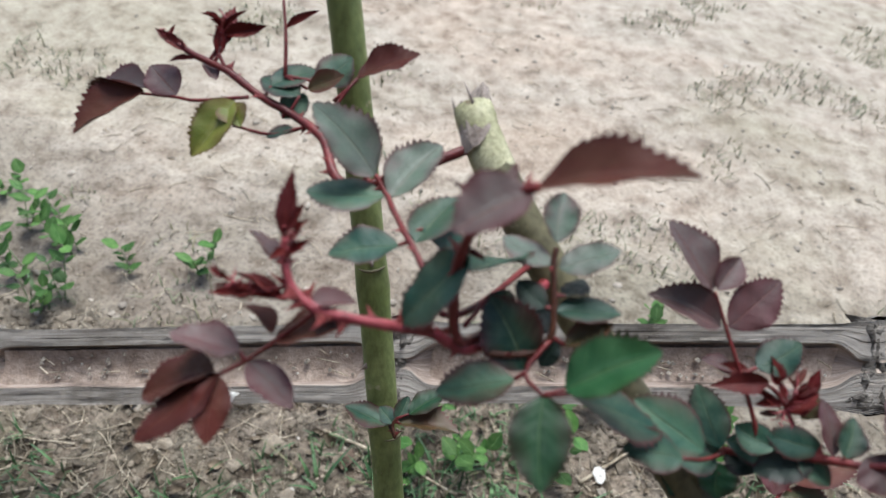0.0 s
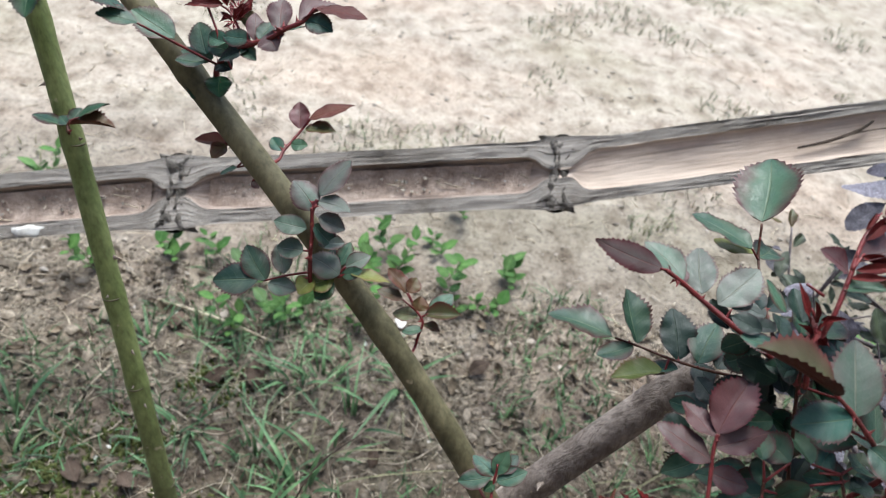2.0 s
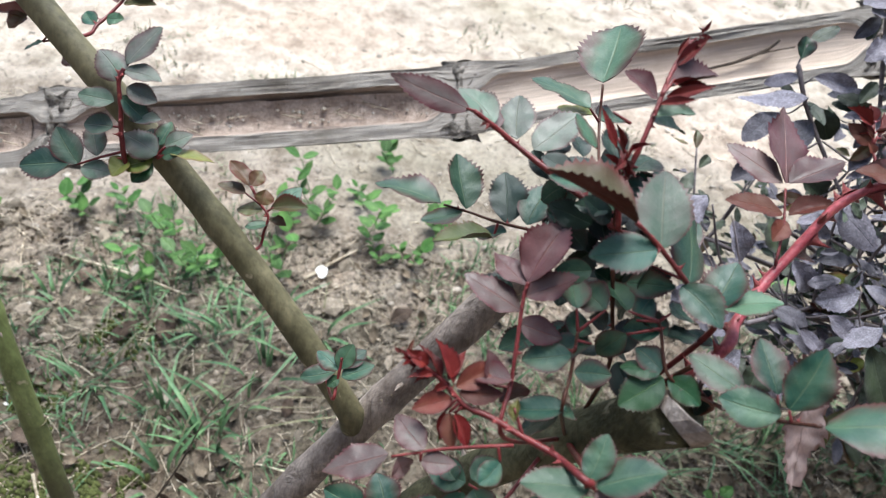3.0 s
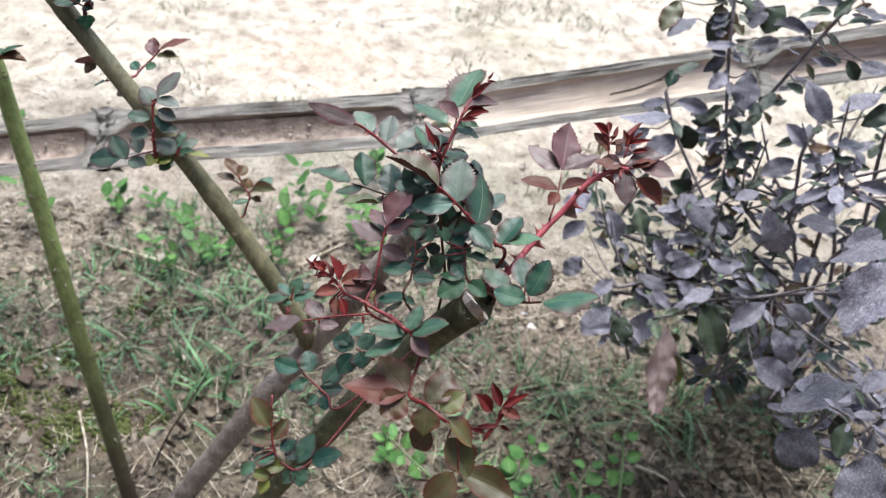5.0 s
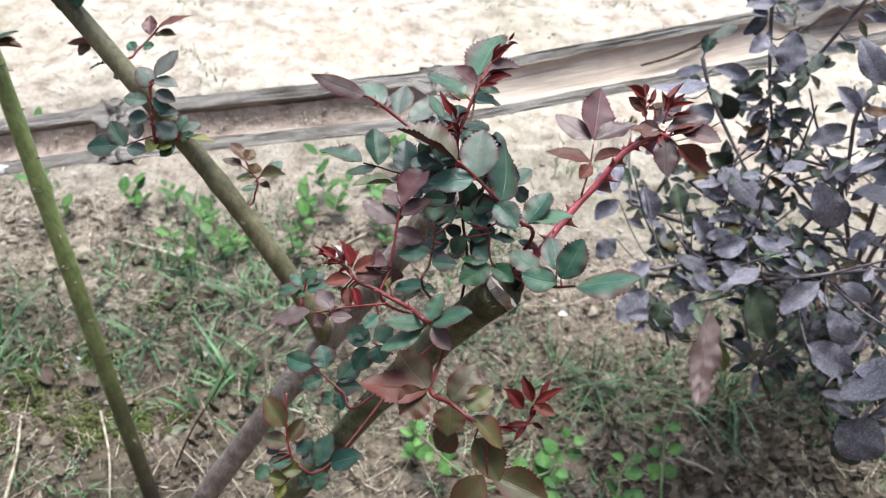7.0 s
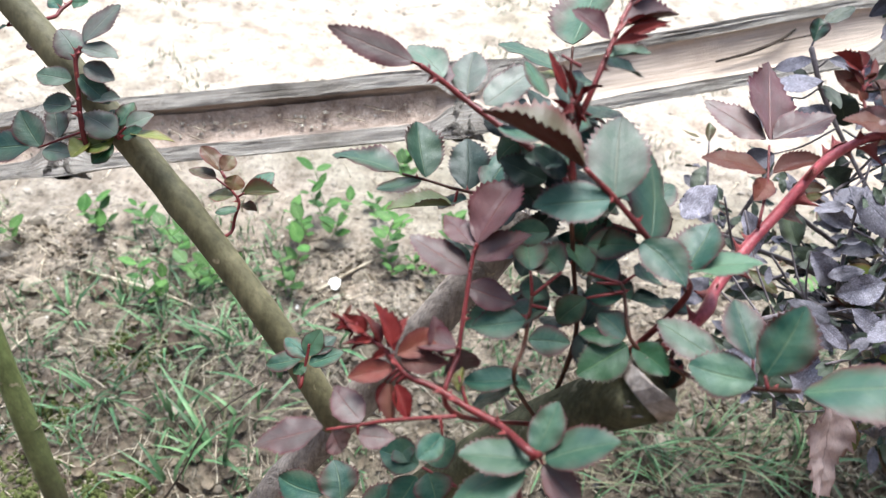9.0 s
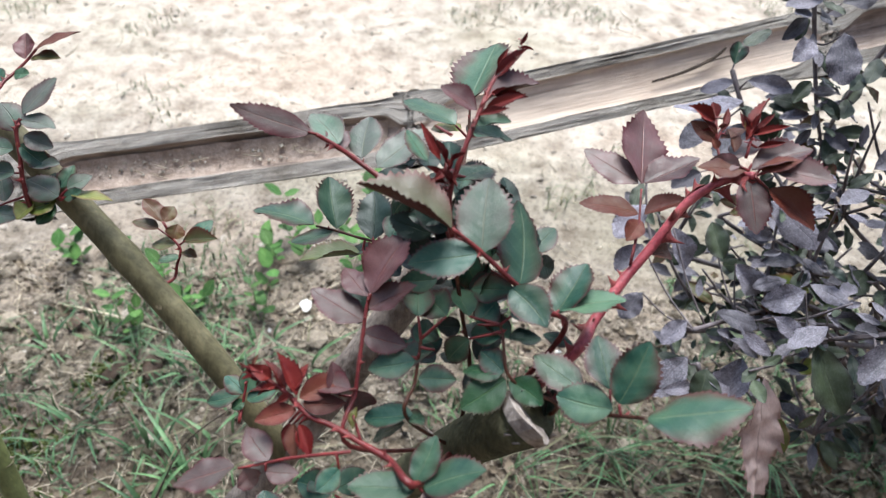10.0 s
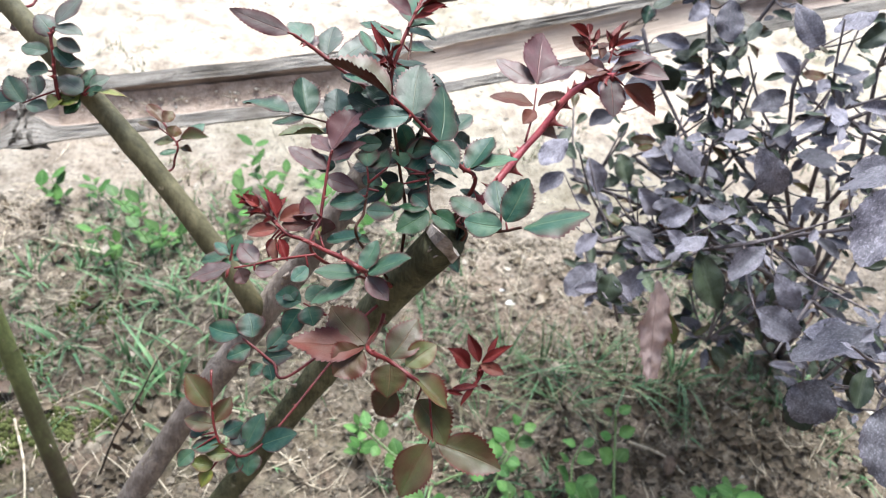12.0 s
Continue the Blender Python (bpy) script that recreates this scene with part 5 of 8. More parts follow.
stalk(s, [(0.4905, -0.016, 0.5817), (0.4884, -0.0164, 0.5813)])
leaflet(s, "g", (0.4894, -0.0145, 0.58), (0.4959, 0.0006, 0.5898), (-0.4046, -0.3713, 0.8357), 0.0127)
leaflet(s, "g", (0.4928, -0.0165, 0.5798), (0.5139, -0.0138, 0.5947), (-0.5826, 0.1365, 0.8012), 0.0171)
leaflet(s, "g", (0.4896, -0.0171, 0.5806), (0.4638, -0.0163, 0.5805), (0.0028, 0.1813, 0.9834), 0.0170)
stalk(s, [(0.4884, -0.0164, 0.5813), (0.4866, -0.0194, 0.5781)])
leaflet(s, "g", (0.4866, -0.0194, 0.5781), (0.4617, -0.0276, 0.569), (-0.3835, 0.1458, 0.9119), 0.0183)
stalk(s, [(0.4905, -0.0155, 0.5808), (0.4924, -0.0176, 0.5787)])
leaflet(s, "p", (0.4924, -0.0176, 0.5787), (0.5052, -0.03, 0.5751), (-0.0194, -0.297, 0.9547), 0.0112)

red_tuft(s, (0.4205, 0.0272, 0.5845), (-0.7, 0.3, 0.3), 8, 0.0095, 4)

s = shoot("hidden_sprout", "red", 0.0011, 0.0008, [(0.3836, 0.0755, 0.4626), (0.385, 0.0825, 0.4696), (0.3861, 0.089, 0.476), (0.3863, 0.093, 0.4798)])
leaflet(s, "g", (0.3852, 0.0883, 0.4752), (0.392, 0.0986, 0.4855), (-0.0171, -0.6997, 0.7142), 0.0129)
leaflet(s, "g", (0.3853, 0.0876, 0.4746), (0.3716, 0.0988, 0.4769), (0.0312, -0.1652, 0.9858), 0.0118)
leaflet(s, "g", (0.3838, 0.087, 0.474), (0.3632, 0.0836, 0.4702), (-0.1804, -0.0089, 0.9836), 0.0140)
leaflet(s, "g", (0.3873, 0.0849, 0.472), (0.4048, 0.0916, 0.479), (-0.3118, -0.158, 0.9369), 0.0132)
leaflet(s, "h", (0.3857, 0.0848, 0.4719), (0.3799, 0.0788, 0.4714), (0.2401, -0.2985, 0.9237), 0.0071)
leaflet(s, "g", (0.3877, 0.0891, 0.4761), (0.3996, 0.102, 0.4778), (0.0453, -0.1728, 0.9839), 0.0116)

s = shoot("side_sprout", "red", 0.0011, 0.0008, [(0.3254, 0.1597, 0.4913), (0.3271, 0.1664, 0.4979), (0.3287, 0.1733, 0.5047), (0.3235, 0.1781, 0.5093)])
stalk(s, [(0.3235, 0.1781, 0.5093), (0.3154, 0.186, 0.5169)])
leaflet(s, "o", (0.3154, 0.186, 0.5169), (0.3005, 0.1991, 0.5238), (0.3364, -0.1099, 0.9353), 0.0126)
stalk(s, [(0.3235, 0.1781, 0.5093), (0.3133, 0.1826, 0.5135)])
leaflet(s, "o", (0.3133, 0.1826, 0.5135), (0.2955, 0.1865, 0.5169), (0.19, 0.0173, 0.9816), 0.0111)
stalk(s, [(0.3235, 0.1781, 0.5093), (0.3164, 0.1861, 0.517)])
leaflet(s, "o", (0.3164, 0.1861, 0.517), (0.3209, 0.1966, 0.5218), (0.269, -0.4922, 0.8278), 0.0106)
leaflet(s, "o", (0.3245, 0.1781, 0.5094), (0.3261, 0.1851, 0.5162), (0.2006, -0.711, 0.674), 0.0120)
leaflet(s, "o", (0.3293, 0.1766, 0.508), (0.3517, 0.1763, 0.5166), (-0.3588, -0.0462, 0.9323), 0.0144)
leaflet(s, "o", (0.3248, 0.1756, 0.5069), (0.3074, 0.179, 0.5042), (-0.1539, -0.0036, 0.9881), 0.0119)
stalk(s, [(0.3267, 0.1751, 0.5064), (0.3317, 0.1778, 0.5092)])
leaflet(s, "g", (0.3317, 0.1778, 0.5092), (0.3459, 0.1913, 0.5171), (-0.2677, -0.264, 0.9266), 0.0140)
leaflet(s, "g", (0.3291, 0.17, 0.5015), (0.3159, 0.1654, 0.5022), (0.0105, 0.1268, 0.9919), 0.0093)
leaflet(s, "o", (0.3288, 0.172, 0.5035), (0.3408, 0.1677, 0.5051), (-0.0875, 0.1274, 0.988), 0.0077)

s = shoot("low_shoot", "red", 0.0016, 0.0011, [(0.501, 0.0246, 0.4801), (0.4956, -0.0417, 0.5474), (0.5087, -0.0444, 0.5394), (0.5253, -0.0523, 0.5334), (0.5459, -0.031, 0.4926), (0.5625, -0.0284, 0.4969), (0.5698, -0.0178, 0.5082)])
leaflet(s, "b", (0.4941, -0.0417, 0.5473), (0.4521, -0.0421, 0.5508), (0.0836, -0.0953, 0.9919), 0.0219)
leaflet(s, "o", (0.4943, -0.0406, 0.5484), (0.472, -0.0199, 0.5551), (-0.0553, -0.3627, 0.9303), 0.0237)
leaflet(s, "o", (0.4933, -0.0428, 0.5461), (0.4788, -0.0574, 0.5413), (0.0726, -0.3713, 0.9257), 0.0231)
leaflet(s, "o", (0.5086, -0.0433, 0.5405), (0.5222, -0.0213, 0.5524), (-0.0357, -0.4595, 0.8875), 0.0202)
leaflet(s, "o", (0.5177, -0.0462, 0.5386), (0.534, -0.0347, 0.546), (-0.0874, -0.4533, 0.8871), 0.0158)
leaflet(s, "o", (0.5088, -0.0456, 0.5383), (0.5077, -0.0617, 0.5306), (-0.0101, -0.4261, 0.9046), 0.0196)
leaflet(s, "o", (0.5219, -0.05, 0.5353), (0.5432, -0.0641, 0.5293), (0.2801, 0.0202, 0.9598), 0.0157)
stalk(s, [(0.5191, -0.0493, 0.5356), (0.5131, -0.0557, 0.5287)])
leaflet(s, "o", (0.5131, -0.0557, 0.5287), (0.5023, -0.0613, 0.5079), (-0.4446, -0.7801, 0.4403), 0.0177)
stalk(s, [(0.5287, -0.0487, 0.5266), (0.5258, -0.0566, 0.5211)])
leaflet(s, "o", (0.5258, -0.0566, 0.5211), (0.5446, -0.0769, 0.5088), (0.0537, -0.4825, 0.8742), 0.0212)
stalk(s, [(0.5459, -0.031, 0.4926), (0.5369, -0.0547, 0.4681)])
leaflet(s, "o", (0.5369, -0.0547, 0.4681), (0.522, -0.082, 0.4508), (-0.1285, -0.4803, 0.8676), 0.0234)
stalk(s, [(0.5459, -0.031, 0.4926), (0.5433, -0.0547, 0.4688)])
leaflet(s, "o", (0.5433, -0.0547, 0.4688), (0.5817, -0.0709, 0.4711), (-0.1788, -0.2935, 0.9391), 0.0234)
stalk(s, [(0.5322, -0.0579, 0.5286), (0.5358, -0.0759, 0.5112)])
leaflet(s, "r", (0.5493, -0.03, 0.494), (0.5664, -0.0295, 0.4991), (-0.2661, -0.2986, 0.9165), 0.0045)
leaflet(s, "r", (0.5581, -0.0274, 0.5135), (0.5439, -0.0171, 0.5193), (0.007, -0.4835, 0.8753), 0.0097)
leaflet(s, "r", (0.5641, -0.0216, 0.5118), (0.5562, -0.0062, 0.5205), (-0.0527, -0.5124, 0.8571), 0.0076)
leaflet(s, "r", (0.5655, -0.0216, 0.512), (0.584, -0.0136, 0.5219), (-0.2448, -0.4789, 0.8431), 0.0060)
leaflet(s, "b", (0.5649, -0.0224, 0.5112), (0.5792, -0.0288, 0.512), (-0.2152, -0.3651, 0.9057), 0.0084)
leaflet(s, "r", (0.5633, -0.0292, 0.4963), (0.5546, -0.0402, 0.4901), (-0.4042, -0.1848, 0.8958), 0.0038)
leaflet(s, "r", (0.5667, -0.0284, 0.4974), (0.5741, -0.0331, 0.4992), (-0.3755, -0.2488, 0.8928), 0.0033)
leaflet(s, "r", (0.5696, -0.0158, 0.5102), (0.576, -0.0043, 0.518), (-0.1526, -0.4954, 0.8552), 0.0039)
leaflet(s, "r", (0.565, -0.0259, 0.4997), (0.5677, -0.0178, 0.508), (-0.1883, -0.6722, 0.7161), 0.0039)
leaflet(s, "r", (0.5459, -0.031, 0.4926), (0.5569, -0.0352, 0.4953), (-0.336, -0.3072, 0.8904), 0.0033)

red_tuft(s, (0.5690, -0.0190, 0.5070), (0.5, 0.6, 0.5), 6, 0.0095, 5)

s = shoot("low_left_sprout", "red", 0.0011, 0.0008, [(0.4248, -0.0308, 0.4088), (0.4021, -0.0338, 0.4056), (0.393, -0.0252, 0.4136), (0.3881, -0.0087, 0.4291), (0.3848, 0.0098, 0.4373)])
leaflet(s, "o", (0.3877, -0.0125, 0.4255), (0.3699, 0.004, 0.4408), (0.2636, -0.4889, 0.8316), 0.0174)
leaflet(s, "o", (0.3911, -0.0204, 0.418), (0.4002, -0.0037, 0.4257), (0.0615, -0.4439, 0.894), 0.0133)
leaflet(s, "o", (0.3923, -0.0215, 0.4171), (0.3703, -0.0192, 0.4189), (0.0494, -0.2914, 0.9553), 0.0133)
leaflet(s, "g", (0.3982, -0.0259, 0.413), (0.4107, -0.0165, 0.4138), (0.1615, -0.2941, 0.942), 0.0133)
leaflet(s, "g", (0.398, -0.0304, 0.4088), (0.3773, -0.0328, 0.4061), (-0.134, 0.0649, 0.9888), 0.0139)
stalk(s, [(0.3945, -0.0266, 0.4123), (0.3792, -0.0349, 0.4042)])
leaflet(s, "g", (0.3792, -0.0349, 0.4042), (0.3701, -0.0451, 0.3999), (0.0434, -0.4174, 0.9077), 0.0123)
leaflet(s, "g", (0.4148, -0.0327, 0.4068), (0.4231, -0.0123, 0.4207), (-0.31, -0.4464, 0.8394), 0.0172)
leaflet(s, "g", (0.4248, -0.0308, 0.4088), (0.4485, -0.0252, 0.4199), (-0.3346, -0.3345, 0.881), 0.0177)
leaflet(s, "g", (0.4186, -0.0335, 0.4061), (0.419, -0.0491, 0.3997), (0.0871, -0.3783, 0.9216), 0.0174)
leaflet(s, "g", (0.4113, -0.036, 0.4036), (0.4048, -0.0474, 0.3982), (0.0278, -0.4394, 0.8979), 0.0123)
leaflet(s, "y", (0.404, -0.0355, 0.404), (0.3878, -0.0377, 0.4072), (0.2234, -0.3063, 0.9254), 0.0123)
stalk(s, [(0.4021, -0.0338, 0.4056), (0.3933, -0.042, 0.3977)])
leaflet(s, "y", (0.3933, -0.042, 0.3977), (0.3783, -0.0422, 0.4028), (0.31, -0.3154, 0.8969), 0.0113)
stalk(s, [(0.4021, -0.0338, 0.4056), (0.3921, -0.044, 0.3958)])
leaflet(s, "y", (0.3921, -0.044, 0.3958), (0.3875, -0.0557, 0.3929), (0.1226, -0.2849, 0.9507), 0.0102)
leaflet(s, "d", (0.412, -0.0311, 0.4083), (0.4051, -0.02, 0.4104), (0.0026, -0.1867, 0.9824), 0.0133)
stalk(s, [(0.393, -0.0252, 0.4136), (0.384, -0.027, 0.4117)])
leaflet(s, "g", (0.384, -0.027, 0.4117), (0.3757, -0.0186, 0.4113), (-0.1405, -0.0861, 0.9863), 0.0133)

s = shoot("middle_sprout", "red", 0.0011, 0.0008, [(0.4482, -0.0192, 0.4824), (0.4349, -0.0116, 0.4825), (0.4237, -0.0034, 0.4832), (0.4124, 0.0049, 0.484)])
leaflet(s, "g", (0.4106, 0.0066, 0.4855), (0.3874, 0.0135, 0.4835), (-0.1821, -0.3408, 0.9223), 0.0175)
leaflet(s, "g", (0.4189, 0.0044, 0.4862), (0.413, 0.0203, 0.4929), (0.0787, -0.3617, 0.929), 0.0184)
leaflet(s, "g", (0.4184, -0.001, 0.4828), (0.4039, -0.0084, 0.4811), (0.0938, -0.3937, 0.9144), 0.0126)
leaflet(s, "g", (0.4271, -0.0084, 0.4811), (0.4458, -0.0048, 0.4848), (-0.0953, -0.4303, 0.8977), 0.0135)
leaflet(s, "g", (0.4276, -0.0112, 0.4802), (0.4214, -0.0195, 0.4777), (0.107, -0.3534, 0.9293), 0.0106)
leaflet(s, "g", (0.4316, -0.0123, 0.481), (0.4353, -0.0218, 0.4774), (0.0557, -0.3241, 0.9444), 0.0105)
leaflet(s, "g", (0.4303, -0.0046, 0.4847), (0.4429, 0.0124, 0.49), (0.1034, -0.3634, 0.9259), 0.0163)
stalk(s, [(0.4681, -0.0005, 0.521), (0.4533, 0.0044, 0.5254)])
leaflet(s, "g", (0.4519, 0.0049, 0.5259), (0.4347, 0.01, 0.5249), (-0.163, -0.3791, 0.9109), 0.0157)
leaflet(s, "g", (0.4559, 0.0029, 0.524), (0.4608, -0.0075, 0.5198), (0.0237, -0.3685, 0.9293), 0.0157)
leaflet(s, "g", (0.4515, 0.0015, 0.5227), (0.443, -0.0112, 0.5133), (-0.0382, -0.5767, 0.816), 0.0157)
leaflet(s, "g", (0.4539, 0.0065, 0.5274), (0.4666, 0.0147, 0.5299), (0.0886, -0.4104, 0.9076), 0.0129)
leaflet(s, "g", (0.4476, 0.0053, 0.5261), (0.4427, 0.0127, 0.5276), (-0.0747, -0.2413, 0.9676), 0.0102)

s = shoot("thorny_shoot", "magenta", 0.0019, 0.0011, [(0.1029, 0.2111, 0.6933), (0.0876, 0.2063, 0.701), (0.0757, 0.2007, 0.7077), (0.0655, 0.1978, 0.7113), (0.057, 0.1981, 0.7122), (0.0499, 0.2012, 0.7158), (0.0466, 0.2066, 0.7213), (0.0463, 0.2092, 0.7251)])
stalk(s, [(0.0578, 0.1977, 0.7118), (0.0493, 0.1936, 0.703), (0.0403, 0.1897, 0.6945), (0.0331, 0.1844, 0.6914)])
stalk(s, [(0.0394, 0.189, 0.6941), (0.0376, 0.1906, 0.6958)])
leaflet(s, "p", (0.0376, 0.1906, 0.6958), (0.0173, 0.1915, 0.6982), (0.1248, 0.1689, 0.9777), 0.0123)
leaflet(s, "p", (0.0402, 0.189, 0.694), (0.0562, 0.1796, 0.6921), (0.1847, 0.1084, 0.9768), 0.0112)
leaflet(s, "b", (0.0334, 0.1851, 0.6918), (0.0149, 0.1654, 0.6828), (-0.3849, -0.0597, 0.921), 0.0148)
leaflet(s, "b", (0.0321, 0.1853, 0.6924), (0.0091, 0.1813, 0.6765), (-0.5737, 0.0607, 0.8168), 0.0169)
leaflet(s, "b", (0.0331, 0.1844, 0.6914), (0.0365, 0.1672, 0.6858), (0.2204, -0.2627, 0.9394), 0.0109)
leaflet(s, "b", (0.047, 0.193, 0.7012), (0.0671, 0.1987, 0.7106), (-0.4284, 0.0192, 0.9034), 0.0138)
leaflet(s, "p", (0.0555, 0.1978, 0.7121), (0.0667, 0.2056, 0.7104), (-0.0089, 0.2275, 0.9737), 0.0083)
leaflet(s, "b", (0.0464, 0.1937, 0.7026), (0.0362, 0.2011, 0.7051), (0.408, 0.271, 0.8718), 0.0077)
leaflet(s, "r", (0.0455, 0.209, 0.725), (0.0446, 0.2223, 0.7378), (0.2294, -0.6662, 0.7096), 0.0053)
leaflet(s, "r", (0.0462, 0.21, 0.7259), (0.0496, 0.2166, 0.7319), (0.1122, -0.7015, 0.7038), 0.0026)
leaflet(s, "r", (0.0464, 0.206, 0.7207), (0.0541, 0.2082, 0.7277), (-0.4072, -0.6449, 0.6467), 0.0026)
stalk(s, [(0.0474, 0.2053, 0.7199), (0.0451, 0.2047, 0.7195)])
leaflet(s, "p", (0.0451, 0.2047, 0.7195), (0.0354, 0.2128, 0.7225), (0.5193, 0.3342, 0.7865), 0.0077)
leaflet(s, "r", (0.051, 0.2003, 0.7148), (0.0433, 0.2027, 0.7178), (0.4134, 0.2164, 0.8845), 0.0021)
stalk(s, [(0.0508, 0.2008, 0.7153), (0.0485, 0.1982, 0.713)])
leaflet(s, "r", (0.0485, 0.1982, 0.713), (0.0333, 0.2024, 0.7156), (0.2013, 0.1309, 0.9708), 0.0040)
stalk(s, [(0.0511, 0.2007, 0.7152), (0.0485, 0.1979, 0.7128)])
leaflet(s, "r", (0.0485, 0.1979, 0.7128), (0.0282, 0.1961, 0.7126), (-0.0246, 0.1849, 0.9825), 0.0051)
stalk(s, [(0.0499, 0.2012, 0.7158), (0.0408, 0.1978, 0.7133)])
leaflet(s, "r", (0.0408, 0.1978, 0.7133), (0.035, 0.1955, 0.7143), (0.2993, -0.3859, 0.8726), 0.0028)
stalk(s, [(0.0508, 0.2008, 0.7153), (0.0483, 0.1987, 0.7135)])
leaflet(s, "r", (0.0483, 0.1987, 0.7135), (0.0401, 0.2024, 0.7149), (0.2575, 0.217, 0.9416), 0.0023)

red_tuft(s, (0.0470, 0.2085, 0.7240), (0.05, 0.6, 0.7), 5, 0.0090, 8)
red_tuft(s, (0.0360, 0.1985, 0.7145), (-0.9, 0.1, 0.2), 6, 0.0085, 9)

s = shoot("top_shoot", "red", 0.0019, 0.0012, [(0.0494, 0.2634, 0.6977), (0.0332, 0.2801, 0.7025), (0.0201, 0.2879, 0.7041), (0.0053, 0.2932, 0.7062), (-0.0102, 0.3, 0.7098), (-0.0249, 0.3038, 0.7118), (-0.0379, 0.3088, 0.7149)])
stalk(s, [(0.0009, 0.2929, 0.7049), (-0.0193, 0.2917, 0.6998), (-0.0289, 0.2926, 0.6987), (-0.044, 0.2926, 0.6972)])
leaflet(s, "b", (-0.042, 0.2936, 0.6983), (-0.0618, 0.2716, 0.6928), (-0.1009, -0.1567, 0.9825), 0.0180)
leaflet(s, "p", (-0.0405, 0.2943, 0.6992), (-0.0684, 0.2957, 0.6945), (-0.1582, 0.1404, 0.9774), 0.0170)
leaflet(s, "p", (-0.0286, 0.2933, 0.6993), (-0.0449, 0.3049, 0.7035), (-0.0138, -0.3522, 0.9358), 0.0134)
leaflet(s, "y", (-0.0044, 0.2918, 0.7029), (-0.0136, 0.2693, 0.6932), (0.0201, -0.4026, 0.9152), 0.0157)
leaflet(s, "y", (-0.0064, 0.2908, 0.7014), (0.0016, 0.2815, 0.7002), (-0.0829, -0.2018, 0.9759), 0.0110)
leaflet(s, "p", (-0.0133, 0.2969, 0.7068), (-0.0201, 0.3046, 0.7092), (0.3341, 0.0037, 0.9425), 0.0063)
stalk(s, [(-0.0156, 0.3014, 0.7105), (-0.0139, 0.3067, 0.7155)])
leaflet(s, "r", (-0.0139, 0.3067, 0.7155), (-0.0139, 0.3222, 0.7248), (0.3207, -0.4866, 0.8126), 0.0073)
stalk(s, [(-0.0175, 0.3019, 0.7108), (-0.0136, 0.3101, 0.7184)])
leaflet(s, "r", (-0.0136, 0.3101, 0.7184), (0.0012, 0.3154, 0.7222), (0.077, -0.7195, 0.6903), 0.0057)
stalk(s, [(-0.0156, 0.3014, 0.7105), (-0.0144, 0.3038, 0.7127)])
leaflet(s, "r", (-0.0144, 0.3038, 0.7127), (-0.0157, 0.313, 0.7216), (0.3197, -0.636, 0.7024), 0.0047)
leaflet(s, "r", (-0.0258, 0.3033, 0.7114), (-0.0411, 0.3082, 0.7174), (0.2492, -0.3268, 0.9116), 0.0043)
leaflet(s, "r", (-0.0227, 0.3025, 0.7108), (-0.0319, 0.2975, 0.7109), (0.1884, -0.3301, 0.925), 0.0026)
stalk(s, [(-0.0102, 0.3, 0.7098), (-0.0154, 0.3062, 0.7148), (-0.0154, 0.311, 0.718)])
stalk(s, [(0.0128, 0.3009, 0.7115), (0.0092, 0.3137, 0.7214), (0.0052, 0.3243, 0.7291)])
leaflet(s, "r", (0.0086, 0.3151, 0.7224), (0.0199, 0.3225, 0.7286), (-0.1039, -0.5385, 0.8362), 0.0037)
stalk(s, [(0.0072, 0.2925, 0.7059), (0.0088, 0.2963, 0.7094)])
leaflet(s, "g", (0.0088, 0.2963, 0.7094), (0.0225, 0.3095, 0.7126), (-0.0823, -0.1526, 0.9849), 0.0127)
stalk(s, [(0.0182, 0.2886, 0.7044), (0.0206, 0.2937, 0.7091)])
leaflet(s, "g", (0.0206, 0.2937, 0.7091), (0.0029, 0.3016, 0.7098), (-0.0169, -0.1223, 0.9923), 0.0128)
stalk(s, [(0.0128, 0.3009, 0.7115), (0.025, 0.3016, 0.7112)])
leaflet(s, "g", (0.025, 0.3016, 0.7112), (0.0348, 0.318, 0.715), (0.3657, -0.4118, 0.8346), 0.0131)
stalk(s, [(0.0128, 0.3009, 0.7115), (0.022, 0.299, 0.709)])
leaflet(s, "o", (0.022, 0.299, 0.709), (0.035, 0.3019, 0.7163), (-0.2994, -0.5729, 0.7629), 0.0091)
stalk(s, [(0.0299, 0.2821, 0.7029), (0.041, 0.2987, 0.718)])
leaflet(s, "b", (0.041, 0.2987, 0.718), (0.0618, 0.3059, 0.7287), (-0.351, -0.303, 0.886), 0.0127)
stalk(s, [(0.0164, 0.2892, 0.7046), (0.0159, 0.287, 0.7026)])
leaflet(s, "g", (0.0159, 0.287, 0.7026), (0.0215, 0.3002, 0.7064), (0.3368, -0.391, 0.8566), 0.0104)
stalk(s, [(0.0333, 0.2942, 0.7091), (0.0408, 0.3017, 0.7156)])
stalk(s, [(0.0255, 0.2842, 0.7029), (0.0133, 0.2816, 0.6986), (-0.002, 0.2829, 0.6983)])
leaflet(s, "g", (0.0214, 0.2836, 0.7016), (0.0117, 0.28, 0.699), (-0.2505, -0.0476, 0.967), 0.0070)

red_tuft(s, (-0.0150, 0.3110, 0.7190), (0.1, 0.6, 0.5), 7, 0.0110, 6)
red_tuft(s, (-0.0370, 0.3085, 0.7150), (-0.8, 0.3, 0.3), 4, 0.0080, 7)

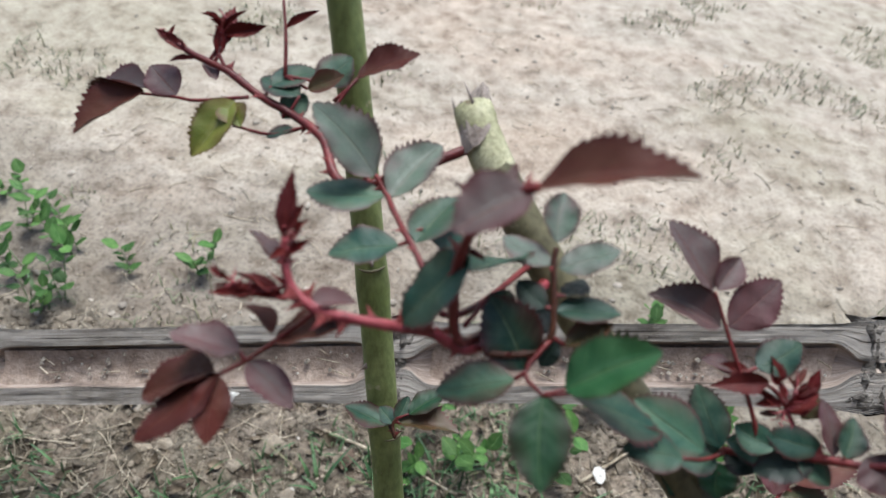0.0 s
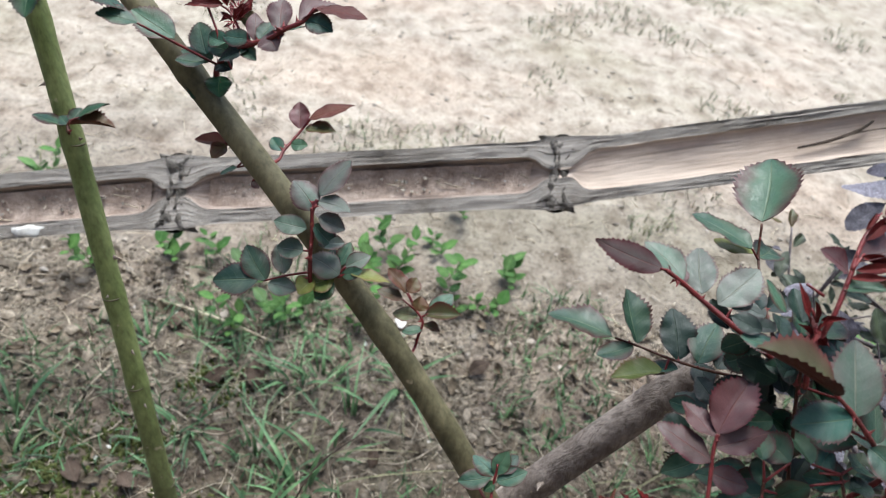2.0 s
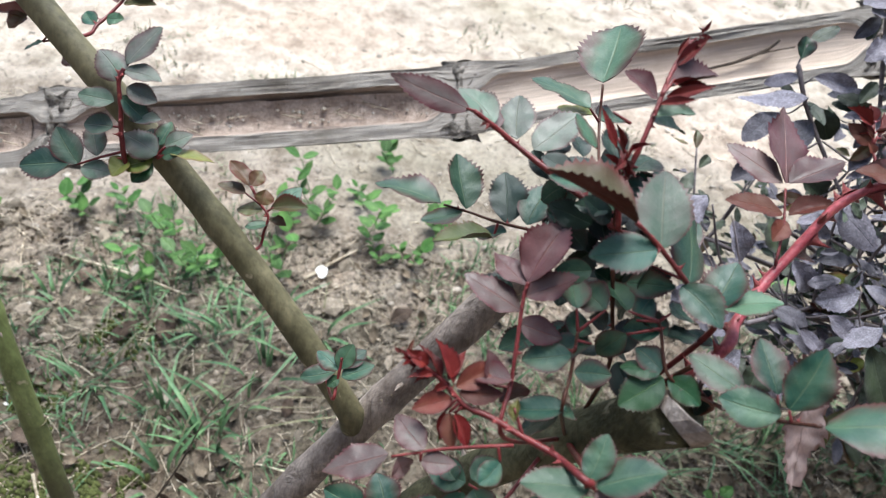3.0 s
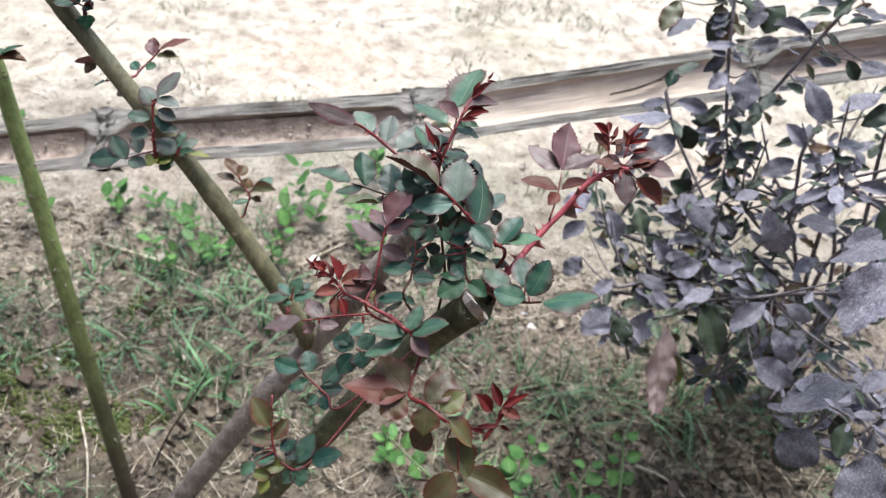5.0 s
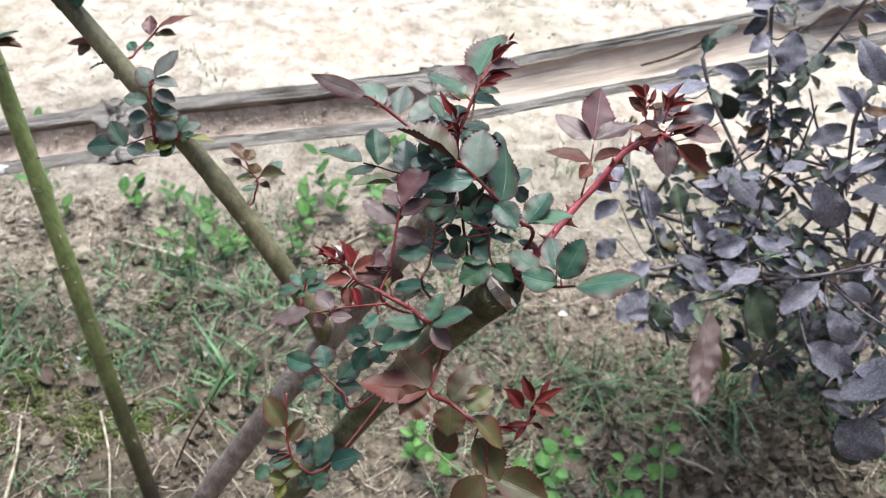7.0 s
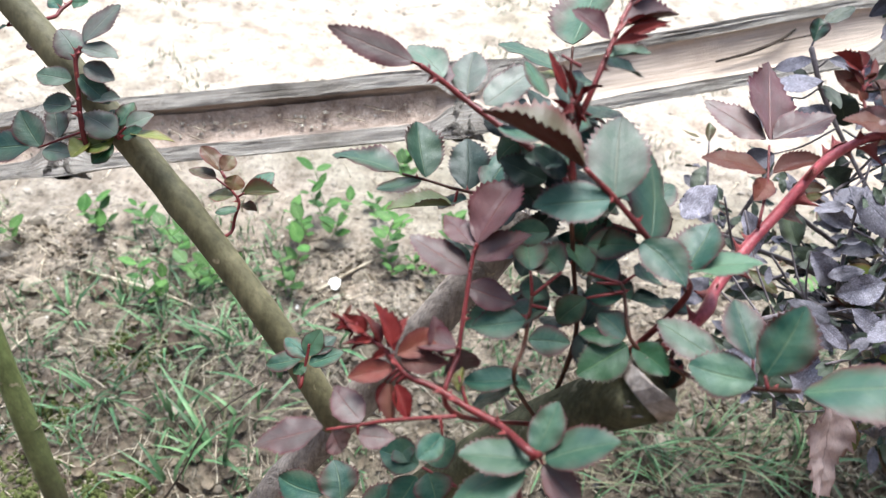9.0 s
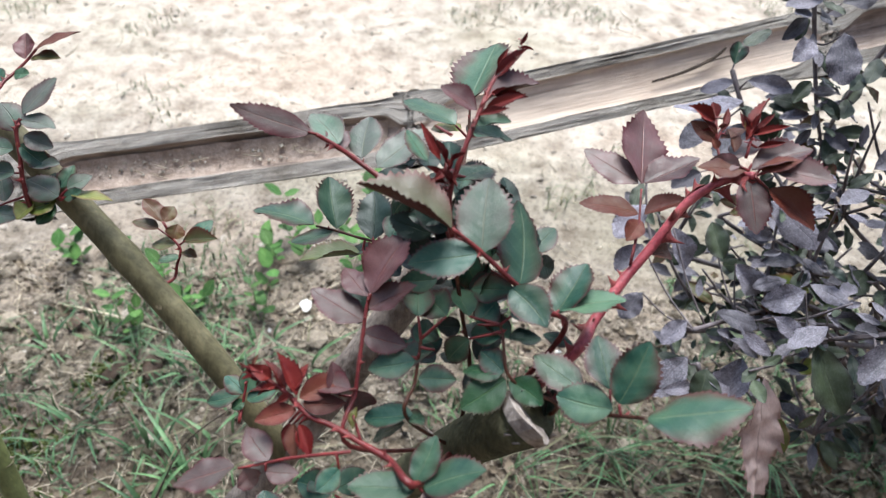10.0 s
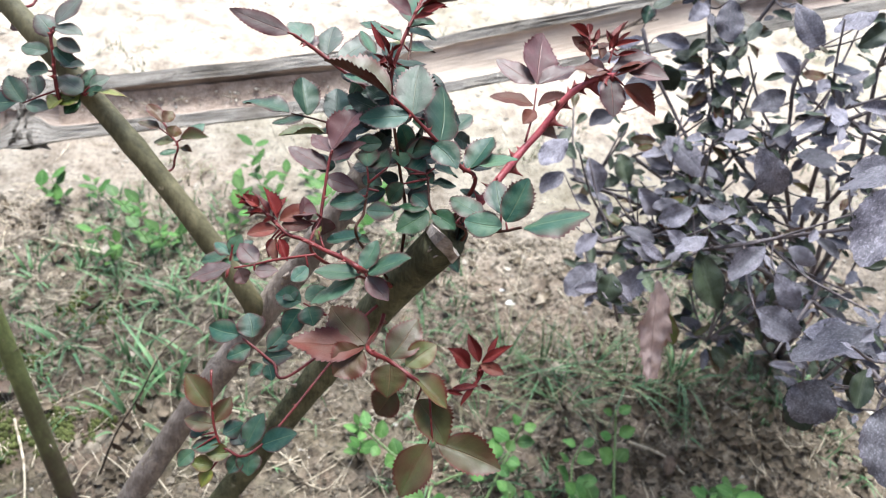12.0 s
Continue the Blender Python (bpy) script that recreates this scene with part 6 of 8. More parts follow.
s = shoot("centre_leaf", "red", 0.0011, 0.0009, [(0.0929, 0.2125, 0.7023), (0.0791, 0.2294, 0.7058), (0.0683, 0.2457, 0.7056), (0.0633, 0.2547, 0.7049), (0.0581, 0.2601, 0.7077)])
leaflet(s, "a", (0.0581, 0.2599, 0.7075), (0.0374, 0.264, 0.7297), (0.6415, -0.3764, 0.6684), 0.0203)
leaflet(s, "a", (0.0646, 0.2536, 0.705), (0.0771, 0.2754, 0.7137), (-0.2034, -0.2622, 0.9433), 0.0176)
leaflet(s, "g", (0.0625, 0.2542, 0.7045), (0.0371, 0.2506, 0.7031), (-0.0524, -0.0157, 0.9985), 0.0170)
stalk(s, [(0.0752, 0.2354, 0.7056), (0.0721, 0.2338, 0.7043)])
leaflet(s, "g", (0.0721, 0.2338, 0.7043), (0.0508, 0.2286, 0.701), (-0.1273, -0.0991, 0.9869), 0.0146)
leaflet(s, "g", (0.0772, 0.2343, 0.7064), (0.0865, 0.2567, 0.7104), (-0.2578, -0.0641, 0.9641), 0.0162)
stalk(s, [(0.0739, 0.2374, 0.7055), (0.0782, 0.2399, 0.7075)])
leaflet(s, "g", (0.0782, 0.2399, 0.7075), (0.0948, 0.2426, 0.7005), (0.3942, -0.027, 0.9186), 0.0120)

s = shoot("arched_shoot", "red", 0.0017, 0.0012, [(0.0991, 0.2095, 0.6961), (0.0925, 0.2087, 0.7168), (0.0939, 0.2087, 0.7388), (0.1013, 0.2089, 0.7536), (0.1074, 0.2081, 0.7593)])
leaflet(s, "b", (0.1069, 0.208, 0.7584), (0.1354, 0.2016, 0.7776), (-0.42, -0.02, 0.907), 0.0150)
leaflet(s, "p", (0.1065, 0.2079, 0.7575), (0.0903, 0.1975, 0.7516), (-0.22, -0.20, 0.9528), 0.0155)
leaflet(s, "p", (0.1018, 0.209, 0.7545), (0.0914, 0.2288, 0.7397), (-0.4101, 0.4002, 0.8195), 0.0161)
leaflet(s, "g", (0.0951, 0.2095, 0.7312), (0.077, 0.2026, 0.7094), (-0.6697, -0.3369, 0.6619), 0.0192)
stalk(s, [(0.0932, 0.2087, 0.7278), (0.0954, 0.2083, 0.7272)])
leaflet(s, "g", (0.0954, 0.2083, 0.7272), (0.1078, 0.2359, 0.711), (-0.1735, 0.5551, 0.8135), 0.0226)
leaflet(s, "r", (0.0937, 0.2094, 0.734), (0.0994, 0.2082, 0.7323), (0.1234, -0.5379, 0.8339), 0.0018)

s = shoot("dark_spray", "dark", 0.0012, 0.0009, [(0.1041, 0.2104, 0.6952), (0.1175, 0.211, 0.6948), (0.1219, 0.2143, 0.7003), (0.1211, 0.2214, 0.7058), (0.119, 0.2308, 0.7122), (0.119, 0.2352, 0.715)])
leaflet(s, "a", (0.1187, 0.2363, 0.7161), (0.1188, 0.252, 0.7227), (0.0653, -0.3896, 0.9186), 0.0112)
leaflet(s, "a", (0.1182, 0.2307, 0.7121), (0.103, 0.2382, 0.7123), (0.0188, 0.0184, 0.9997), 0.0112)
leaflet(s, "a", (0.1208, 0.2304, 0.712), (0.1367, 0.2364, 0.7192), (-0.3598, -0.1592, 0.9193), 0.0122)
leaflet(s, "g", (0.1222, 0.22, 0.7047), (0.1408, 0.2239, 0.7069), (-0.1594, 0.2022, 0.9663), 0.0126)
stalk(s, [(0.1212, 0.2205, 0.7051), (0.1188, 0.2203, 0.7051)])
leaflet(s, "d", (0.1188, 0.2203, 0.7051), (0.1095, 0.2286, 0.7055), (-0.2592, -0.3317, 0.9071), 0.0088)
stalk(s, [(0.1206, 0.2237, 0.7074), (0.1239, 0.224, 0.7074)])
leaflet(s, "d", (0.1239, 0.224, 0.7074), (0.1295, 0.2349, 0.7063), (-0.2865, 0.2441, 0.9265), 0.0081)
stalk(s, [(0.1219, 0.2143, 0.7003), (0.1264, 0.2131, 0.6988)])
leaflet(s, "o", (0.1264, 0.2131, 0.6988), (0.1387, 0.2202, 0.7046), (-0.4109, -0.0302, 0.9112), 0.0092)
stalk(s, [(0.1175, 0.211, 0.6948), (0.1168, 0.2073, 0.6912)])
leaflet(s, "g", (0.1168, 0.2073, 0.6912), (0.1026, 0.2178, 0.708), (0.2417, -0.7158, 0.6551), 0.0184)
leaflet(s, "d", (0.1237, 0.214, 0.6999), (0.1205, 0.2074, 0.6938), (-0.1736, -0.6187, 0.7662), 0.0065)
stalk(s, [(0.1221, 0.2137, 0.6997), (0.1164, 0.2032, 0.6957), (0.1215, 0.1956, 0.6977)])
stalk(s, [(0.1164, 0.2032, 0.6957), (0.1137, 0.2013, 0.6941)])
leaflet(s, "g", (0.1137, 0.2013, 0.6941), (0.0924, 0.1941, 0.6917), (-0.1156, 0.0182, 0.9931), 0.0149)
leaflet(s, "h", (0.1218, 0.1957, 0.6978), (0.1247, 0.1717, 0.6912), (-0.1068, -0.2739, 0.9558), 0.0172)
stalk(s, [(0.1215, 0.1956, 0.6977), (0.1272, 0.1978, 0.6994)])
leaflet(s, "h", (0.1272, 0.1978, 0.6994), (0.1488, 0.2048, 0.7154), (-0.5389, -0.2083, 0.8162), 0.0183)
stalk(s, [(0.1215, 0.1956, 0.6977), (0.1292, 0.1973, 0.6987)])
leaflet(s, "g", (0.1292, 0.1973, 0.6987), (0.1585, 0.2008, 0.683), (0.4109, 0.3434, 0.8445), 0.0220)
stalk(s, [(0.1091, 0.2106, 0.6951), (0.1098, 0.2175, 0.7016)])
leaflet(s, "d", (0.1098, 0.2175, 0.7016), (0.1236, 0.2295, 0.6953), (0.5073, -0.1437, 0.8497), 0.0132)
stalk(s, [(0.0969, 0.2092, 0.703), (0.1028, 0.2211, 0.7056)])
leaflet(s, "g", (0.1028, 0.2211, 0.7056), (0.1132, 0.2204, 0.6847), (0.8367, -0.3445, 0.4257), 0.0154)

s = shoot("bronze_shoot", "red", 0.0018, 0.0010, [(0.1898, 0.2228, 0.6345), (0.1929, 0.2226, 0.6454), (0.2028, 0.2182, 0.6577), (0.2148, 0.2139, 0.6673), (0.2264, 0.2102, 0.6747), (0.2358, 0.2097, 0.6824), (0.2443, 0.2107, 0.6874), (0.2499, 0.2144, 0.6937)])
leaflet(s, "b", (0.2499, 0.2144, 0.6937), (0.2766, 0.2114, 0.6961), (-0.0812, 0.0693, 0.9943), 0.0140)
leaflet(s, "p", (0.242, 0.2114, 0.6872), (0.2591, 0.2267, 0.6934), (-0.2479, -0.1126, 0.9622), 0.0142)
leaflet(s, "g", (0.2454, 0.2106, 0.6877), (0.2599, 0.2055, 0.6881), (-0.2086, -0.5259, 0.8246), 0.0127)
leaflet(s, "p", (0.2323, 0.2099, 0.6795), (0.23, 0.2285, 0.6893), (0.0545, -0.4587, 0.8869), 0.0127)
leaflet(s, "p", (0.2241, 0.2124, 0.6755), (0.2318, 0.2026, 0.6742), (-0.2675, -0.3248, 0.9072), 0.0156)
leaflet(s, "g", (0.2328, 0.2101, 0.6797), (0.2438, 0.22, 0.6808), (-0.2391, 0.1624, 0.9573), 0.0098)
leaflet(s, "g", (0.2198, 0.2128, 0.6717), (0.2241, 0.2262, 0.6763), (0.0316, -0.3359, 0.9414), 0.0098)
leaflet(s, "p", (0.2174, 0.2139, 0.67), (0.2143, 0.2288, 0.679), (0.4096, -0.4037, 0.8181), 0.0106)
stalk(s, [(0.1972, 0.2174, 0.6626), (0.1947, 0.2219, 0.6684), (0.1872, 0.2312, 0.6789), (0.1796, 0.2413, 0.6888), (0.174, 0.2489, 0.6962)])
leaflet(s, "p", (0.1735, 0.2488, 0.6962), (0.1564, 0.2635, 0.7107), (0.4852, -0.2598, 0.8349), 0.0161)
leaflet(s, "p", (0.1744, 0.2493, 0.6966), (0.1824, 0.2611, 0.7025), (0.0384, -0.4616, 0.8862), 0.0093)
leaflet(s, "p", (0.1779, 0.2411, 0.6886), (0.1545, 0.2465, 0.6942), (0.1537, -0.3073, 0.9391), 0.0148)
leaflet(s, "p", (0.1804, 0.2414, 0.6889), (0.1947, 0.2547, 0.7016), (-0.0222, -0.6784, 0.7344), 0.0147)
stalk(s, [(0.1872, 0.2312, 0.6789), (0.1917, 0.2337, 0.6812)])
leaflet(s, "g", (0.1917, 0.2337, 0.6812), (0.2072, 0.2444, 0.6859), (-0.0678, -0.3111, 0.9479), 0.0128)
leaflet(s, "p", (0.1845, 0.2318, 0.6795), (0.1741, 0.2332, 0.681), (0.154, 0.0659, 0.9859), 0.0063)
stalk(s, [(0.2074, 0.2226, 0.6689), (0.2007, 0.2292, 0.6753), (0.1951, 0.2304, 0.678)])
leaflet(s, "r", (0.1967, 0.2311, 0.6785), (0.1776, 0.2255, 0.6789), (0.1758, -0.5387, 0.824), 0.0071)
leaflet(s, "r", (0.1893, 0.233, 0.6806), (0.178, 0.2319, 0.6797), (-0.0086, -0.5835, 0.812), 0.0047)
leaflet(s, "r", (0.1989, 0.2309, 0.6778), (0.1961, 0.2374, 0.6841), (0.0563, -0.6852, 0.7262), 0.0047)
leaflet(s, "r", (0.2031, 0.2263, 0.6726), (0.2121, 0.2303, 0.6792), (-0.2126, -0.6782, 0.7034), 0.0063)
stalk(s, [(0.2032, 0.2267, 0.6729), (0.2094, 0.2303, 0.6763)])
leaflet(s, "r", (0.2094, 0.2303, 0.6763), (0.2119, 0.2371, 0.6829), (-0.0551, -0.6832, 0.7281), 0.0040)
leaflet(s, "o", (0.2095, 0.2248, 0.6709), (0.2117, 0.2315, 0.6775), (-0.0564, -0.6841, 0.7272), 0.0086)
stalk(s, [(0.193, 0.2212, 0.6468), (0.1761, 0.2037, 0.6691), (0.1652, 0.1956, 0.6808)])
leaflet(s, "g", (0.1657, 0.1956, 0.6809), (0.1475, 0.192, 0.686), (0.2896, -0.1171, 0.9499), 0.0127)
leaflet(s, "g", (0.1774, 0.2076, 0.668), (0.1542, 0.2149, 0.6782), (0.2865, -0.3386, 0.8962), 0.0174)
leaflet(s, "g", (0.1887, 0.2186, 0.654), (0.1798, 0.2365, 0.6633), (-0.0022, -0.4575, 0.8892), 0.0151)
leaflet(s, "g", (0.1912, 0.2219, 0.6503), (0.1744, 0.2203, 0.6545), (0.2602, -0.344, 0.9022), 0.0115)
leaflet(s, "g", (0.2022, 0.2158, 0.6653), (0.1899, 0.2212, 0.6651), (-0.2146, -0.4614, 0.8609), 0.0111)
leaflet(s, "g", (0.2041, 0.2175, 0.6587), (0.1895, 0.2184, 0.6598), (0.0303, -0.5298, 0.8476), 0.0113)
stalk(s, [(0.1992, 0.2199, 0.6531), (0.2029, 0.2158, 0.649)])
leaflet(s, "d", (0.2029, 0.2158, 0.649), (0.193, 0.2225, 0.6501), (-0.1805, -0.4083, 0.8948), 0.0115)
stalk(s, [(0.1898, 0.2228, 0.6345), (0.1833, 0.2234, 0.6351)])
leaflet(s, "h", (0.1833, 0.2234, 0.6351), (0.1806, 0.2103, 0.6308), (0.0863, -0.3296, 0.9402), 0.0159)
leaflet(s, "h", (0.1942, 0.222, 0.6392), (0.1957, 0.2109, 0.6339), (0.0076, -0.4267, 0.9044), 0.0152)
leaflet(s, "g", (0.2096, 0.2156, 0.6637), (0.2192, 0.2082, 0.662), (-0.17, -0.4313, 0.8861), 0.0086)
leaflet(s, "g", (0.2148, 0.2161, 0.6694), (0.199, 0.2192, 0.667), (-0.2247, -0.5166, 0.8262), 0.0110)
leaflet(s, "d", (0.2141, 0.2129, 0.6646), (0.1973, 0.211, 0.6574), (-0.3696, -0.1862, 0.9104), 0.0121)
leaflet(s, "g", (0.1887, 0.2153, 0.6509), (0.1739, 0.2119, 0.6534), (0.1819, -0.0829, 0.9798), 0.0102)

red_tuft(s, (0.2040, 0.2275, 0.6745), (0.15, 0.5, 0.7), 13, 0.0130, 3)

s = shoot("knot_sprout", "red", 0.0011, 0.0008, [(0.221, 0.204, 0.5767), (0.2115, 0.2082, 0.5893), (0.2024, 0.2089, 0.5985), (0.1968, 0.2082, 0.6035)])
leaflet(s, "b", (0.1993, 0.2085, 0.6009), (0.1782, 0.2091, 0.6018), (0.0402, -0.0514, 0.9979), 0.0110)
leaflet(s, "o", (0.197, 0.2077, 0.6023), (0.191, 0.1983, 0.5988), (0.0576, -0.3775, 0.9242), 0.0103)
stalk(s, [(0.208, 0.2085, 0.5928), (0.2035, 0.2042, 0.5886)])
leaflet(s, "g", (0.2035, 0.2042, 0.5886), (0.1937, 0.2008, 0.5855), (-0.3102, 0.0148, 0.9506), 0.0072)
stalk(s, [(0.2162, 0.2061, 0.583), (0.2125, 0.2033, 0.5803)])
leaflet(s, "p", (0.2125, 0.2033, 0.5803), (0.2171, 0.2007, 0.5777), (0.1688, -0.5344, 0.8282), 0.0059)
stalk(s, [(0.2115, 0.2082, 0.5893), (0.2035, 0.2043, 0.5884)])

s = shoot("twig_sprout", "red", 0.0011, 0.0008, [(0.2269, 0.2119, 0.5927), (0.228, 0.2188, 0.5938), (0.2312, 0.2277, 0.5954), (0.2362, 0.2375, 0.5993), (0.2398, 0.2431, 0.6032)])
leaflet(s, "p", (0.2342, 0.2367, 0.5992), (0.2309, 0.2518, 0.6084), (-0.0524, -0.5252, 0.8494), 0.0133)
leaflet(s, "b", (0.239, 0.2427, 0.603), (0.2644, 0.2526, 0.6151), (-0.4152, -0.0404, 0.9088), 0.0155)
leaflet(s, "o", (0.2375, 0.2376, 0.5991), (0.2567, 0.2361, 0.6031), (-0.209, -0.1401, 0.9678), 0.0118)
leaflet(s, "g", (0.2314, 0.2255, 0.595), (0.2418, 0.2234, 0.5984), (-0.3605, -0.428, 0.8288), 0.0090)
leaflet(s, "g", (0.2273, 0.2191, 0.5941), (0.2188, 0.2277, 0.597), (-0.0993, -0.4016, 0.9104), 0.0089)

s = shoot("cane_sprout", "red", 0.0015, 0.0011, [(0.2597, 0.1544, 0.5499), (0.2576, 0.1581, 0.5665), (0.2572, 0.1657, 0.5808), (0.256, 0.1729, 0.592), (0.2578, 0.1781, 0.597)])
leaflet(s, "a", (0.259, 0.1798, 0.5987), (0.2722, 0.1996, 0.6121), (-0.2647, -0.4157, 0.8701), 0.0164)
leaflet(s, "a", (0.2572, 0.1737, 0.5927), (0.2419, 0.1881, 0.6014), (0.0128, -0.5044, 0.8634), 0.0162)
leaflet(s, "a", (0.2582, 0.1773, 0.5963), (0.2777, 0.1745, 0.596), (-0.0175, -0.2051, 0.9786), 0.0130)
leaflet(s, "a", (0.2598, 0.1718, 0.5899), (0.2757, 0.1686, 0.5865), (0.1035, -0.4281, 0.8978), 0.0119)
leaflet(s, "a", (0.2539, 0.1673, 0.5834), (0.2346, 0.1693, 0.5857), (0.0676, -0.3816, 0.9218), 0.0136)
stalk(s, [(0.2575, 0.161, 0.5719), (0.2532, 0.1607, 0.5717)])
leaflet(s, "a", (0.2532, 0.1607, 0.5717), (0.2375, 0.1607, 0.5719), (0.0122, -0.3367, 0.9415), 0.0138)
leaflet(s, "g", (0.2574, 0.1689, 0.586), (0.2716, 0.1667, 0.5725), (0.6152, -0.3553, 0.7038), 0.0130)
leaflet(s, "a", (0.2612, 0.1631, 0.5757), (0.2755, 0.1699, 0.5737), (0.2298, -0.2083, 0.9507), 0.0110)
stalk(s, [(0.2577, 0.1555, 0.5597), (0.2433, 0.1563, 0.5524), (0.2298, 0.1551, 0.5458)])
leaflet(s, "g", (0.2315, 0.1551, 0.5465), (0.216, 0.1714, 0.5569), (0.0941, -0.4728, 0.8761), 0.0172)
leaflet(s, "a", (0.242, 0.1572, 0.5526), (0.2346, 0.1723, 0.5618), (0.1086, -0.4779, 0.8717), 0.0127)
leaflet(s, "g", (0.2273, 0.156, 0.5468), (0.2001, 0.1516, 0.5456), (0.009, -0.2987, 0.9543), 0.0201)
leaflet(s, "a", (0.2329, 0.154, 0.5454), (0.2502, 0.1508, 0.5476), (-0.1719, -0.2834, 0.9435), 0.0132)
stalk(s, [(0.2745, 0.159, 0.5553), (0.2749, 0.1572, 0.5589)])
leaflet(s, "a", (0.2749, 0.1572, 0.5589), (0.2576, 0.1613, 0.5687), (0.335, -0.4999, 0.7987), 0.0168)
leaflet(s, "y", (0.2602, 0.1555, 0.5542), (0.2529, 0.1457, 0.5504), (-0.1027, -0.2979, 0.9491), 0.0124)

s = shoot("yellowish_sprout", "red", 0.0011, 0.0009, [(0.2745, 0.159, 0.5553), (0.2707, 0.1611, 0.5572), (0.2652, 0.1631, 0.5588)])
leaflet(s, "y", (0.2719, 0.1587, 0.555), (0.2559, 0.1516, 0.5529), (0.0927, -0.4621, 0.882), 0.0148)
leaflet(s, "h", (0.2715, 0.157, 0.5533), (0.2624, 0.1461, 0.548), (0.0671, -0.4838, 0.8726), 0.0114)
stalk(s, [(0.2732, 0.1597, 0.556), (0.2776, 0.1636, 0.56)])
leaflet(s, "a", (0.2776, 0.1636, 0.56), (0.2909, 0.1696, 0.5664), (-0.1234, -0.5823, 0.8035), 0.0114)
stalk(s, [(0.2707, 0.1611, 0.5572), (0.2735, 0.1638, 0.5599)])
leaflet(s, "g", (0.2735, 0.1638, 0.5599), (0.2777, 0.1772, 0.5674), (0.0739, -0.5039, 0.8606), 0.0107)
stalk(s, [(0.2745, 0.159, 0.5553), (0.2801, 0.1614, 0.5579)])
leaflet(s, "y", (0.2801, 0.1614, 0.5579), (0.3052, 0.1597, 0.5603), (-0.0692, 0.3189, 0.9452), 0.0139)
stalk(s, [(0.2707, 0.1611, 0.5572), (0.2735, 0.1638, 0.5599)])
leaflet(s, "d", (0.2735, 0.1638, 0.5599), (0.2608, 0.17, 0.5624), (-0.0298, -0.4303, 0.9022), 0.0141)
leaflet(s, "g", (0.2761, 0.1596, 0.556), (0.2875, 0.1603, 0.5628), (-0.4169, -0.5053, 0.7555), 0.0088)

s = shoot("green_cane_sprout", "dark", 0.0011, 0.0008, [(0.0735, 0.2499, 0.5548), (0.0716, 0.2534, 0.5582), (0.0727, 0.256, 0.5607)])
leaflet(s, "g", (0.0693, 0.2531, 0.5579), (0.0475, 0.2577, 0.5627), (0.2562, 0.2468, 0.9346), 0.0150)
leaflet(s, "g", (0.0718, 0.2542, 0.5589), (0.0631, 0.2612, 0.5603), (-0.0469, -0.2484, 0.9675), 0.0095)
leaflet(s, "o", (0.0738, 0.2544, 0.5591), (0.1033, 0.256, 0.5659), (-0.2278, 0.2891, 0.9298), 0.0182)
stalk(s, [(0.0727, 0.256, 0.5607), (0.0783, 0.2585, 0.563)])
leaflet(s, "h", (0.0783, 0.2585, 0.563), (0.0941, 0.2714, 0.5698), (-0.3698, -0.0383, 0.9283), 0.0142)
leaflet(s, "g", (0.0729, 0.2553, 0.56), (0.0764, 0.2667, 0.5654), (0.214, -0.4742, 0.854), 0.0088)


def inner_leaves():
    """Small leaves deep inside the dense sprouting head, near-black to paint its shade, on short stalks from its stems.
    """
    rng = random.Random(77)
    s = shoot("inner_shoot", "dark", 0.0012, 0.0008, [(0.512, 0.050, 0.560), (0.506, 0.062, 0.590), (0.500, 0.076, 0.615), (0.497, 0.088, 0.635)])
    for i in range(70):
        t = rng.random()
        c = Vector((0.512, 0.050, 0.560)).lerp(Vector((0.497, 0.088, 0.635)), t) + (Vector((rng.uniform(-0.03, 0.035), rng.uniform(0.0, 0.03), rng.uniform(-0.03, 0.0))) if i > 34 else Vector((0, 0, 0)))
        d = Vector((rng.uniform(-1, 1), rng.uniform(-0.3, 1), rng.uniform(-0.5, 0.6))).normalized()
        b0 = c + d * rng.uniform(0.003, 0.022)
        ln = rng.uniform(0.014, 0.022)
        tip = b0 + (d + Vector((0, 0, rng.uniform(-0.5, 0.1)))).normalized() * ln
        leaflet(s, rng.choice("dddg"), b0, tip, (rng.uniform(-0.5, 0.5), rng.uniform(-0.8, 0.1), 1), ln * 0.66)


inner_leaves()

# ---- dusty shrub ----
SHRUB = thing("purple_shrub", "dusty purple-grey leafy shrub beside the rose", "shrub", at=(1.16, 0.40, 0.0))
SHRUB_INV = Matrix.Translation(-SHRUB.location)
TWIGS = []
SHRUB_COUNT = [0]


def twig(pts, r0=0.0024, r1=0.0016, name="twig"):
    line = spline(pts, 6)
    TWIGS.append(line)
    part(name, tube(name, [SHRUB_INV @ p for p in line], lambda s: r0 + (r1 - r0) * s, TWIG, 7, 0.05, len(TWIGS)), SHRUB)
    return line


def shrub_leaf(colour, base, tip, normal, width):
    SHRUB_COUNT[0] += 1
    me = leaf_mesh("wither" if colour == "e" else "shrub", SHRUB_COUNT[0] % 11, colour)
    part("leaf", me, SHRUB, "", SHRUB_INV @ leaf_pose(base, tip, normal, width))
    if SHRUB_COUNT[0] < 90 and TWIGS:
        # the leaf's stalk, to the nearest twig
        b = Vector(base)
        near = min((p for l in TWIGS for p in l), key=lambda q: (q - b).length)
        if 0.004 < (near - b).length < 0.12:
            bend = near.lerp(b, 0.5) - Vector((0, 0, 0.006))
            part("leaf_stalk", tube("leaf_stalk", [SHRUB_INV @ p for p in spline([near, bend, b], 4)], lambda s: 0.0011 - 0.0004 * s, TWIG, 5), SHRUB)


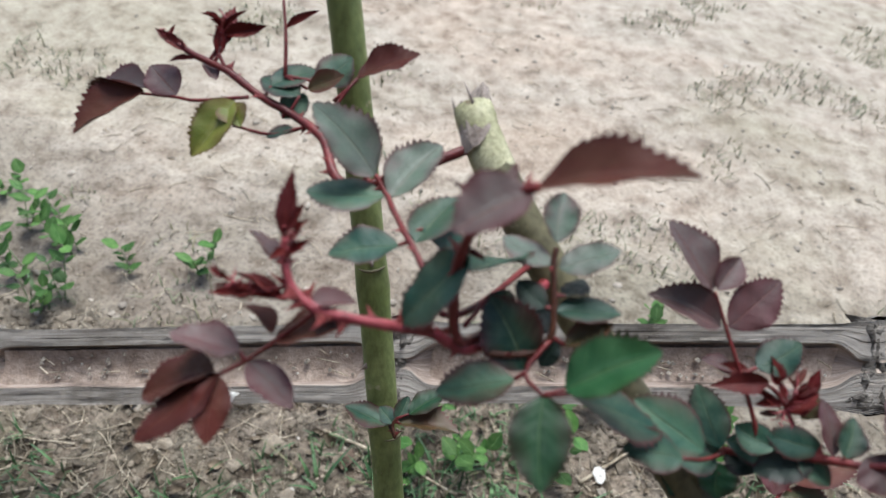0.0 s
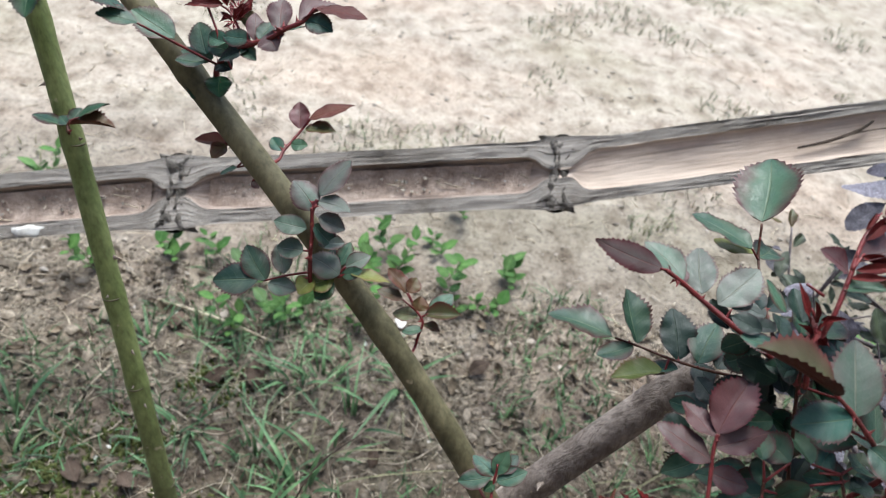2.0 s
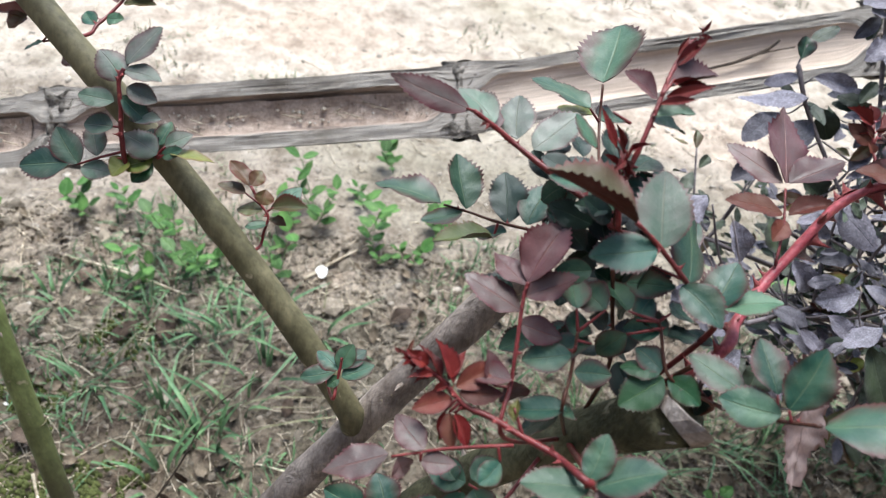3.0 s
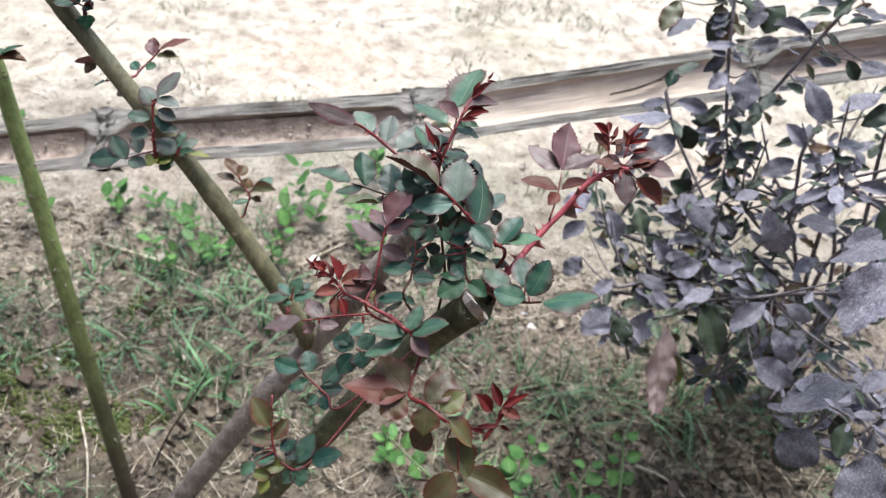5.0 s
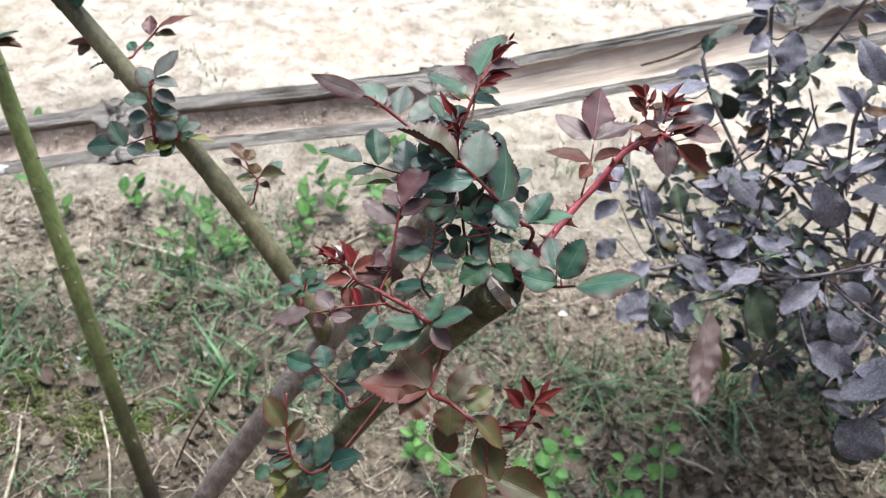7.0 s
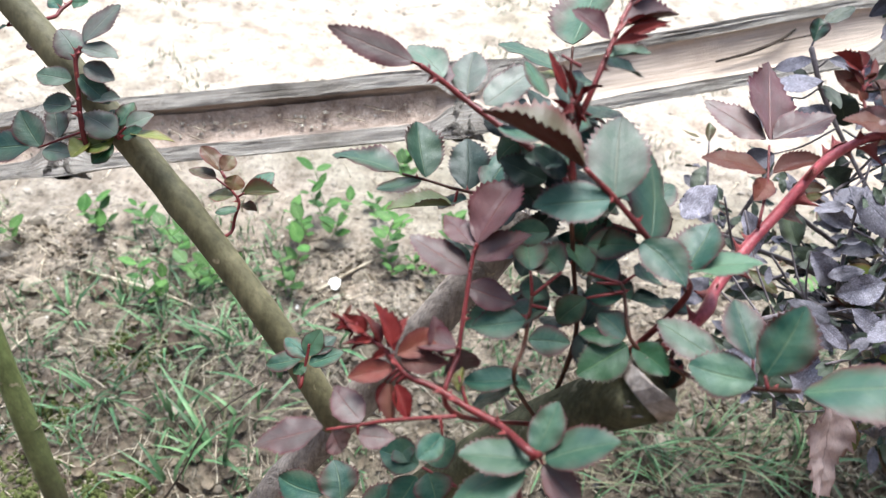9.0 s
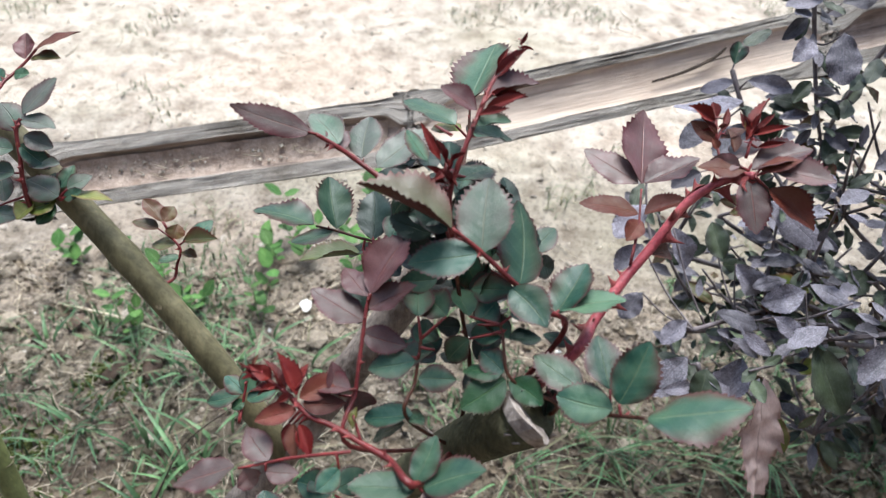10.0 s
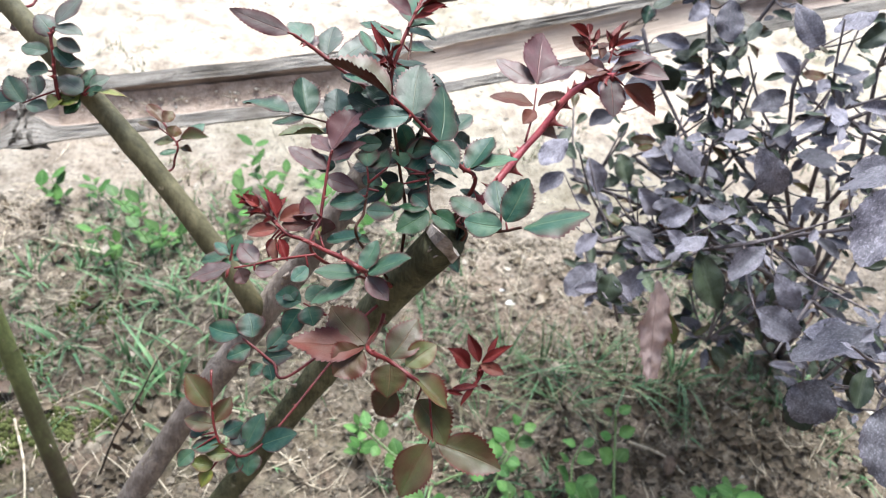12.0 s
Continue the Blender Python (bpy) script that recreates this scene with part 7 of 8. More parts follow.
twig([(0.941, 0.472, 0.651), (0.912, 0.450, 0.602), (0.886, 0.434, 0.546), (0.865, 0.418, 0.503), (0.853, 0.394, 0.466), (0.845, 0.356, 0.430), (0.847, 0.309, 0.385)])
twig([(0.823, 0.513, 0.620), (0.829, 0.469, 0.564), (0.840, 0.416, 0.501), (0.853, 0.394, 0.466)])
twig([(0.769, 0.454, 0.508), (0.784, 0.423, 0.479), (0.816, 0.383, 0.441), (0.844, 0.344, 0.412)])
twig([(0.950, 0.160, 0.508), (0.921, 0.188, 0.465), (0.888, 0.209, 0.430), (0.826, 0.232, 0.381)])
twig([(0.989, 0.312, 0.529), (0.948, 0.317, 0.491), (0.915, 0.314, 0.460), (0.892, 0.305, 0.397)])
twig([(0.915, 0.364, 0.549), (0.904, 0.347, 0.519), (0.913, 0.334, 0.479), (0.915, 0.303, 0.423), (0.903, 0.280, 0.373)])
twig([(0.965, 0.090, 0.442), (0.962, 0.084, 0.409), (0.944, 0.073, 0.384)])
twig([(0.728, 0.247, 0.367), (0.765, 0.262, 0.367), (0.810, 0.278, 0.369)])
twig([(0.729, 0.220, 0.355), (0.743, 0.207, 0.329), (0.761, 0.206, 0.287)])
shrub_leaf("s", (0.782, 0.484, 0.592), (0.747, 0.461, 0.583), (-0.087, -0.126, 0.988), 0.020)
shrub_leaf("o", (0.762, 0.508, 0.600), (0.744, 0.473, 0.575), (-0.050, -0.393, 0.918), 0.026)
shrub_leaf("k", (0.819, 0.507, 0.600), (0.806, 0.483, 0.567), (-0.189, -0.547, 0.815), 0.026)
shrub_leaf("o", (0.834, 0.515, 0.594), (0.822, 0.485, 0.562), (-0.194, -0.475, 0.859), 0.024)
shrub_leaf("s", (0.831, 0.467, 0.576), (0.793, 0.453, 0.576), (0.040, -0.130, 0.991), 0.019)
shrub_leaf("s", (0.849, 0.466, 0.575), (0.884, 0.472, 0.584), (0.009, -0.633, 0.774), 0.020)
shrub_leaf("s", (0.846, 0.436, 0.561), (0.847, 0.402, 0.529), (-0.297, -0.471, 0.831), 0.029)
shrub_leaf("s", (0.823, 0.440, 0.551), (0.804, 0.419, 0.542), (0.076, -0.331, 0.941), 0.019)
shrub_leaf("s", (0.896, 0.446, 0.613), (0.856, 0.453, 0.610), (-0.106, -0.456, 0.884), 0.019)
shrub_leaf("k", (0.881, 0.456, 0.622), (0.913, 0.456, 0.635), (-0.264, 0.015, 0.964), 0.016)
shrub_leaf("s", (0.856, 0.518, 0.611), (0.853, 0.489, 0.587), (-0.261, -0.412, 0.873), 0.026)
shrub_leaf("k", (0.884, 0.506, 0.613), (0.867, 0.484, 0.592), (-0.124, -0.449, 0.885), 0.029)
shrub_leaf("s", (0.972, 0.445, 0.640), (0.930, 0.447, 0.643), (0.039, -0.260, 0.965), 0.019)
shrub_leaf("k", (0.927, 0.438, 0.632), (0.967, 0.449, 0.640), (-0.157, 0.076, 0.985), 0.020)
shrub_leaf("k", (0.937, 0.418, 0.600), (0.954, 0.408, 0.583), (-0.263, -0.773, 0.577), 0.015)
shrub_leaf("s", (0.977, 0.394, 0.605), (0.947, 0.408, 0.603), (-0.325, -0.655, 0.682), 0.016)
shrub_leaf("s", (0.894, 0.397, 0.580), (0.921, 0.359, 0.552), (-0.384, -0.558, 0.735), 0.025)
shrub_leaf("s", (0.961, 0.367, 0.594), (0.919, 0.353, 0.575), (-0.247, -0.134, 0.960), 0.022)
shrub_leaf("k", (0.970, 0.350, 0.591), (0.941, 0.336, 0.571), (-0.144, -0.474, 0.868), 0.021)
shrub_leaf("s", (0.882, 0.369, 0.539), (0.905, 0.349, 0.528), (-0.336, -0.597, 0.729), 0.017)
shrub_leaf("s", (0.780, 0.438, 0.507), (0.816, 0.424, 0.510), (-0.279, -0.618, 0.735), 0.018)
shrub_leaf("s", (0.777, 0.424, 0.493), (0.715, 0.427, 0.479), (-0.150, -0.048, 0.988), 0.029)
shrub_leaf("s", (0.752, 0.411, 0.481), (0.720, 0.388, 0.465), (0.054, -0.454, 0.889), 0.022)
shrub_leaf("s", (0.784, 0.408, 0.478), (0.750, 0.381, 0.458), (0.002, -0.430, 0.903), 0.030)
shrub_leaf("s", (0.773, 0.447, 0.501), (0.743, 0.448, 0.489), (-0.249, -0.359, 0.900), 0.015)
shrub_leaf("g", (0.771, 0.458, 0.512), (0.776, 0.477, 0.526), (-0.159, -0.411, 0.898), 0.017)
shrub_leaf("k", (0.776, 0.469, 0.522), (0.805, 0.484, 0.538), (-0.303, -0.073, 0.950), 0.016)
shrub_leaf("k", (0.798, 0.427, 0.482), (0.812, 0.410, 0.458), (-0.211, -0.684, 0.698), 0.026)
shrub_leaf("s", (0.687, 0.342, 0.428), (0.657, 0.311, 0.414), (0.078, -0.356, 0.931), 0.026)
shrub_leaf("s", (0.709, 0.320, 0.422), (0.727, 0.296, 0.393), (-0.146, -0.625, 0.767), 0.021)
shrub_leaf("s", (0.685, 0.315, 0.403), (0.662, 0.294, 0.386), (-0.029, -0.419, 0.907), 0.020)
shrub_leaf("k", (0.744, 0.325, 0.427), (0.752, 0.294, 0.411), (-0.268, -0.361, 0.893), 0.021)
shrub_leaf("s", (0.784, 0.325, 0.455), (0.834, 0.299, 0.426), (0.018, -0.537, 0.843), 0.029)
shrub_leaf("s", (0.871, 0.297, 0.471), (0.911, 0.270, 0.432), (-0.182, -0.719, 0.670), 0.035)
shrub_leaf("s", (0.864, 0.333, 0.491), (0.898, 0.342, 0.510), (-0.145, -0.519, 0.842), 0.023)
shrub_leaf("s", (0.853, 0.333, 0.450), (0.883, 0.347, 0.459), (-0.084, -0.255, 0.963), 0.016)
shrub_leaf("s", (0.892, 0.333, 0.478), (0.918, 0.310, 0.463), (-0.303, -0.589, 0.750), 0.021)
shrub_leaf("s", (0.897, 0.275, 0.479), (0.947, 0.280, 0.476), (0.062, -0.270, 0.961), 0.023)
shrub_leaf("s", (0.914, 0.215, 0.504), (0.960, 0.233, 0.514), (0.017, -0.389, 0.921), 0.025)
shrub_leaf("s", (0.824, 0.228, 0.405), (0.788, 0.210, 0.397), (-0.167, 0.064, 0.984), 0.019)
shrub_leaf("s", (0.815, 0.262, 0.410), (0.783, 0.258, 0.394), (-0.182, -0.489, 0.853), 0.024)
shrub_leaf("s", (0.823, 0.234, 0.411), (0.854, 0.232, 0.404), (0.058, -0.587, 0.807), 0.016)
shrub_leaf("s", (0.868, 0.202, 0.422), (0.836, 0.179, 0.394), (-0.223, -0.388, 0.894), 0.023)
shrub_leaf("s", (0.884, 0.194, 0.429), (0.918, 0.190, 0.415), (0.082, -0.659, 0.748), 0.018)
shrub_leaf("s", (0.874, 0.176, 0.412), (0.902, 0.150, 0.390), (-0.225, -0.596, 0.771), 0.023)
shrub_leaf("s", (0.856, 0.150, 0.387), (0.905, 0.137, 0.367), (0.025, -0.608, 0.794), 0.032)
shrub_leaf("s", (0.880, 0.111, 0.405), (0.957, 0.111, 0.394), (0.089, -0.382, 0.920), 0.036)
shrub_leaf("s", (0.966, 0.115, 0.438), (0.932, 0.093, 0.429), (-0.221, 0.082, 0.972), 0.020)
shrub_leaf("s", (0.720, 0.224, 0.358), (0.691, 0.204, 0.328), (-0.212, -0.490, 0.846), 0.029)
shrub_leaf("s", (0.722, 0.253, 0.372), (0.699, 0.237, 0.360), (-0.040, -0.389, 0.920), 0.018)
shrub_leaf("s", (0.748, 0.260, 0.379), (0.786, 0.251, 0.371), (0.022, -0.396, 0.918), 0.018)
shrub_leaf("k", (0.738, 0.217, 0.352), (0.727, 0.189, 0.337), (-0.137, -0.286, 0.948), 0.026)
shrub_leaf("s", (0.768, 0.225, 0.360), (0.755, 0.198, 0.328), (-0.240, -0.489, 0.839), 0.029)
shrub_leaf("k", (0.815, 0.217, 0.395), (0.836, 0.172, 0.359), (-0.265, -0.505, 0.821), 0.031)
shrub_leaf("k", (0.929, 0.093, 0.389), (0.940, 0.070, 0.356), (-0.353, -0.645, 0.677), 0.020)
shrub_leaf("d", (0.890, 0.093, 0.347), (0.911, 0.058, 0.322), (-0.278, -0.512, 0.813), 0.032)
shrub_leaf("s", (0.789, 0.245, 0.393), (0.818, 0.233, 0.380), (-0.055, -0.616, 0.786), 0.017)
shrub_leaf("y", (0.830, 0.275, 0.395), (0.794, 0.282, 0.404), (0.002, -0.607, 0.795), 0.020)
shrub_leaf("y", (0.801, 0.198, 0.321), (0.814, 0.173, 0.294), (0.089, -0.518, 0.851), 0.018)
shrub_leaf("y", (0.822, 0.223, 0.345), (0.836, 0.227, 0.359), (-0.337, -0.482, 0.809), 0.014)
shrub_leaf("k", (0.871, 0.374, 0.448), (0.834, 0.360, 0.444), (0.133, -0.473, 0.871), 0.018)
shrub_leaf("k", (0.848, 0.340, 0.415), (0.875, 0.326, 0.394), (-0.109, -0.708, 0.698), 0.024)
shrub_leaf("k", (0.788, 0.375, 0.433), (0.822, 0.366, 0.417), (-0.006, -0.696, 0.718), 0.025)
shrub_leaf("s", (0.740, 0.374, 0.445), (0.714, 0.362, 0.432), (-0.043, -0.516, 0.856), 0.021)
shrub_leaf("s", (0.763, 0.291, 0.409), (0.791, 0.280, 0.384), (-0.001, -0.722, 0.692), 0.023)
shrub_leaf("k", (0.892, 0.305, 0.397), (0.870, 0.283, 0.385), (-0.071, -0.269, 0.960), 0.024)
shrub_leaf("s", (0.937, 0.262, 0.439), (0.917, 0.257, 0.422), (-0.293, -0.466, 0.834), 0.017)
shrub_leaf("k", (0.951, 0.330, 0.531), (0.915, 0.319, 0.531), (0.009, -0.066, 0.998), 0.017)
shrub_leaf("s", (0.925, 0.330, 0.544), (0.963, 0.346, 0.545), (0.039, -0.135, 0.990), 0.019)
shrub_leaf("k", (0.988, 0.285, 0.517), (0.978, 0.254, 0.483), (-0.253, -0.471, 0.845), 0.022)
shrub_leaf("s", (0.961, 0.315, 0.503), (0.932, 0.305, 0.490), (-0.098, -0.458, 0.883), 0.017)
shrub_leaf("k", (0.785, 0.296, 0.387), (0.766, 0.313, 0.387), (-0.362, -0.423, 0.831), 0.022)
shrub_leaf("s", (0.684, 0.276, 0.380), (0.667, 0.264, 0.358), (-0.197, -0.549, 0.812), 0.021)
shrub_leaf("s", (0.847, 0.408, 0.507), (0.880, 0.404, 0.494), (0.187, -0.363, 0.913), 0.017)
shrub_leaf("s", (0.847, 0.396, 0.482), (0.866, 0.378, 0.480), (-0.422, -0.481, 0.768), 0.014)
shrub_leaf("s", (0.932, 0.165, 0.540), (0.884, 0.111, 0.493), (-0.256, -0.294, 0.921), 0.046)
shrub_leaf("s", (0.934, 0.192, 0.538), (0.872, 0.165, 0.525), (-0.233, 0.258, 0.938), 0.032)
shrub_leaf("s", (0.948, 0.109, 0.418), (0.863, 0.091, 0.410), (-0.108, 0.211, 0.972), 0.040)
shrub_leaf("s", (0.910, 0.025, 0.435), (0.899, -0.029, 0.393), (-0.394, -0.327, 0.859), 0.046)
shrub_leaf("s", (0.897, 0.075, 0.385), (0.877, 0.051, 0.351), (-0.392, -0.400, 0.829), 0.041)
shrub_leaf("k", (0.919, 0.071, 0.410), (0.907, 0.041, 0.393), (-0.326, -0.207, 0.922), 0.019)


def fill_shrub():
    rng = random.Random(21)
    foot = Vector((1.16, 0.40, -0.02))
    joints = [Vector(p) for p in ((0.847, 0.309, 0.385), (0.892, 0.305, 0.397), (0.903, 0.28, 0.373), (0.826, 0.232, 0.381), (0.962, 0.084, 0.409), (1.05, 0.30, 0.42), (1.0, 0.42, 0.45), (0.86, 0.33, 0.33), (0.93, 0.36, 0.44), (0.80, 0.27, 0.36), (0.97, 0.22, 0.33), (0.95, 0.33, 0.50), (1.02, 0.40, 0.52), (0.90, 0.38, 0.40), (0.99, 0.30, 0.45), (0.775, 0.25, 0.34), (0.785, 0.31, 0.37), (1.01, 0.10, 0.33), (0.90, 0.24, 0.22), (1.0, 0.17, 0.22), (0.97, 0.30, 0.24), (1.08, 0.12, 0.27), (0.72, 0.37, 0.35), (0.75, 0.40, 0.32), (0.76, 0.33, 0.32), (0.79, 0.40, 0.37), (0.735, 0.30, 0.30), (0.80, 0.36, 0.42))]
    for j in joints:
        mid = foot.lerp(j, 0.5) + Vector((rng.uniform(-0.03, 0.03), rng.uniform(-0.02, 0.04), 0.06))
        twig([foot, mid, j], 0.0042, 0.0022, "branch")
    for i in range(100):
        a = rng.choice(joints)
        d = Vector((rng.uniform(-0.5, 0.8), rng.uniform(-0.5, 0.6), rng.uniform(-0.3, 0.9))).normalized()
        ln = rng.uniform(0.06, 0.15)
        b = a + d * ln
        if b.x < 0.70 or (b.x < 0.80 and b.z > 0.43) or (b - Vector((0.5, -0.2, 0.85))).length < 0.55:
            continue
        twig([a, a.lerp(b, 0.5) + Vector((0, 0, -0.01)), b], 0.0019, 0.0010)
    # the two tall leaders are leafy along their length
    for line in TWIGS[:2]:
        for i in range(46):
            p = line[min(int(len(line) * rng.random() ** 1.3), len(line) - 1)]
            d = Vector((rng.uniform(-1, 1), rng.uniform(-1, 0.8), rng.uniform(-0.5, 0.3))).normalized()
            ln = rng.uniform(0.016, 0.034)
            b = p + d * 0.008
            shrub_leaf(rng.choice("sskkko"), b, b + d * ln, (rng.uniform(-0.5, 0.5), rng.uniform(-0.9, 0.1), 1.0), ln * rng.uniform(0.36, 0.5))
    made = 0
    while made < 1150:
        line = rng.choice(TWIGS)
        p = rng.choice(line)
        if p.z < 0.09 or p.x < 0.69 or (p.z > 0.42 and rng.random() < 0.35):
            continue
        d = Vector((rng.uniform(-1, 1), rng.uniform(-1, 1), rng.uniform(-0.45, 0.35))).normalized()
        ln = rng.uniform(0.012, 0.034)
        b = p + d * 0.010
        tip = b + d * ln
        if tip.y < 0.12 and tip.x < 0.86:
            continue
        n = Vector((rng.uniform(-0.5, 0.5), rng.uniform(-0.9, 0.1), 1.0))
        # dust lies on the outer and upper leaves; the inner green is darkened for shade
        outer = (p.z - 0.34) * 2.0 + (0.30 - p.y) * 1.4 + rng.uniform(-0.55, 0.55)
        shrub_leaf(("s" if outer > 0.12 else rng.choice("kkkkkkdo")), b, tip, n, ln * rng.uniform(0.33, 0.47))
        made += 1


fill_shrub()
# a withered leaf hanging under the twigs
shrub_leaf("e", (0.781, 0.205, 0.360), (0.793, 0.147, 0.265), (0.1, -0.85, 0.5), 0.030)


# ---- things on the ground ----
def grounded(x, y, lift=0.0):
    return Vector((x, y, ground_height(x, y) + lift))


def scatter_clods():
    rng = random.Random(8)
    g = (1 + 5 ** 0.5) / 2
    ico = [Vector(v).normalized() for v in ((-1, g, 0), (1, g, 0), (-1, -g, 0), (1, -g, 0), (0, -1, g), (0, 1, g), (0, -1, -g), (0, 1, -g), (g, 0, -1), (g, 0, 1), (-g, 0, -1), (-g, 0, 1))]
    tri = [(0, 11, 5), (0, 5, 1), (0, 1, 7), (0, 7, 10), (0, 10, 11), (1, 5, 9), (5, 11, 4), (11, 10, 2), (10, 7, 6), (7, 1, 8), (3, 9, 4), (3, 4, 2), (3, 2, 6), (3, 6, 8), (3, 8, 9), (4, 9, 5), (2, 4, 11), (6, 2, 10), (8, 6, 7), (9, 8, 1)]

    def heap(count, mat, lo, hi, label, name, region, power=2.2):
        verts, faces = [], []
        for _ in range(count):
            x, y = region(rng)
            s = lo + (hi - lo) * rng.random() ** power
            p = grounded(x, y, s * 0.1)
            sc = Vector((rng.uniform(0.6, 1.6), rng.uniform(0.6, 1.6), rng.uniform(0.5, 0.9))) * s
            turn = Euler((rng.uniform(0, 6), rng.uniform(0, 6), rng.uniform(0, 6))).to_matrix()
            b = len(verts)
            for v in ico:
                q = turn @ (v * rng.uniform(0.75, 1.2))
                verts.append(p + Vector((q.x * sc.x, q.y * sc.y, q.z * sc.z)))
            faces += [(a + b, c + b, d + b) for a, c, d in tri]
        thing(name, label, "soil", kind="stuff", me=mesh_of(name, verts, faces, [mat], False))

    def front(r):
        return r.uniform(-0.6, 1.35), 0.62 - 0.75 * r.random() ** 1.3

    def back(r):
        return r.uniform(-0.9, 1.8), 0.5 + 1.7 * r.random() ** 1.6

    heap(20000, CLOD, 0.0009, 0.0048, "loose crumbling brown soil clods", "soil_clods", front)
    heap(900, CLOD, 0.004, 0.0115, "larger brown soil lumps in the bed", "soil_lumps", front, 2.0)
    heap(420, LITTER, 0.0015, 0.006, "crumbly brown debris heaped round the canes", "debris_heap", lambda r: (r.gauss(0.262, 0.035), r.gauss(0.055, 0.03)), 1.5)
    heap(1800, CRUMB, 0.0015, 0.007, "scattered dry soil crumbs on open ground", "soil_crumbs", back, 3.0)
    heap(200, PEBBLE, 0.0015, 0.006, "small pale grey pebbles in the soil", "pebbles", front, 3.0)


scatter_clods()


def scatter_straw():
    rng = random.Random(9)

    def spread(count, mat, name, label, region, lo, hi, r):
        verts, faces = [], []
        for i in range(count):
            x, y = region(rng)
            a, ln = rng.uniform(0, 6.28), lo + (hi - lo) * rng.random() ** 2
            bend = rng.uniform(-0.5, 0.5)
            line = []
            for k in range(5):
                s = k / 4 - 0.5
                aa = a + bend * s
                px, py = x + math.cos(aa) * ln * s, y + math.sin(aa) * ln * s
                line.append(grounded(px, py, 0.002 + 0.006 * rng.random() * (1 if rng.random() < 0.4 else 0.2)))
            rr = r * rng.uniform(0.5, 1.3)
            tv, tf = tube_data(line, lambda s: rr * (1 - 0.4 * s), 4, 0.1, i, len(verts))
            verts += tv
            faces += tf
        thing(name, label, "straw", kind="stuff", me=mesh_of(name, verts, faces, [mat]))

    front = lambda r: (r.uniform(-0.5, 1.25), 0.64 - 0.7 * r.random())  # noqa: E731
    back = lambda r: (r.uniform(-0.7, 1.5), 0.6 + 1.1 * r.random())  # noqa: E731
    spread(3300, STRAW, "straw_litter", "dry tan straw and stalk bits on soil", front, 0.006, 0.08, 0.0007)
    spread(1000, STRAW, "straw_scraps", "dry straw scraps on the open ground", back, 0.008, 0.06, 0.0009)
    spread(190, STRAW, "dead_stalks", "long pale dead grass stalks", front, 0.06, 0.2, 0.0010)


scatter_straw()


def scatter_litter():
    rng = random.Random(10)
    verts, faces = [], []
    for q in range(2300):
        x, y = rng.uniform(-0.45, 1.3), 0.6 - 0.66 * rng.random()
        if q > 1300:
            # fallen leaves lie thickest round the shrub's foot
            x, y = rng.gauss(0.92, 0.19), rng.gauss(0.24, 0.10)
        ln, wd = 0.006 + 0.016 * rng.random() ** 2, rng.uniform(0.4, 0.8)
        a, curl = rng.uniform(0, 6.28), rng.uniform(0.1, 0.7)
        lift = rng.uniform(0.001, 0.007)
        b = len(verts)
        tx, ty = rng.uniform(-0.5, 0.5), rng.uniform(-0.5, 0.5)
        for i in range(5):
            for k in range(4):
                u, v = (i / 4 - 0.5), (k / 3 - 0.5)
                w = wd * math.sin(math.pi * (0.08 + 0.84 * i / 4))
                px, py = u * ln, v * w * ln
                z = lift + curl * ln * (v * v * 2 + u * u) + tx * px + ty * py
                gx, gy = x + px * math.cos(a) - py * math.sin(a), y + px * math.sin(a) + py * math.cos(a)
                verts.append(grounded(gx, gy, max(z, 0.0005)))
        for i in range(4):
            for k in range(3):
                q = b + i * 4 + k
                faces.append((q, q + 1, q + 5, q + 4))
    thing("leaf_litter", "curled brown fallen leaf scraps on soil", "leaf litter", kind="stuff", me=mesh_of("leaf_litter", verts, faces, [LITTER]))


scatter_litter()


def blade(verts, faces, foot, lean, height, width, segs=5):
    """A tapering grass blade, folded along its middle."""
    b = len(verts)
    side = Vector((-lean.y, lean.x, 0))
    side = side.normalized() if side.length > 1e-6 else Vector((1, 0, 0))
    for i in range(segs + 1):
        s = i / segs
        p = foot + lean * (s * s) * height + Vector((0, 0, height * (s - 0.42 * s * s * min(lean.length, 1.4))))
        w = width * (0.55 + 0.45 * min(s * 4, 1)) * (1 - s ** 2.6) * 0.5 + 0.0002
        verts += [p - side * w, p - Vector((0, 0, w * 0.45)), p + side * w]
    for i in range(segs):
        q = b + 3 * i
        faces += [(q, q + 1, q + 4, q + 3), (q + 1, q + 2, q + 5, q + 4)]


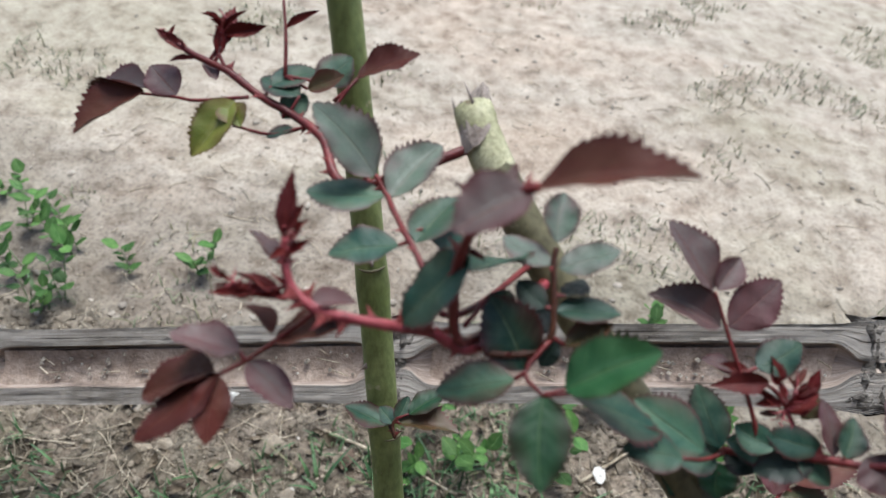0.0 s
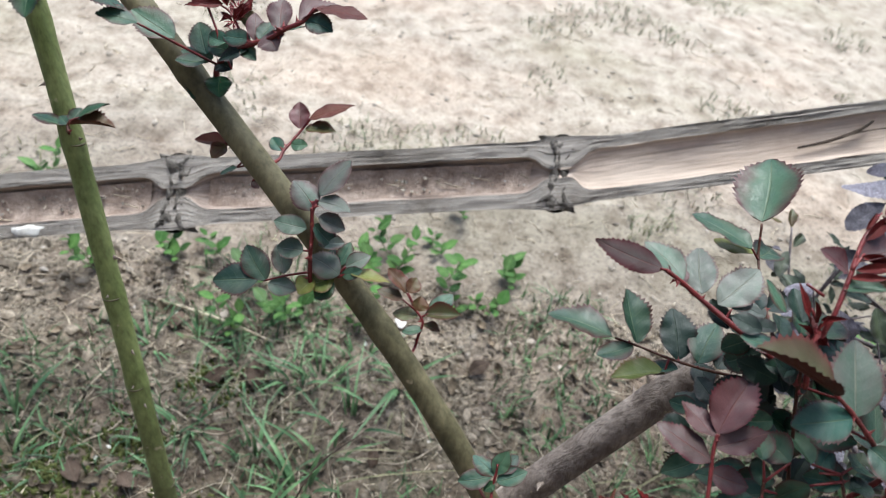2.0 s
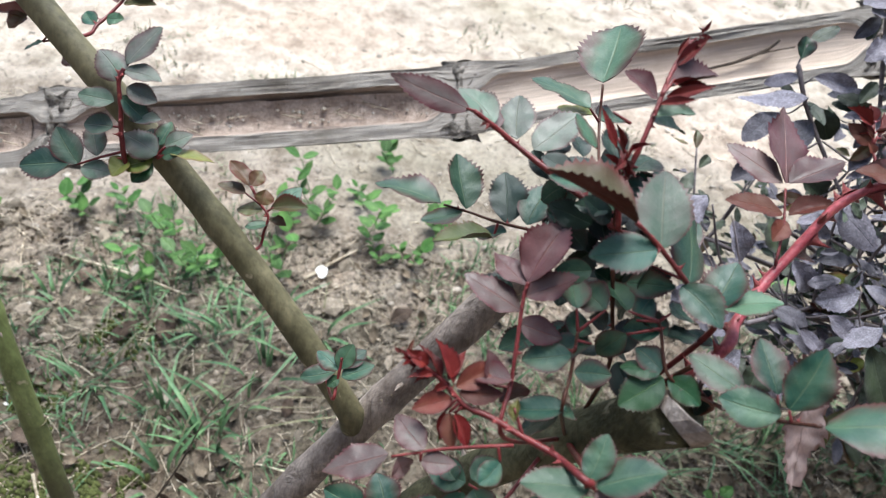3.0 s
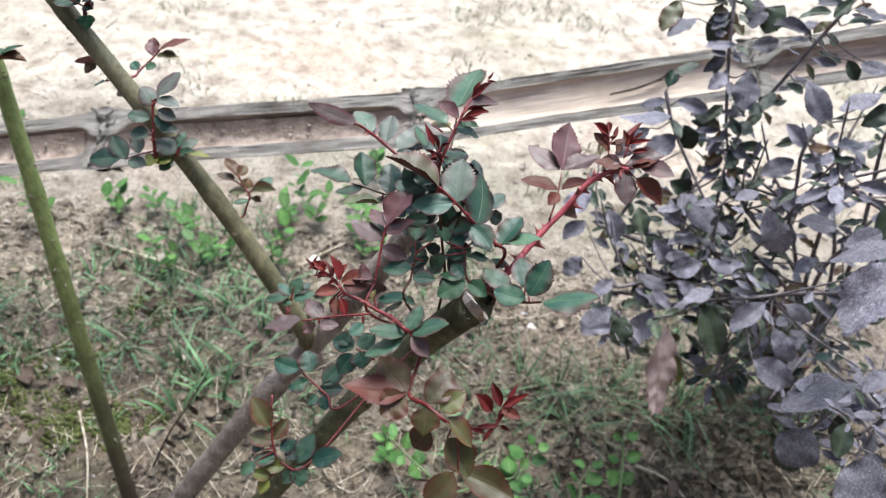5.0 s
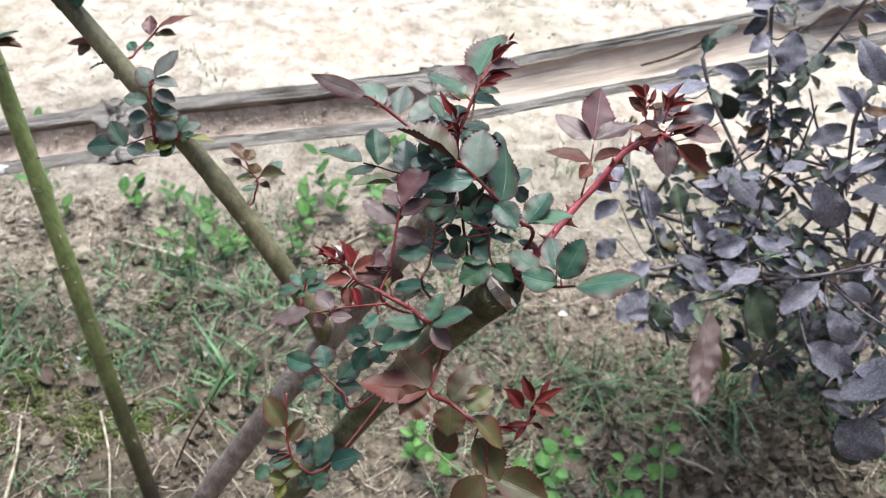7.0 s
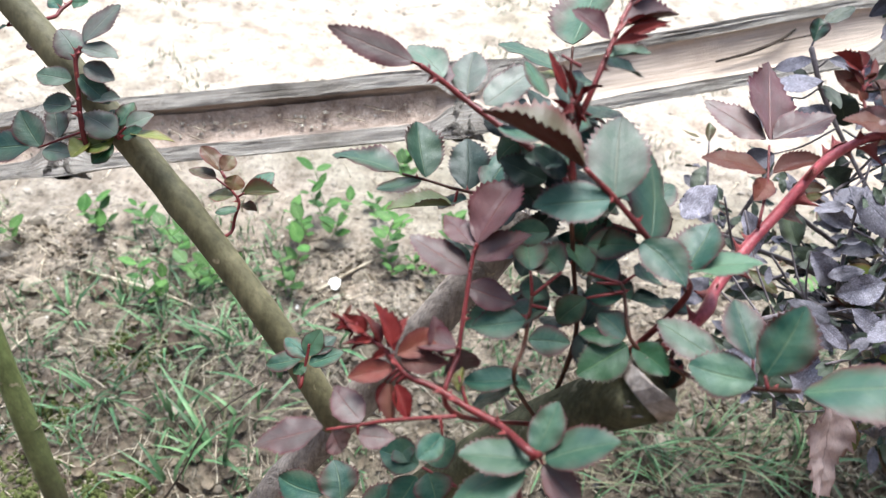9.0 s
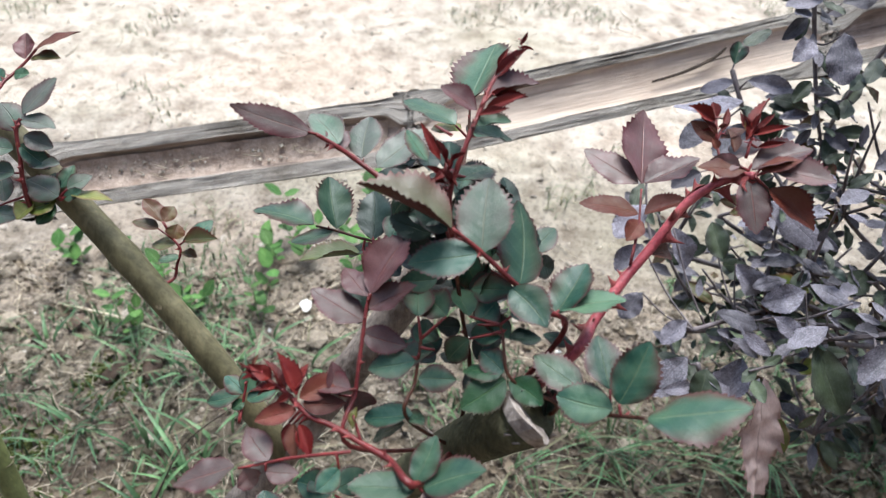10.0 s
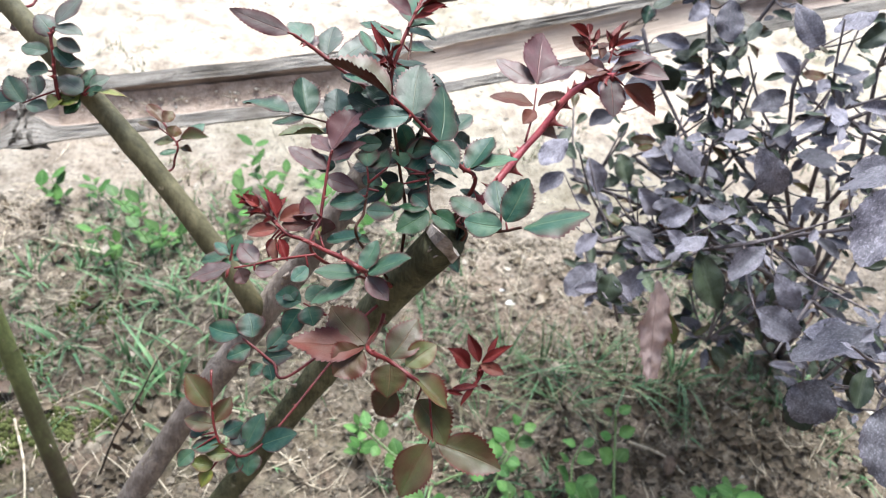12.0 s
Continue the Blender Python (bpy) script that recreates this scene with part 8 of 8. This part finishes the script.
def build_grass():
    rng = random.Random(12)
    # place, blades, height, widest blade
    tufts = [((0.212, 0.258), 9, 0.15, 0.0085), ((0.235, 0.31), 6, 0.12, 0.0075), ((0.165, 0.417), 8, 0.09, 0.006), ((0.173, 0.215), 7, 0.12, 0.0075), ((0.26, 0.36), 7, 0.11, 0.0065), ((0.62, 0.30), 16, 0.10, 0.003),
             ((0.78, 0.28), 20, 0.12, 0.003), ((0.66, 0.24), 12, 0.08, 0.003), ((0.693, 0.347), 26, 0.11, 0.0026), ((0.751, 0.333), 26, 0.12, 0.0026), ((0.832, 0.350), 20, 0.12, 0.003), ((0.887, 0.330), 20, 0.12, 0.0035),
             ((0.967, 0.341), 20, 0.12, 0.005), ((0.323, 0.440), 12, 0.12, 0.007), ((-0.173, 0.311), 14, 0.08, 0.006), ((-0.149, 0.246), 14, 0.08, 0.006), ((0.051, 0.328), 12, 0.07, 0.005), ((0.148, 0.297), 10, 0.08, 0.006), ((0.02, 0.47), 16, 0.06, 0.006), ((0.10, 0.50), 16, 0.06, 0.006), ((0.17, 0.53), 16, 0.06, 0.006),
             ((-0.05, 0.45), 14, 0.06, 0.006), ((0.25, 0.47), 16, 0.07, 0.006), ((0.09, 0.43), 14, 0.06, 0.005), ((0.21, 0.42), 14, 0.08, 0.006)]
    for (x, y), n, h, wide in tufts:
        verts, faces = [], []
        for _ in range(n):
            a, r = rng.uniform(0, 6.28), 0.030 * rng.random() ** 0.7
            lean = Vector((math.cos(a), math.sin(a), 0)) * rng.uniform(0.3, 1.4)
            blade(verts, faces, grounded(x + r * math.cos(a), y + r * math.sin(a), -0.003), lean, h * rng.uniform(0.3, 0.9), wide * rng.uniform(0.4, 1.0), 7)
        thing("grass_tuft", "arching green grass tuft on the soil", "grass", "grass tufts", "stuff", me=mesh_of("grass_tuft", verts, faces, [GRASS]))
        verts, faces = [], []
        for _ in range(n // 2 if x > 0.6 else n // 3):
            a, r = rng.uniform(0, 6.28), 0.05 * rng.random() ** 0.7
            lean = Vector((math.cos(a), math.sin(a), 0)) * rng.uniform(0.6, 1.6)
            blade(verts, faces, grounded(x + r * math.cos(a), y + r * math.sin(a), -0.003), lean, h * rng.uniform(0.3, 0.8), rng.uniform(0.001, 0.0028))
        thing("dry_tuft", "dry straw-coloured grass in the tuft", "grass", "grass tufts", "stuff", me=mesh_of("dry_tuft", verts, faces, [DRY_GRASS]))
    for name, mat, count, label, region, hh in (
        ("grass_sprigs", GRASS, 3000, "short green grass blades over the bed", lambda: (rng.uniform(-0.6, 1.2), 0.66 - 0.6 * rng.random()), 0.035),
        ("grass_patches", PALE_GRASS, 1900, "sparse pale green grass patches on open ground", None, 0.026),
        ("dry_patches", DRY_GRASS, 1500, "sparse yellowed grass on open ground", None, 0.028),
    ):
        verts, faces = [], []
        for i in range(count):
            for _ in range(60):
                x, y = region() if region else (rng.uniform(-1.0, 2.0), 0.62 + 1.5 * rng.random())
                if noise.noise((x * 4.5, y * 4.5, 5.0 if region else 9.0)) + 0.25 * noise.noise((x * 13, y * 13, 2)) > (0.08 if region else 0.27):
                    break
            a = rng.uniform(0, 6.28)
            lean = Vector((math.cos(a), math.sin(a), 0)) * rng.uniform(0.1, 1.2)
            blade(verts, faces, grounded(x, y, -0.002), lean, hh * rng.uniform(0.3, 1.2), rng.uniform(0.0012, 0.0034), 3)
        thing(name, label, "grass", kind="stuff", me=mesh_of(name, verts, faces, [mat]))


build_grass()


def moss_patch(x, y, r, seed):
    """A loose patch of tiny moss cushions between the crumbs."""
    rng = random.Random(seed)
    verts, faces = [], []
    for _ in range(int(9000 * r)):
        px, py = rng.gauss(x, r * 0.55), rng.gauss(y, r * 0.42)
        if noise.noise((px * 40, py * 40, 3.0)) < -0.12:
            continue
        size, b, k = rng.uniform(0.0014, 0.0042), len(verts), 7
        verts.append(grounded(px, py, 0.003 + size * 0.5))
        for ring, drop in ((0.55, 0.0028 + size * 0.35), (1.0, -0.001)):
            for q in range(k):
                a = 6.283 * q / k
                g = size * ring * rng.uniform(0.75, 1.25)
                verts.append(grounded(px + g * math.cos(a), py + g * math.sin(a), drop))
        for q in range(k):
            w = (q + 1) % k
            faces += [(b, b + 1 + q, b + 1 + w), (b + 1 + q, b + 1 + k + q, b + 1 + k + w, b + 1 + w)]
    thing("moss_patch", "olive-green moss on damp soil", "moss", "moss", "stuff", me=mesh_of("moss_patch", verts, faces, [MOSS]))


for i, (mx, my, mr) in enumerate(((-0.09, 0.235, 0.07), (-0.02, 0.30, 0.05), (-0.14, 0.17, 0.06), (0.06, 0.40, 0.04), (0.10, 0.20, 0.05), (0.02, 0.18, 0.05))):
    moss_patch(mx, my, mr, i)


# ---- weeds ----
def weed(seed, stems, height):
    """A small broad-leaved weed: upright stems with opposite leaves."""
    rng = random.Random(seed)
    plant = thing("weed_plant", "small bright green broad-leaved weed in the soil", "weed", "weeds in the bed")
    for s in range(stems):
        a = rng.uniform(0, 6.28)
        d = Vector((math.cos(a) * 0.5, math.sin(a) * 0.5, 1)).normalized()
        h = height * rng.uniform(0.6, 1.1)
        foot = Vector((math.cos(a) * 0.006, math.sin(a) * 0.006, -0.004))
        line = spline([foot, foot + d * h * 0.5, foot + d * h + Vector((0, 0, h * 0.1))], 4)
        stem = part("stem", tube("stem", line, lambda q: 0.0011 - 0.0004 * q, LEAF_STEM, 5), plant)
        for k in range(2, len(line)):
            if k % 3 and k < len(line) - 1:
                continue
            for side in (0, 1):
                b = a + k * 1.3 + side * math.pi + rng.uniform(-0.4, 0.4)
                out = Vector((math.cos(b), math.sin(b), rng.uniform(0.3, 0.9))).normalized()
                ln = rng.uniform(0.014, 0.024 + 0.12 * height)
                p = line[k] + out * 0.002
                part("leaf", leaf_mesh("weed", k % 3, "w"), stem, "", leaf_pose(p, p + out * ln, Vector((0, 0, 1)) - out * 0.3, ln * rng.uniform(0.5, 0.75)))
    return plant


def sprawling_weed(seed, stems, length):
    """A weed with long stems that rise outwards and bear single round leaves and a leafy tip."""
    rng = random.Random(seed)
    plant = thing("weed_plant", "sprawling light-green weed with round leaves", "weed", "weeds in the bed")
    for s in range(stems):
        a = 6.28 * s / stems + rng.uniform(-0.5, 0.5)
        ln = length * rng.uniform(0.65, 1.1)
        out = Vector((math.cos(a), math.sin(a), 0))
        line = spline([Vector((0, 0, -0.004)), out * ln * 0.35 + Vector((0, 0, ln * 0.28)), out * ln * 0.7 + Vector((0.006, 0, ln * 0.5)), out * ln * 0.85 + Vector((0, 0, ln * 0.78))], 5)
        stem = part("stem", tube("stem", line, lambda q: 0.0021 - 0.0008 * q, LEAF_STEM, 6), plant)
        for k in range(6, len(line), 4):
            tip = k >= len(line) - 2
            for side in (-1, 1):
                b = a + side * rng.uniform(0.8, 1.5)
                d = Vector((math.cos(b), math.sin(b), rng.uniform(0.0, 0.8))).normalized()
                size = rng.uniform(0.018, 0.028) * (0.75 if tip else 1.0)
                p = line[k] + d * 0.006
                part("leaf", leaf_mesh("weed", (k + side) % 6, "w"), stem, "", leaf_pose(p, p + d * size, Vector((0, -0.3, 1)) - d * 0.3, size * rng.uniform(0.72, 0.95)))
    return plant


LEAF_STEM = bark_material("weed_stem", (0.16, 0.24, 0.10), (0.26, 0.36, 0.17), 60, 0.5, 0.3)
WEED_SPOTS = [(0.369, 0.652), (0.401, 0.817), (0.134, 0.539), (0.069, 0.600), (0.493, 0.661), (0.435, 0.588), (-0.169, 0.570), (0.049, 0.481), (0.388, 0.593), (0.948, 0.155), (0.281, 0.652), (0.345, 0.715), (0.117, 0.536), (-0.054, 0.614), (0.479, 0.197), (-0.563, 0.762), (-0.531, 0.603), (-0.449, 0.729), (0.280, 0.676), (0.251, 0.645), (-0.018, 0.635), (0.243, 0.511), (-0.652, 0.764), (-0.624, 0.815), (-0.574, 0.671), (-0.541, 0.742), (-0.725, 0.845), (-0.504, 0.632), (-0.348, 0.757)]

SPRAWL_SPOTS = [(0.585, 0.150, 20), (0.650, 0.118, 75), (0.760, 0.110, 200), (0.83, 0.120, 310)]


def build_weeds():
    rng = random.Random(4)
    kinds = [weed(33, 2, 0.095), weed(34, 2, 0.07), weed(31, 2, 0.04)]
    for i, (x, y) in enumerate(WEED_SPOTS):
        p = grounded(x, y)
        m = Matrix.Translation(p) @ pose(0, 0, 0, 0, 0, rng.uniform(0, 360))
        if i < 3:
            kinds[i].matrix_basis = m
        else:
            copy_thing(kinds[i % 3], m)
    low = sprawling_weed(51, 3, 0.12)
    for i, (x, y, turn) in enumerate(SPRAWL_SPOTS):
        m = Matrix.Translation(grounded(x, y)) @ pose(0, 0, 0, 0, 0, turn)
        if i:
            copy_thing(low, m)
        else:
            low.matrix_basis = m


build_weeds()


# ---- single sticks and chips ----
def stick(a, b, r, mat, label, seed, sag=0.004, name="fallen_twig"):
    pa, pb = grounded(*a, r + 0.004), grounded(*b, r + 0.004)
    mid = grounded((a[0] + b[0]) / 2, (a[1] + b[1]) / 2, r + 0.006) + Vector((0.006, 0.004, sag))
    thing(name, label, "twig", me=tube(name, spline([pa, mid, pb], 8), lambda s: r * (1 - 0.4 * s), mat, 7, 0.08, seed))


stick((-0.067, 0.528), (0.125, 0.477), 0.0028, STRAW, "thin pale dry twig lying on the soil", 1)
stick((0.870, 0.227), (0.942, 0.180), 0.0022, STRAW, "short pale dry twig lying on the soil", 2)
stick((0.284, 0.529), (0.382, 0.616), 0.0026, STRAW, "pale dry stalk lying on the soil", 3)
stick((-0.037, 0.051), (-0.077, 0.183), 0.0024, STRAW, "long pale straw stalk on the soil", 4)
stick((0.03, 0.20), (0.10, 0.06), 0.0018, STRAW, "forked pale straw stalk on the soil", 5)


def chip(x, y, size, seed):
    rng = random.Random(seed)
    bm = bmesh.new()
    bmesh.ops.create_icosphere(bm, subdivisions=2, radius=1.0)
    for v in bm.verts:
        v.co *= 0.8 + 0.4 * noise.noise(v.co * 1.3 + Vector((seed, 0, 0)))
        v.co = Vector((v.co.x * size, v.co.y * size * 0.7, v.co.z * size * 0.22))
    me = bpy.data.meshes.new("white_chip")
    bm.to_mesh(me)
    bm.free()
    me.materials.append(CHIP)
    ob = thing("white_chip", "small white chip lying on the soil", "chip", "white chips", me=me)
    ob.matrix_basis = Matrix.Translation(grounded(x, y, size * 0.2)) @ pose(0, 0, 0, rng.uniform(-12, 12), rng.uniform(-12, 12), rng.uniform(0, 360))


for i, (cx, cy, cs) in enumerate(((0.308, 0.544, 0.015), (0.712, 0.474, 0.010), (-0.052, 0.270, 0.006), (-0.042, 0.287, 0.005), (0.26, 0.50, 0.005), (0.70, 0.50, 0.006))):
    chip(cx, cy, cs, i + 1)


def splash():
    """A dried white splash over the pole's lower lip."""
    verts, faces = [], []
    n, m = 20, 6
    verts.append((0, 0, 0.0022))
    for i in range(1, m + 1):
        for k in range(n):
            q = 2 * math.pi * k / n
            r = i / m * (1 + 0.5 * noise.noise((math.cos(q) * 1.6, math.sin(q) * 1.6, 3)))
            verts.append((0.020 * r * math.cos(q), 0.0065 * r * math.sin(q), 0.0022 * (1 - (i / m) ** 2) - 0.001 * (i == m)))
    faces = [(0, 1 + k, 1 + (k + 1) % n) for k in range(n)]
    for i in range(m - 1):
        for k in range(n):
            p, q = 1 + i * n + k, 1 + i * n + (k + 1) % n
            faces.append((p, p + n, q + n, q))
    ob = thing("white_splash", "dried white splash on the bamboo's edge", "stain", me=mesh_of("white_splash", verts, faces, [CHIP]))
    c = rail_point(-0.125)
    d = (rail_point(-0.1) - c).normalized()
    z = OPEN
    y = z.cross(d).normalized()
    ob.matrix_basis = Matrix.Translation(c - CHORD * 0.0305 + OPEN * 0.0022) @ Matrix((d, y, y.cross(d) * -1 if y.cross(d).dot(z) < 0 else d.cross(y))).transposed().to_4x4()


splash()


# ---- more single things ----
def dead_leaf(x, y, size, turn, tilt):
    """A large curled brown leaf lying on the soil."""
    ob = thing("dead_leaf", "curled dry brown leaf lying on the soil", "leaf", "dead leaves", me=leaf_mesh("shrub", 3, "x"))
    ob.matrix_basis = Matrix.Translation(grounded(x, y, 0.008 + size * 0.1)) @ pose(0, 0, 0, tilt, tilt * 0.7, turn) @ Matrix.Diagonal((size * 0.6, size, size * 1.3, 1))


for i, (dx, dy) in enumerate(((-0.023, 0.483), (0.019, 0.234), (0.075, 0.421), (0.107, 0.435), (1.02, 0.224), (0.912, 0.175), (-0.056, 0.232), (0.99, 0.31), (0.30, 0.33), (0.52, 0.30), (0.42, 0.47))):
    dead_leaf(dx, dy, 0.026 + 0.006 * (i % 4), 67 * i, 18 - 7 * (i % 5))


def fern_weed():
    """A low weed with one feathery leaf of paired leaflets."""
    plant = thing("feathery_weed", "low green weed with paired oval leaflets", "weed", at=(1.125, 0.612, 0.0))
    inv = Matrix.Translation(-plant.location)
    line = spline([Vector((1.125, 0.612, 0.0)), Vector((1.115, 0.609, 0.045)), Vector((1.07, 0.603, 0.066)), Vector((1.01, 0.597, 0.058))], 6)
    part("stem", tube("stem", [inv @ p for p in line], lambda s: 0.0013 - 0.0007 * s, LEAF_STEM, 6), plant)
    for k in range(6, len(line), 1):
        d = (line[k] - line[k - 1]).normalized()
        for side in (-1, 1):
            out = (Vector((0, side, 0.15)) + d * 0.45).normalized()
            part("leaflet", leaf_mesh("weed", k % 3, "w"), plant, "", inv @ leaf_pose(line[k], line[k] + out * 0.020, (0, -0.2, 1), 0.0085))


fern_weed()


def rail_twig():
    """A broken dark twig lying in the pole's hollow."""
    lift = OPEN * -0.001
    a, m, e, f = (rail_point(x) + lift + CHORD * c for x, c in ((0.733, -0.006), (0.77, -0.002), (0.80, 0.006), (0.815, 0.015)))
    ob = thing("broken_twig", "dark broken twig lying in the bamboo's hollow", "twig", at=a)
    inv = Matrix.Translation(-a)
    part("stem", tube("stem", [inv @ p for p in spline([a, m, e, f], 6)], lambda s: 0.0013 + 0.0008 * math.sin(s * 3), DARK_TWIG, 7, 0.12, 4), ob)
    g = e + CHORD * 0.002 + Vector((0.03, 0, 0.006)) + OPEN * 0.003
    part("side_twig", tube("side_twig", [inv @ p for p in spline([m, e - CHORD * 0.003 + OPEN * 0.003, g], 5)], lambda s: 0.0008, DARK_TWIG, 6, 0.1, 5), ob)


rail_twig()


def dead_stalk():
    """A thin dark dried weed stalk leaning over the bed."""
    base = grounded(0.162, 0.125, -0.004)
    ob = thing("dried_stalk", "thin dark dried weed stalk leaning over soil", "stalk", at=base)
    inv = Matrix.Translation(-base)
    line = spline([base, Vector((0.190, 0.150, 0.070)), Vector((0.217, 0.182, 0.111)), Vector((0.243, 0.227, 0.150)), Vector((0.289, 0.269, 0.165))], 6)
    stem = part("stem", tube("stem", [inv @ p for p in line], lambda s: 0.0015 - 0.0009 * s, DARK_TWIG, 6, 0.1, 3), ob)
    for k in (5, 8, 11):
        part("leaf", leaf_mesh("shrub", k % 4, "x"), stem, "shrivelled dark leaf", inv @ leaf_pose(line[k], line[k] + Vector((0.010, -0.004, -0.020)), (0, -1, 0.4), 0.009))


dead_stalk()


def trough_crumbs():
    """Crumbs, bits of straw and pale grit caught in the pole's hollow."""
    rng = random.Random(41)
    for name, mat, count, size, label in (("trough_crumbs", CRUMB, 150, 0.0024, "pale soil crumbs in the bamboo hollow"), ("trough_grit", PEBBLE, 50, 0.0020, "pale grit in the bamboo hollow"), ("trough_straw", STRAW, 40, 0.0, "straw bits in the bamboo hollow")):
        verts, faces = [], []
        for i in range(count):
            x0, x1, fill = rng.choice(((-0.74, -0.44, 0.50), (-0.35, 0.0, 0.46), (0.08, 0.43, 0.36)))
            x = rng.uniform(x0, x1)
            p = rail_point(x) + CHORD * rng.uniform(-0.013, 0.011) - OPEN * (0.0166 * (1 - fill) - 0.002)
            if size:
                s = size * rng.uniform(0.35, 1.3)
                q = len(verts)
                for d in ((1, 0, 0), (-1, 0, 0), (0, 1, 0), (0, -1, 0), (0, 0, 1), (0, 0, -1)):
                    verts.append(p + Vector(d) * s * rng.uniform(0.6, 1.3))
                faces += [(q + u, q + v, q + w) for u, v, w in ((0, 2, 4), (2, 1, 4), (1, 3, 4), (3, 0, 4), (2, 0, 5), (1, 2, 5), (3, 1, 5), (0, 3, 5))]
            else:
                e = p + Vector((rng.uniform(-0.025, 0.025), 0, 0)) + CHORD * rng.uniform(-0.006, 0.006) + OPEN * 0.001
                tv, tf = tube_data([p, p.lerp(e, 0.5), e], lambda s: 0.0006, 4, 0.1, i, len(verts))
                verts += tv
                faces += tf
        thing(name, label, "debris", kind="stuff", me=mesh_of(name, verts, faces, [mat], False))


trough_crumbs()
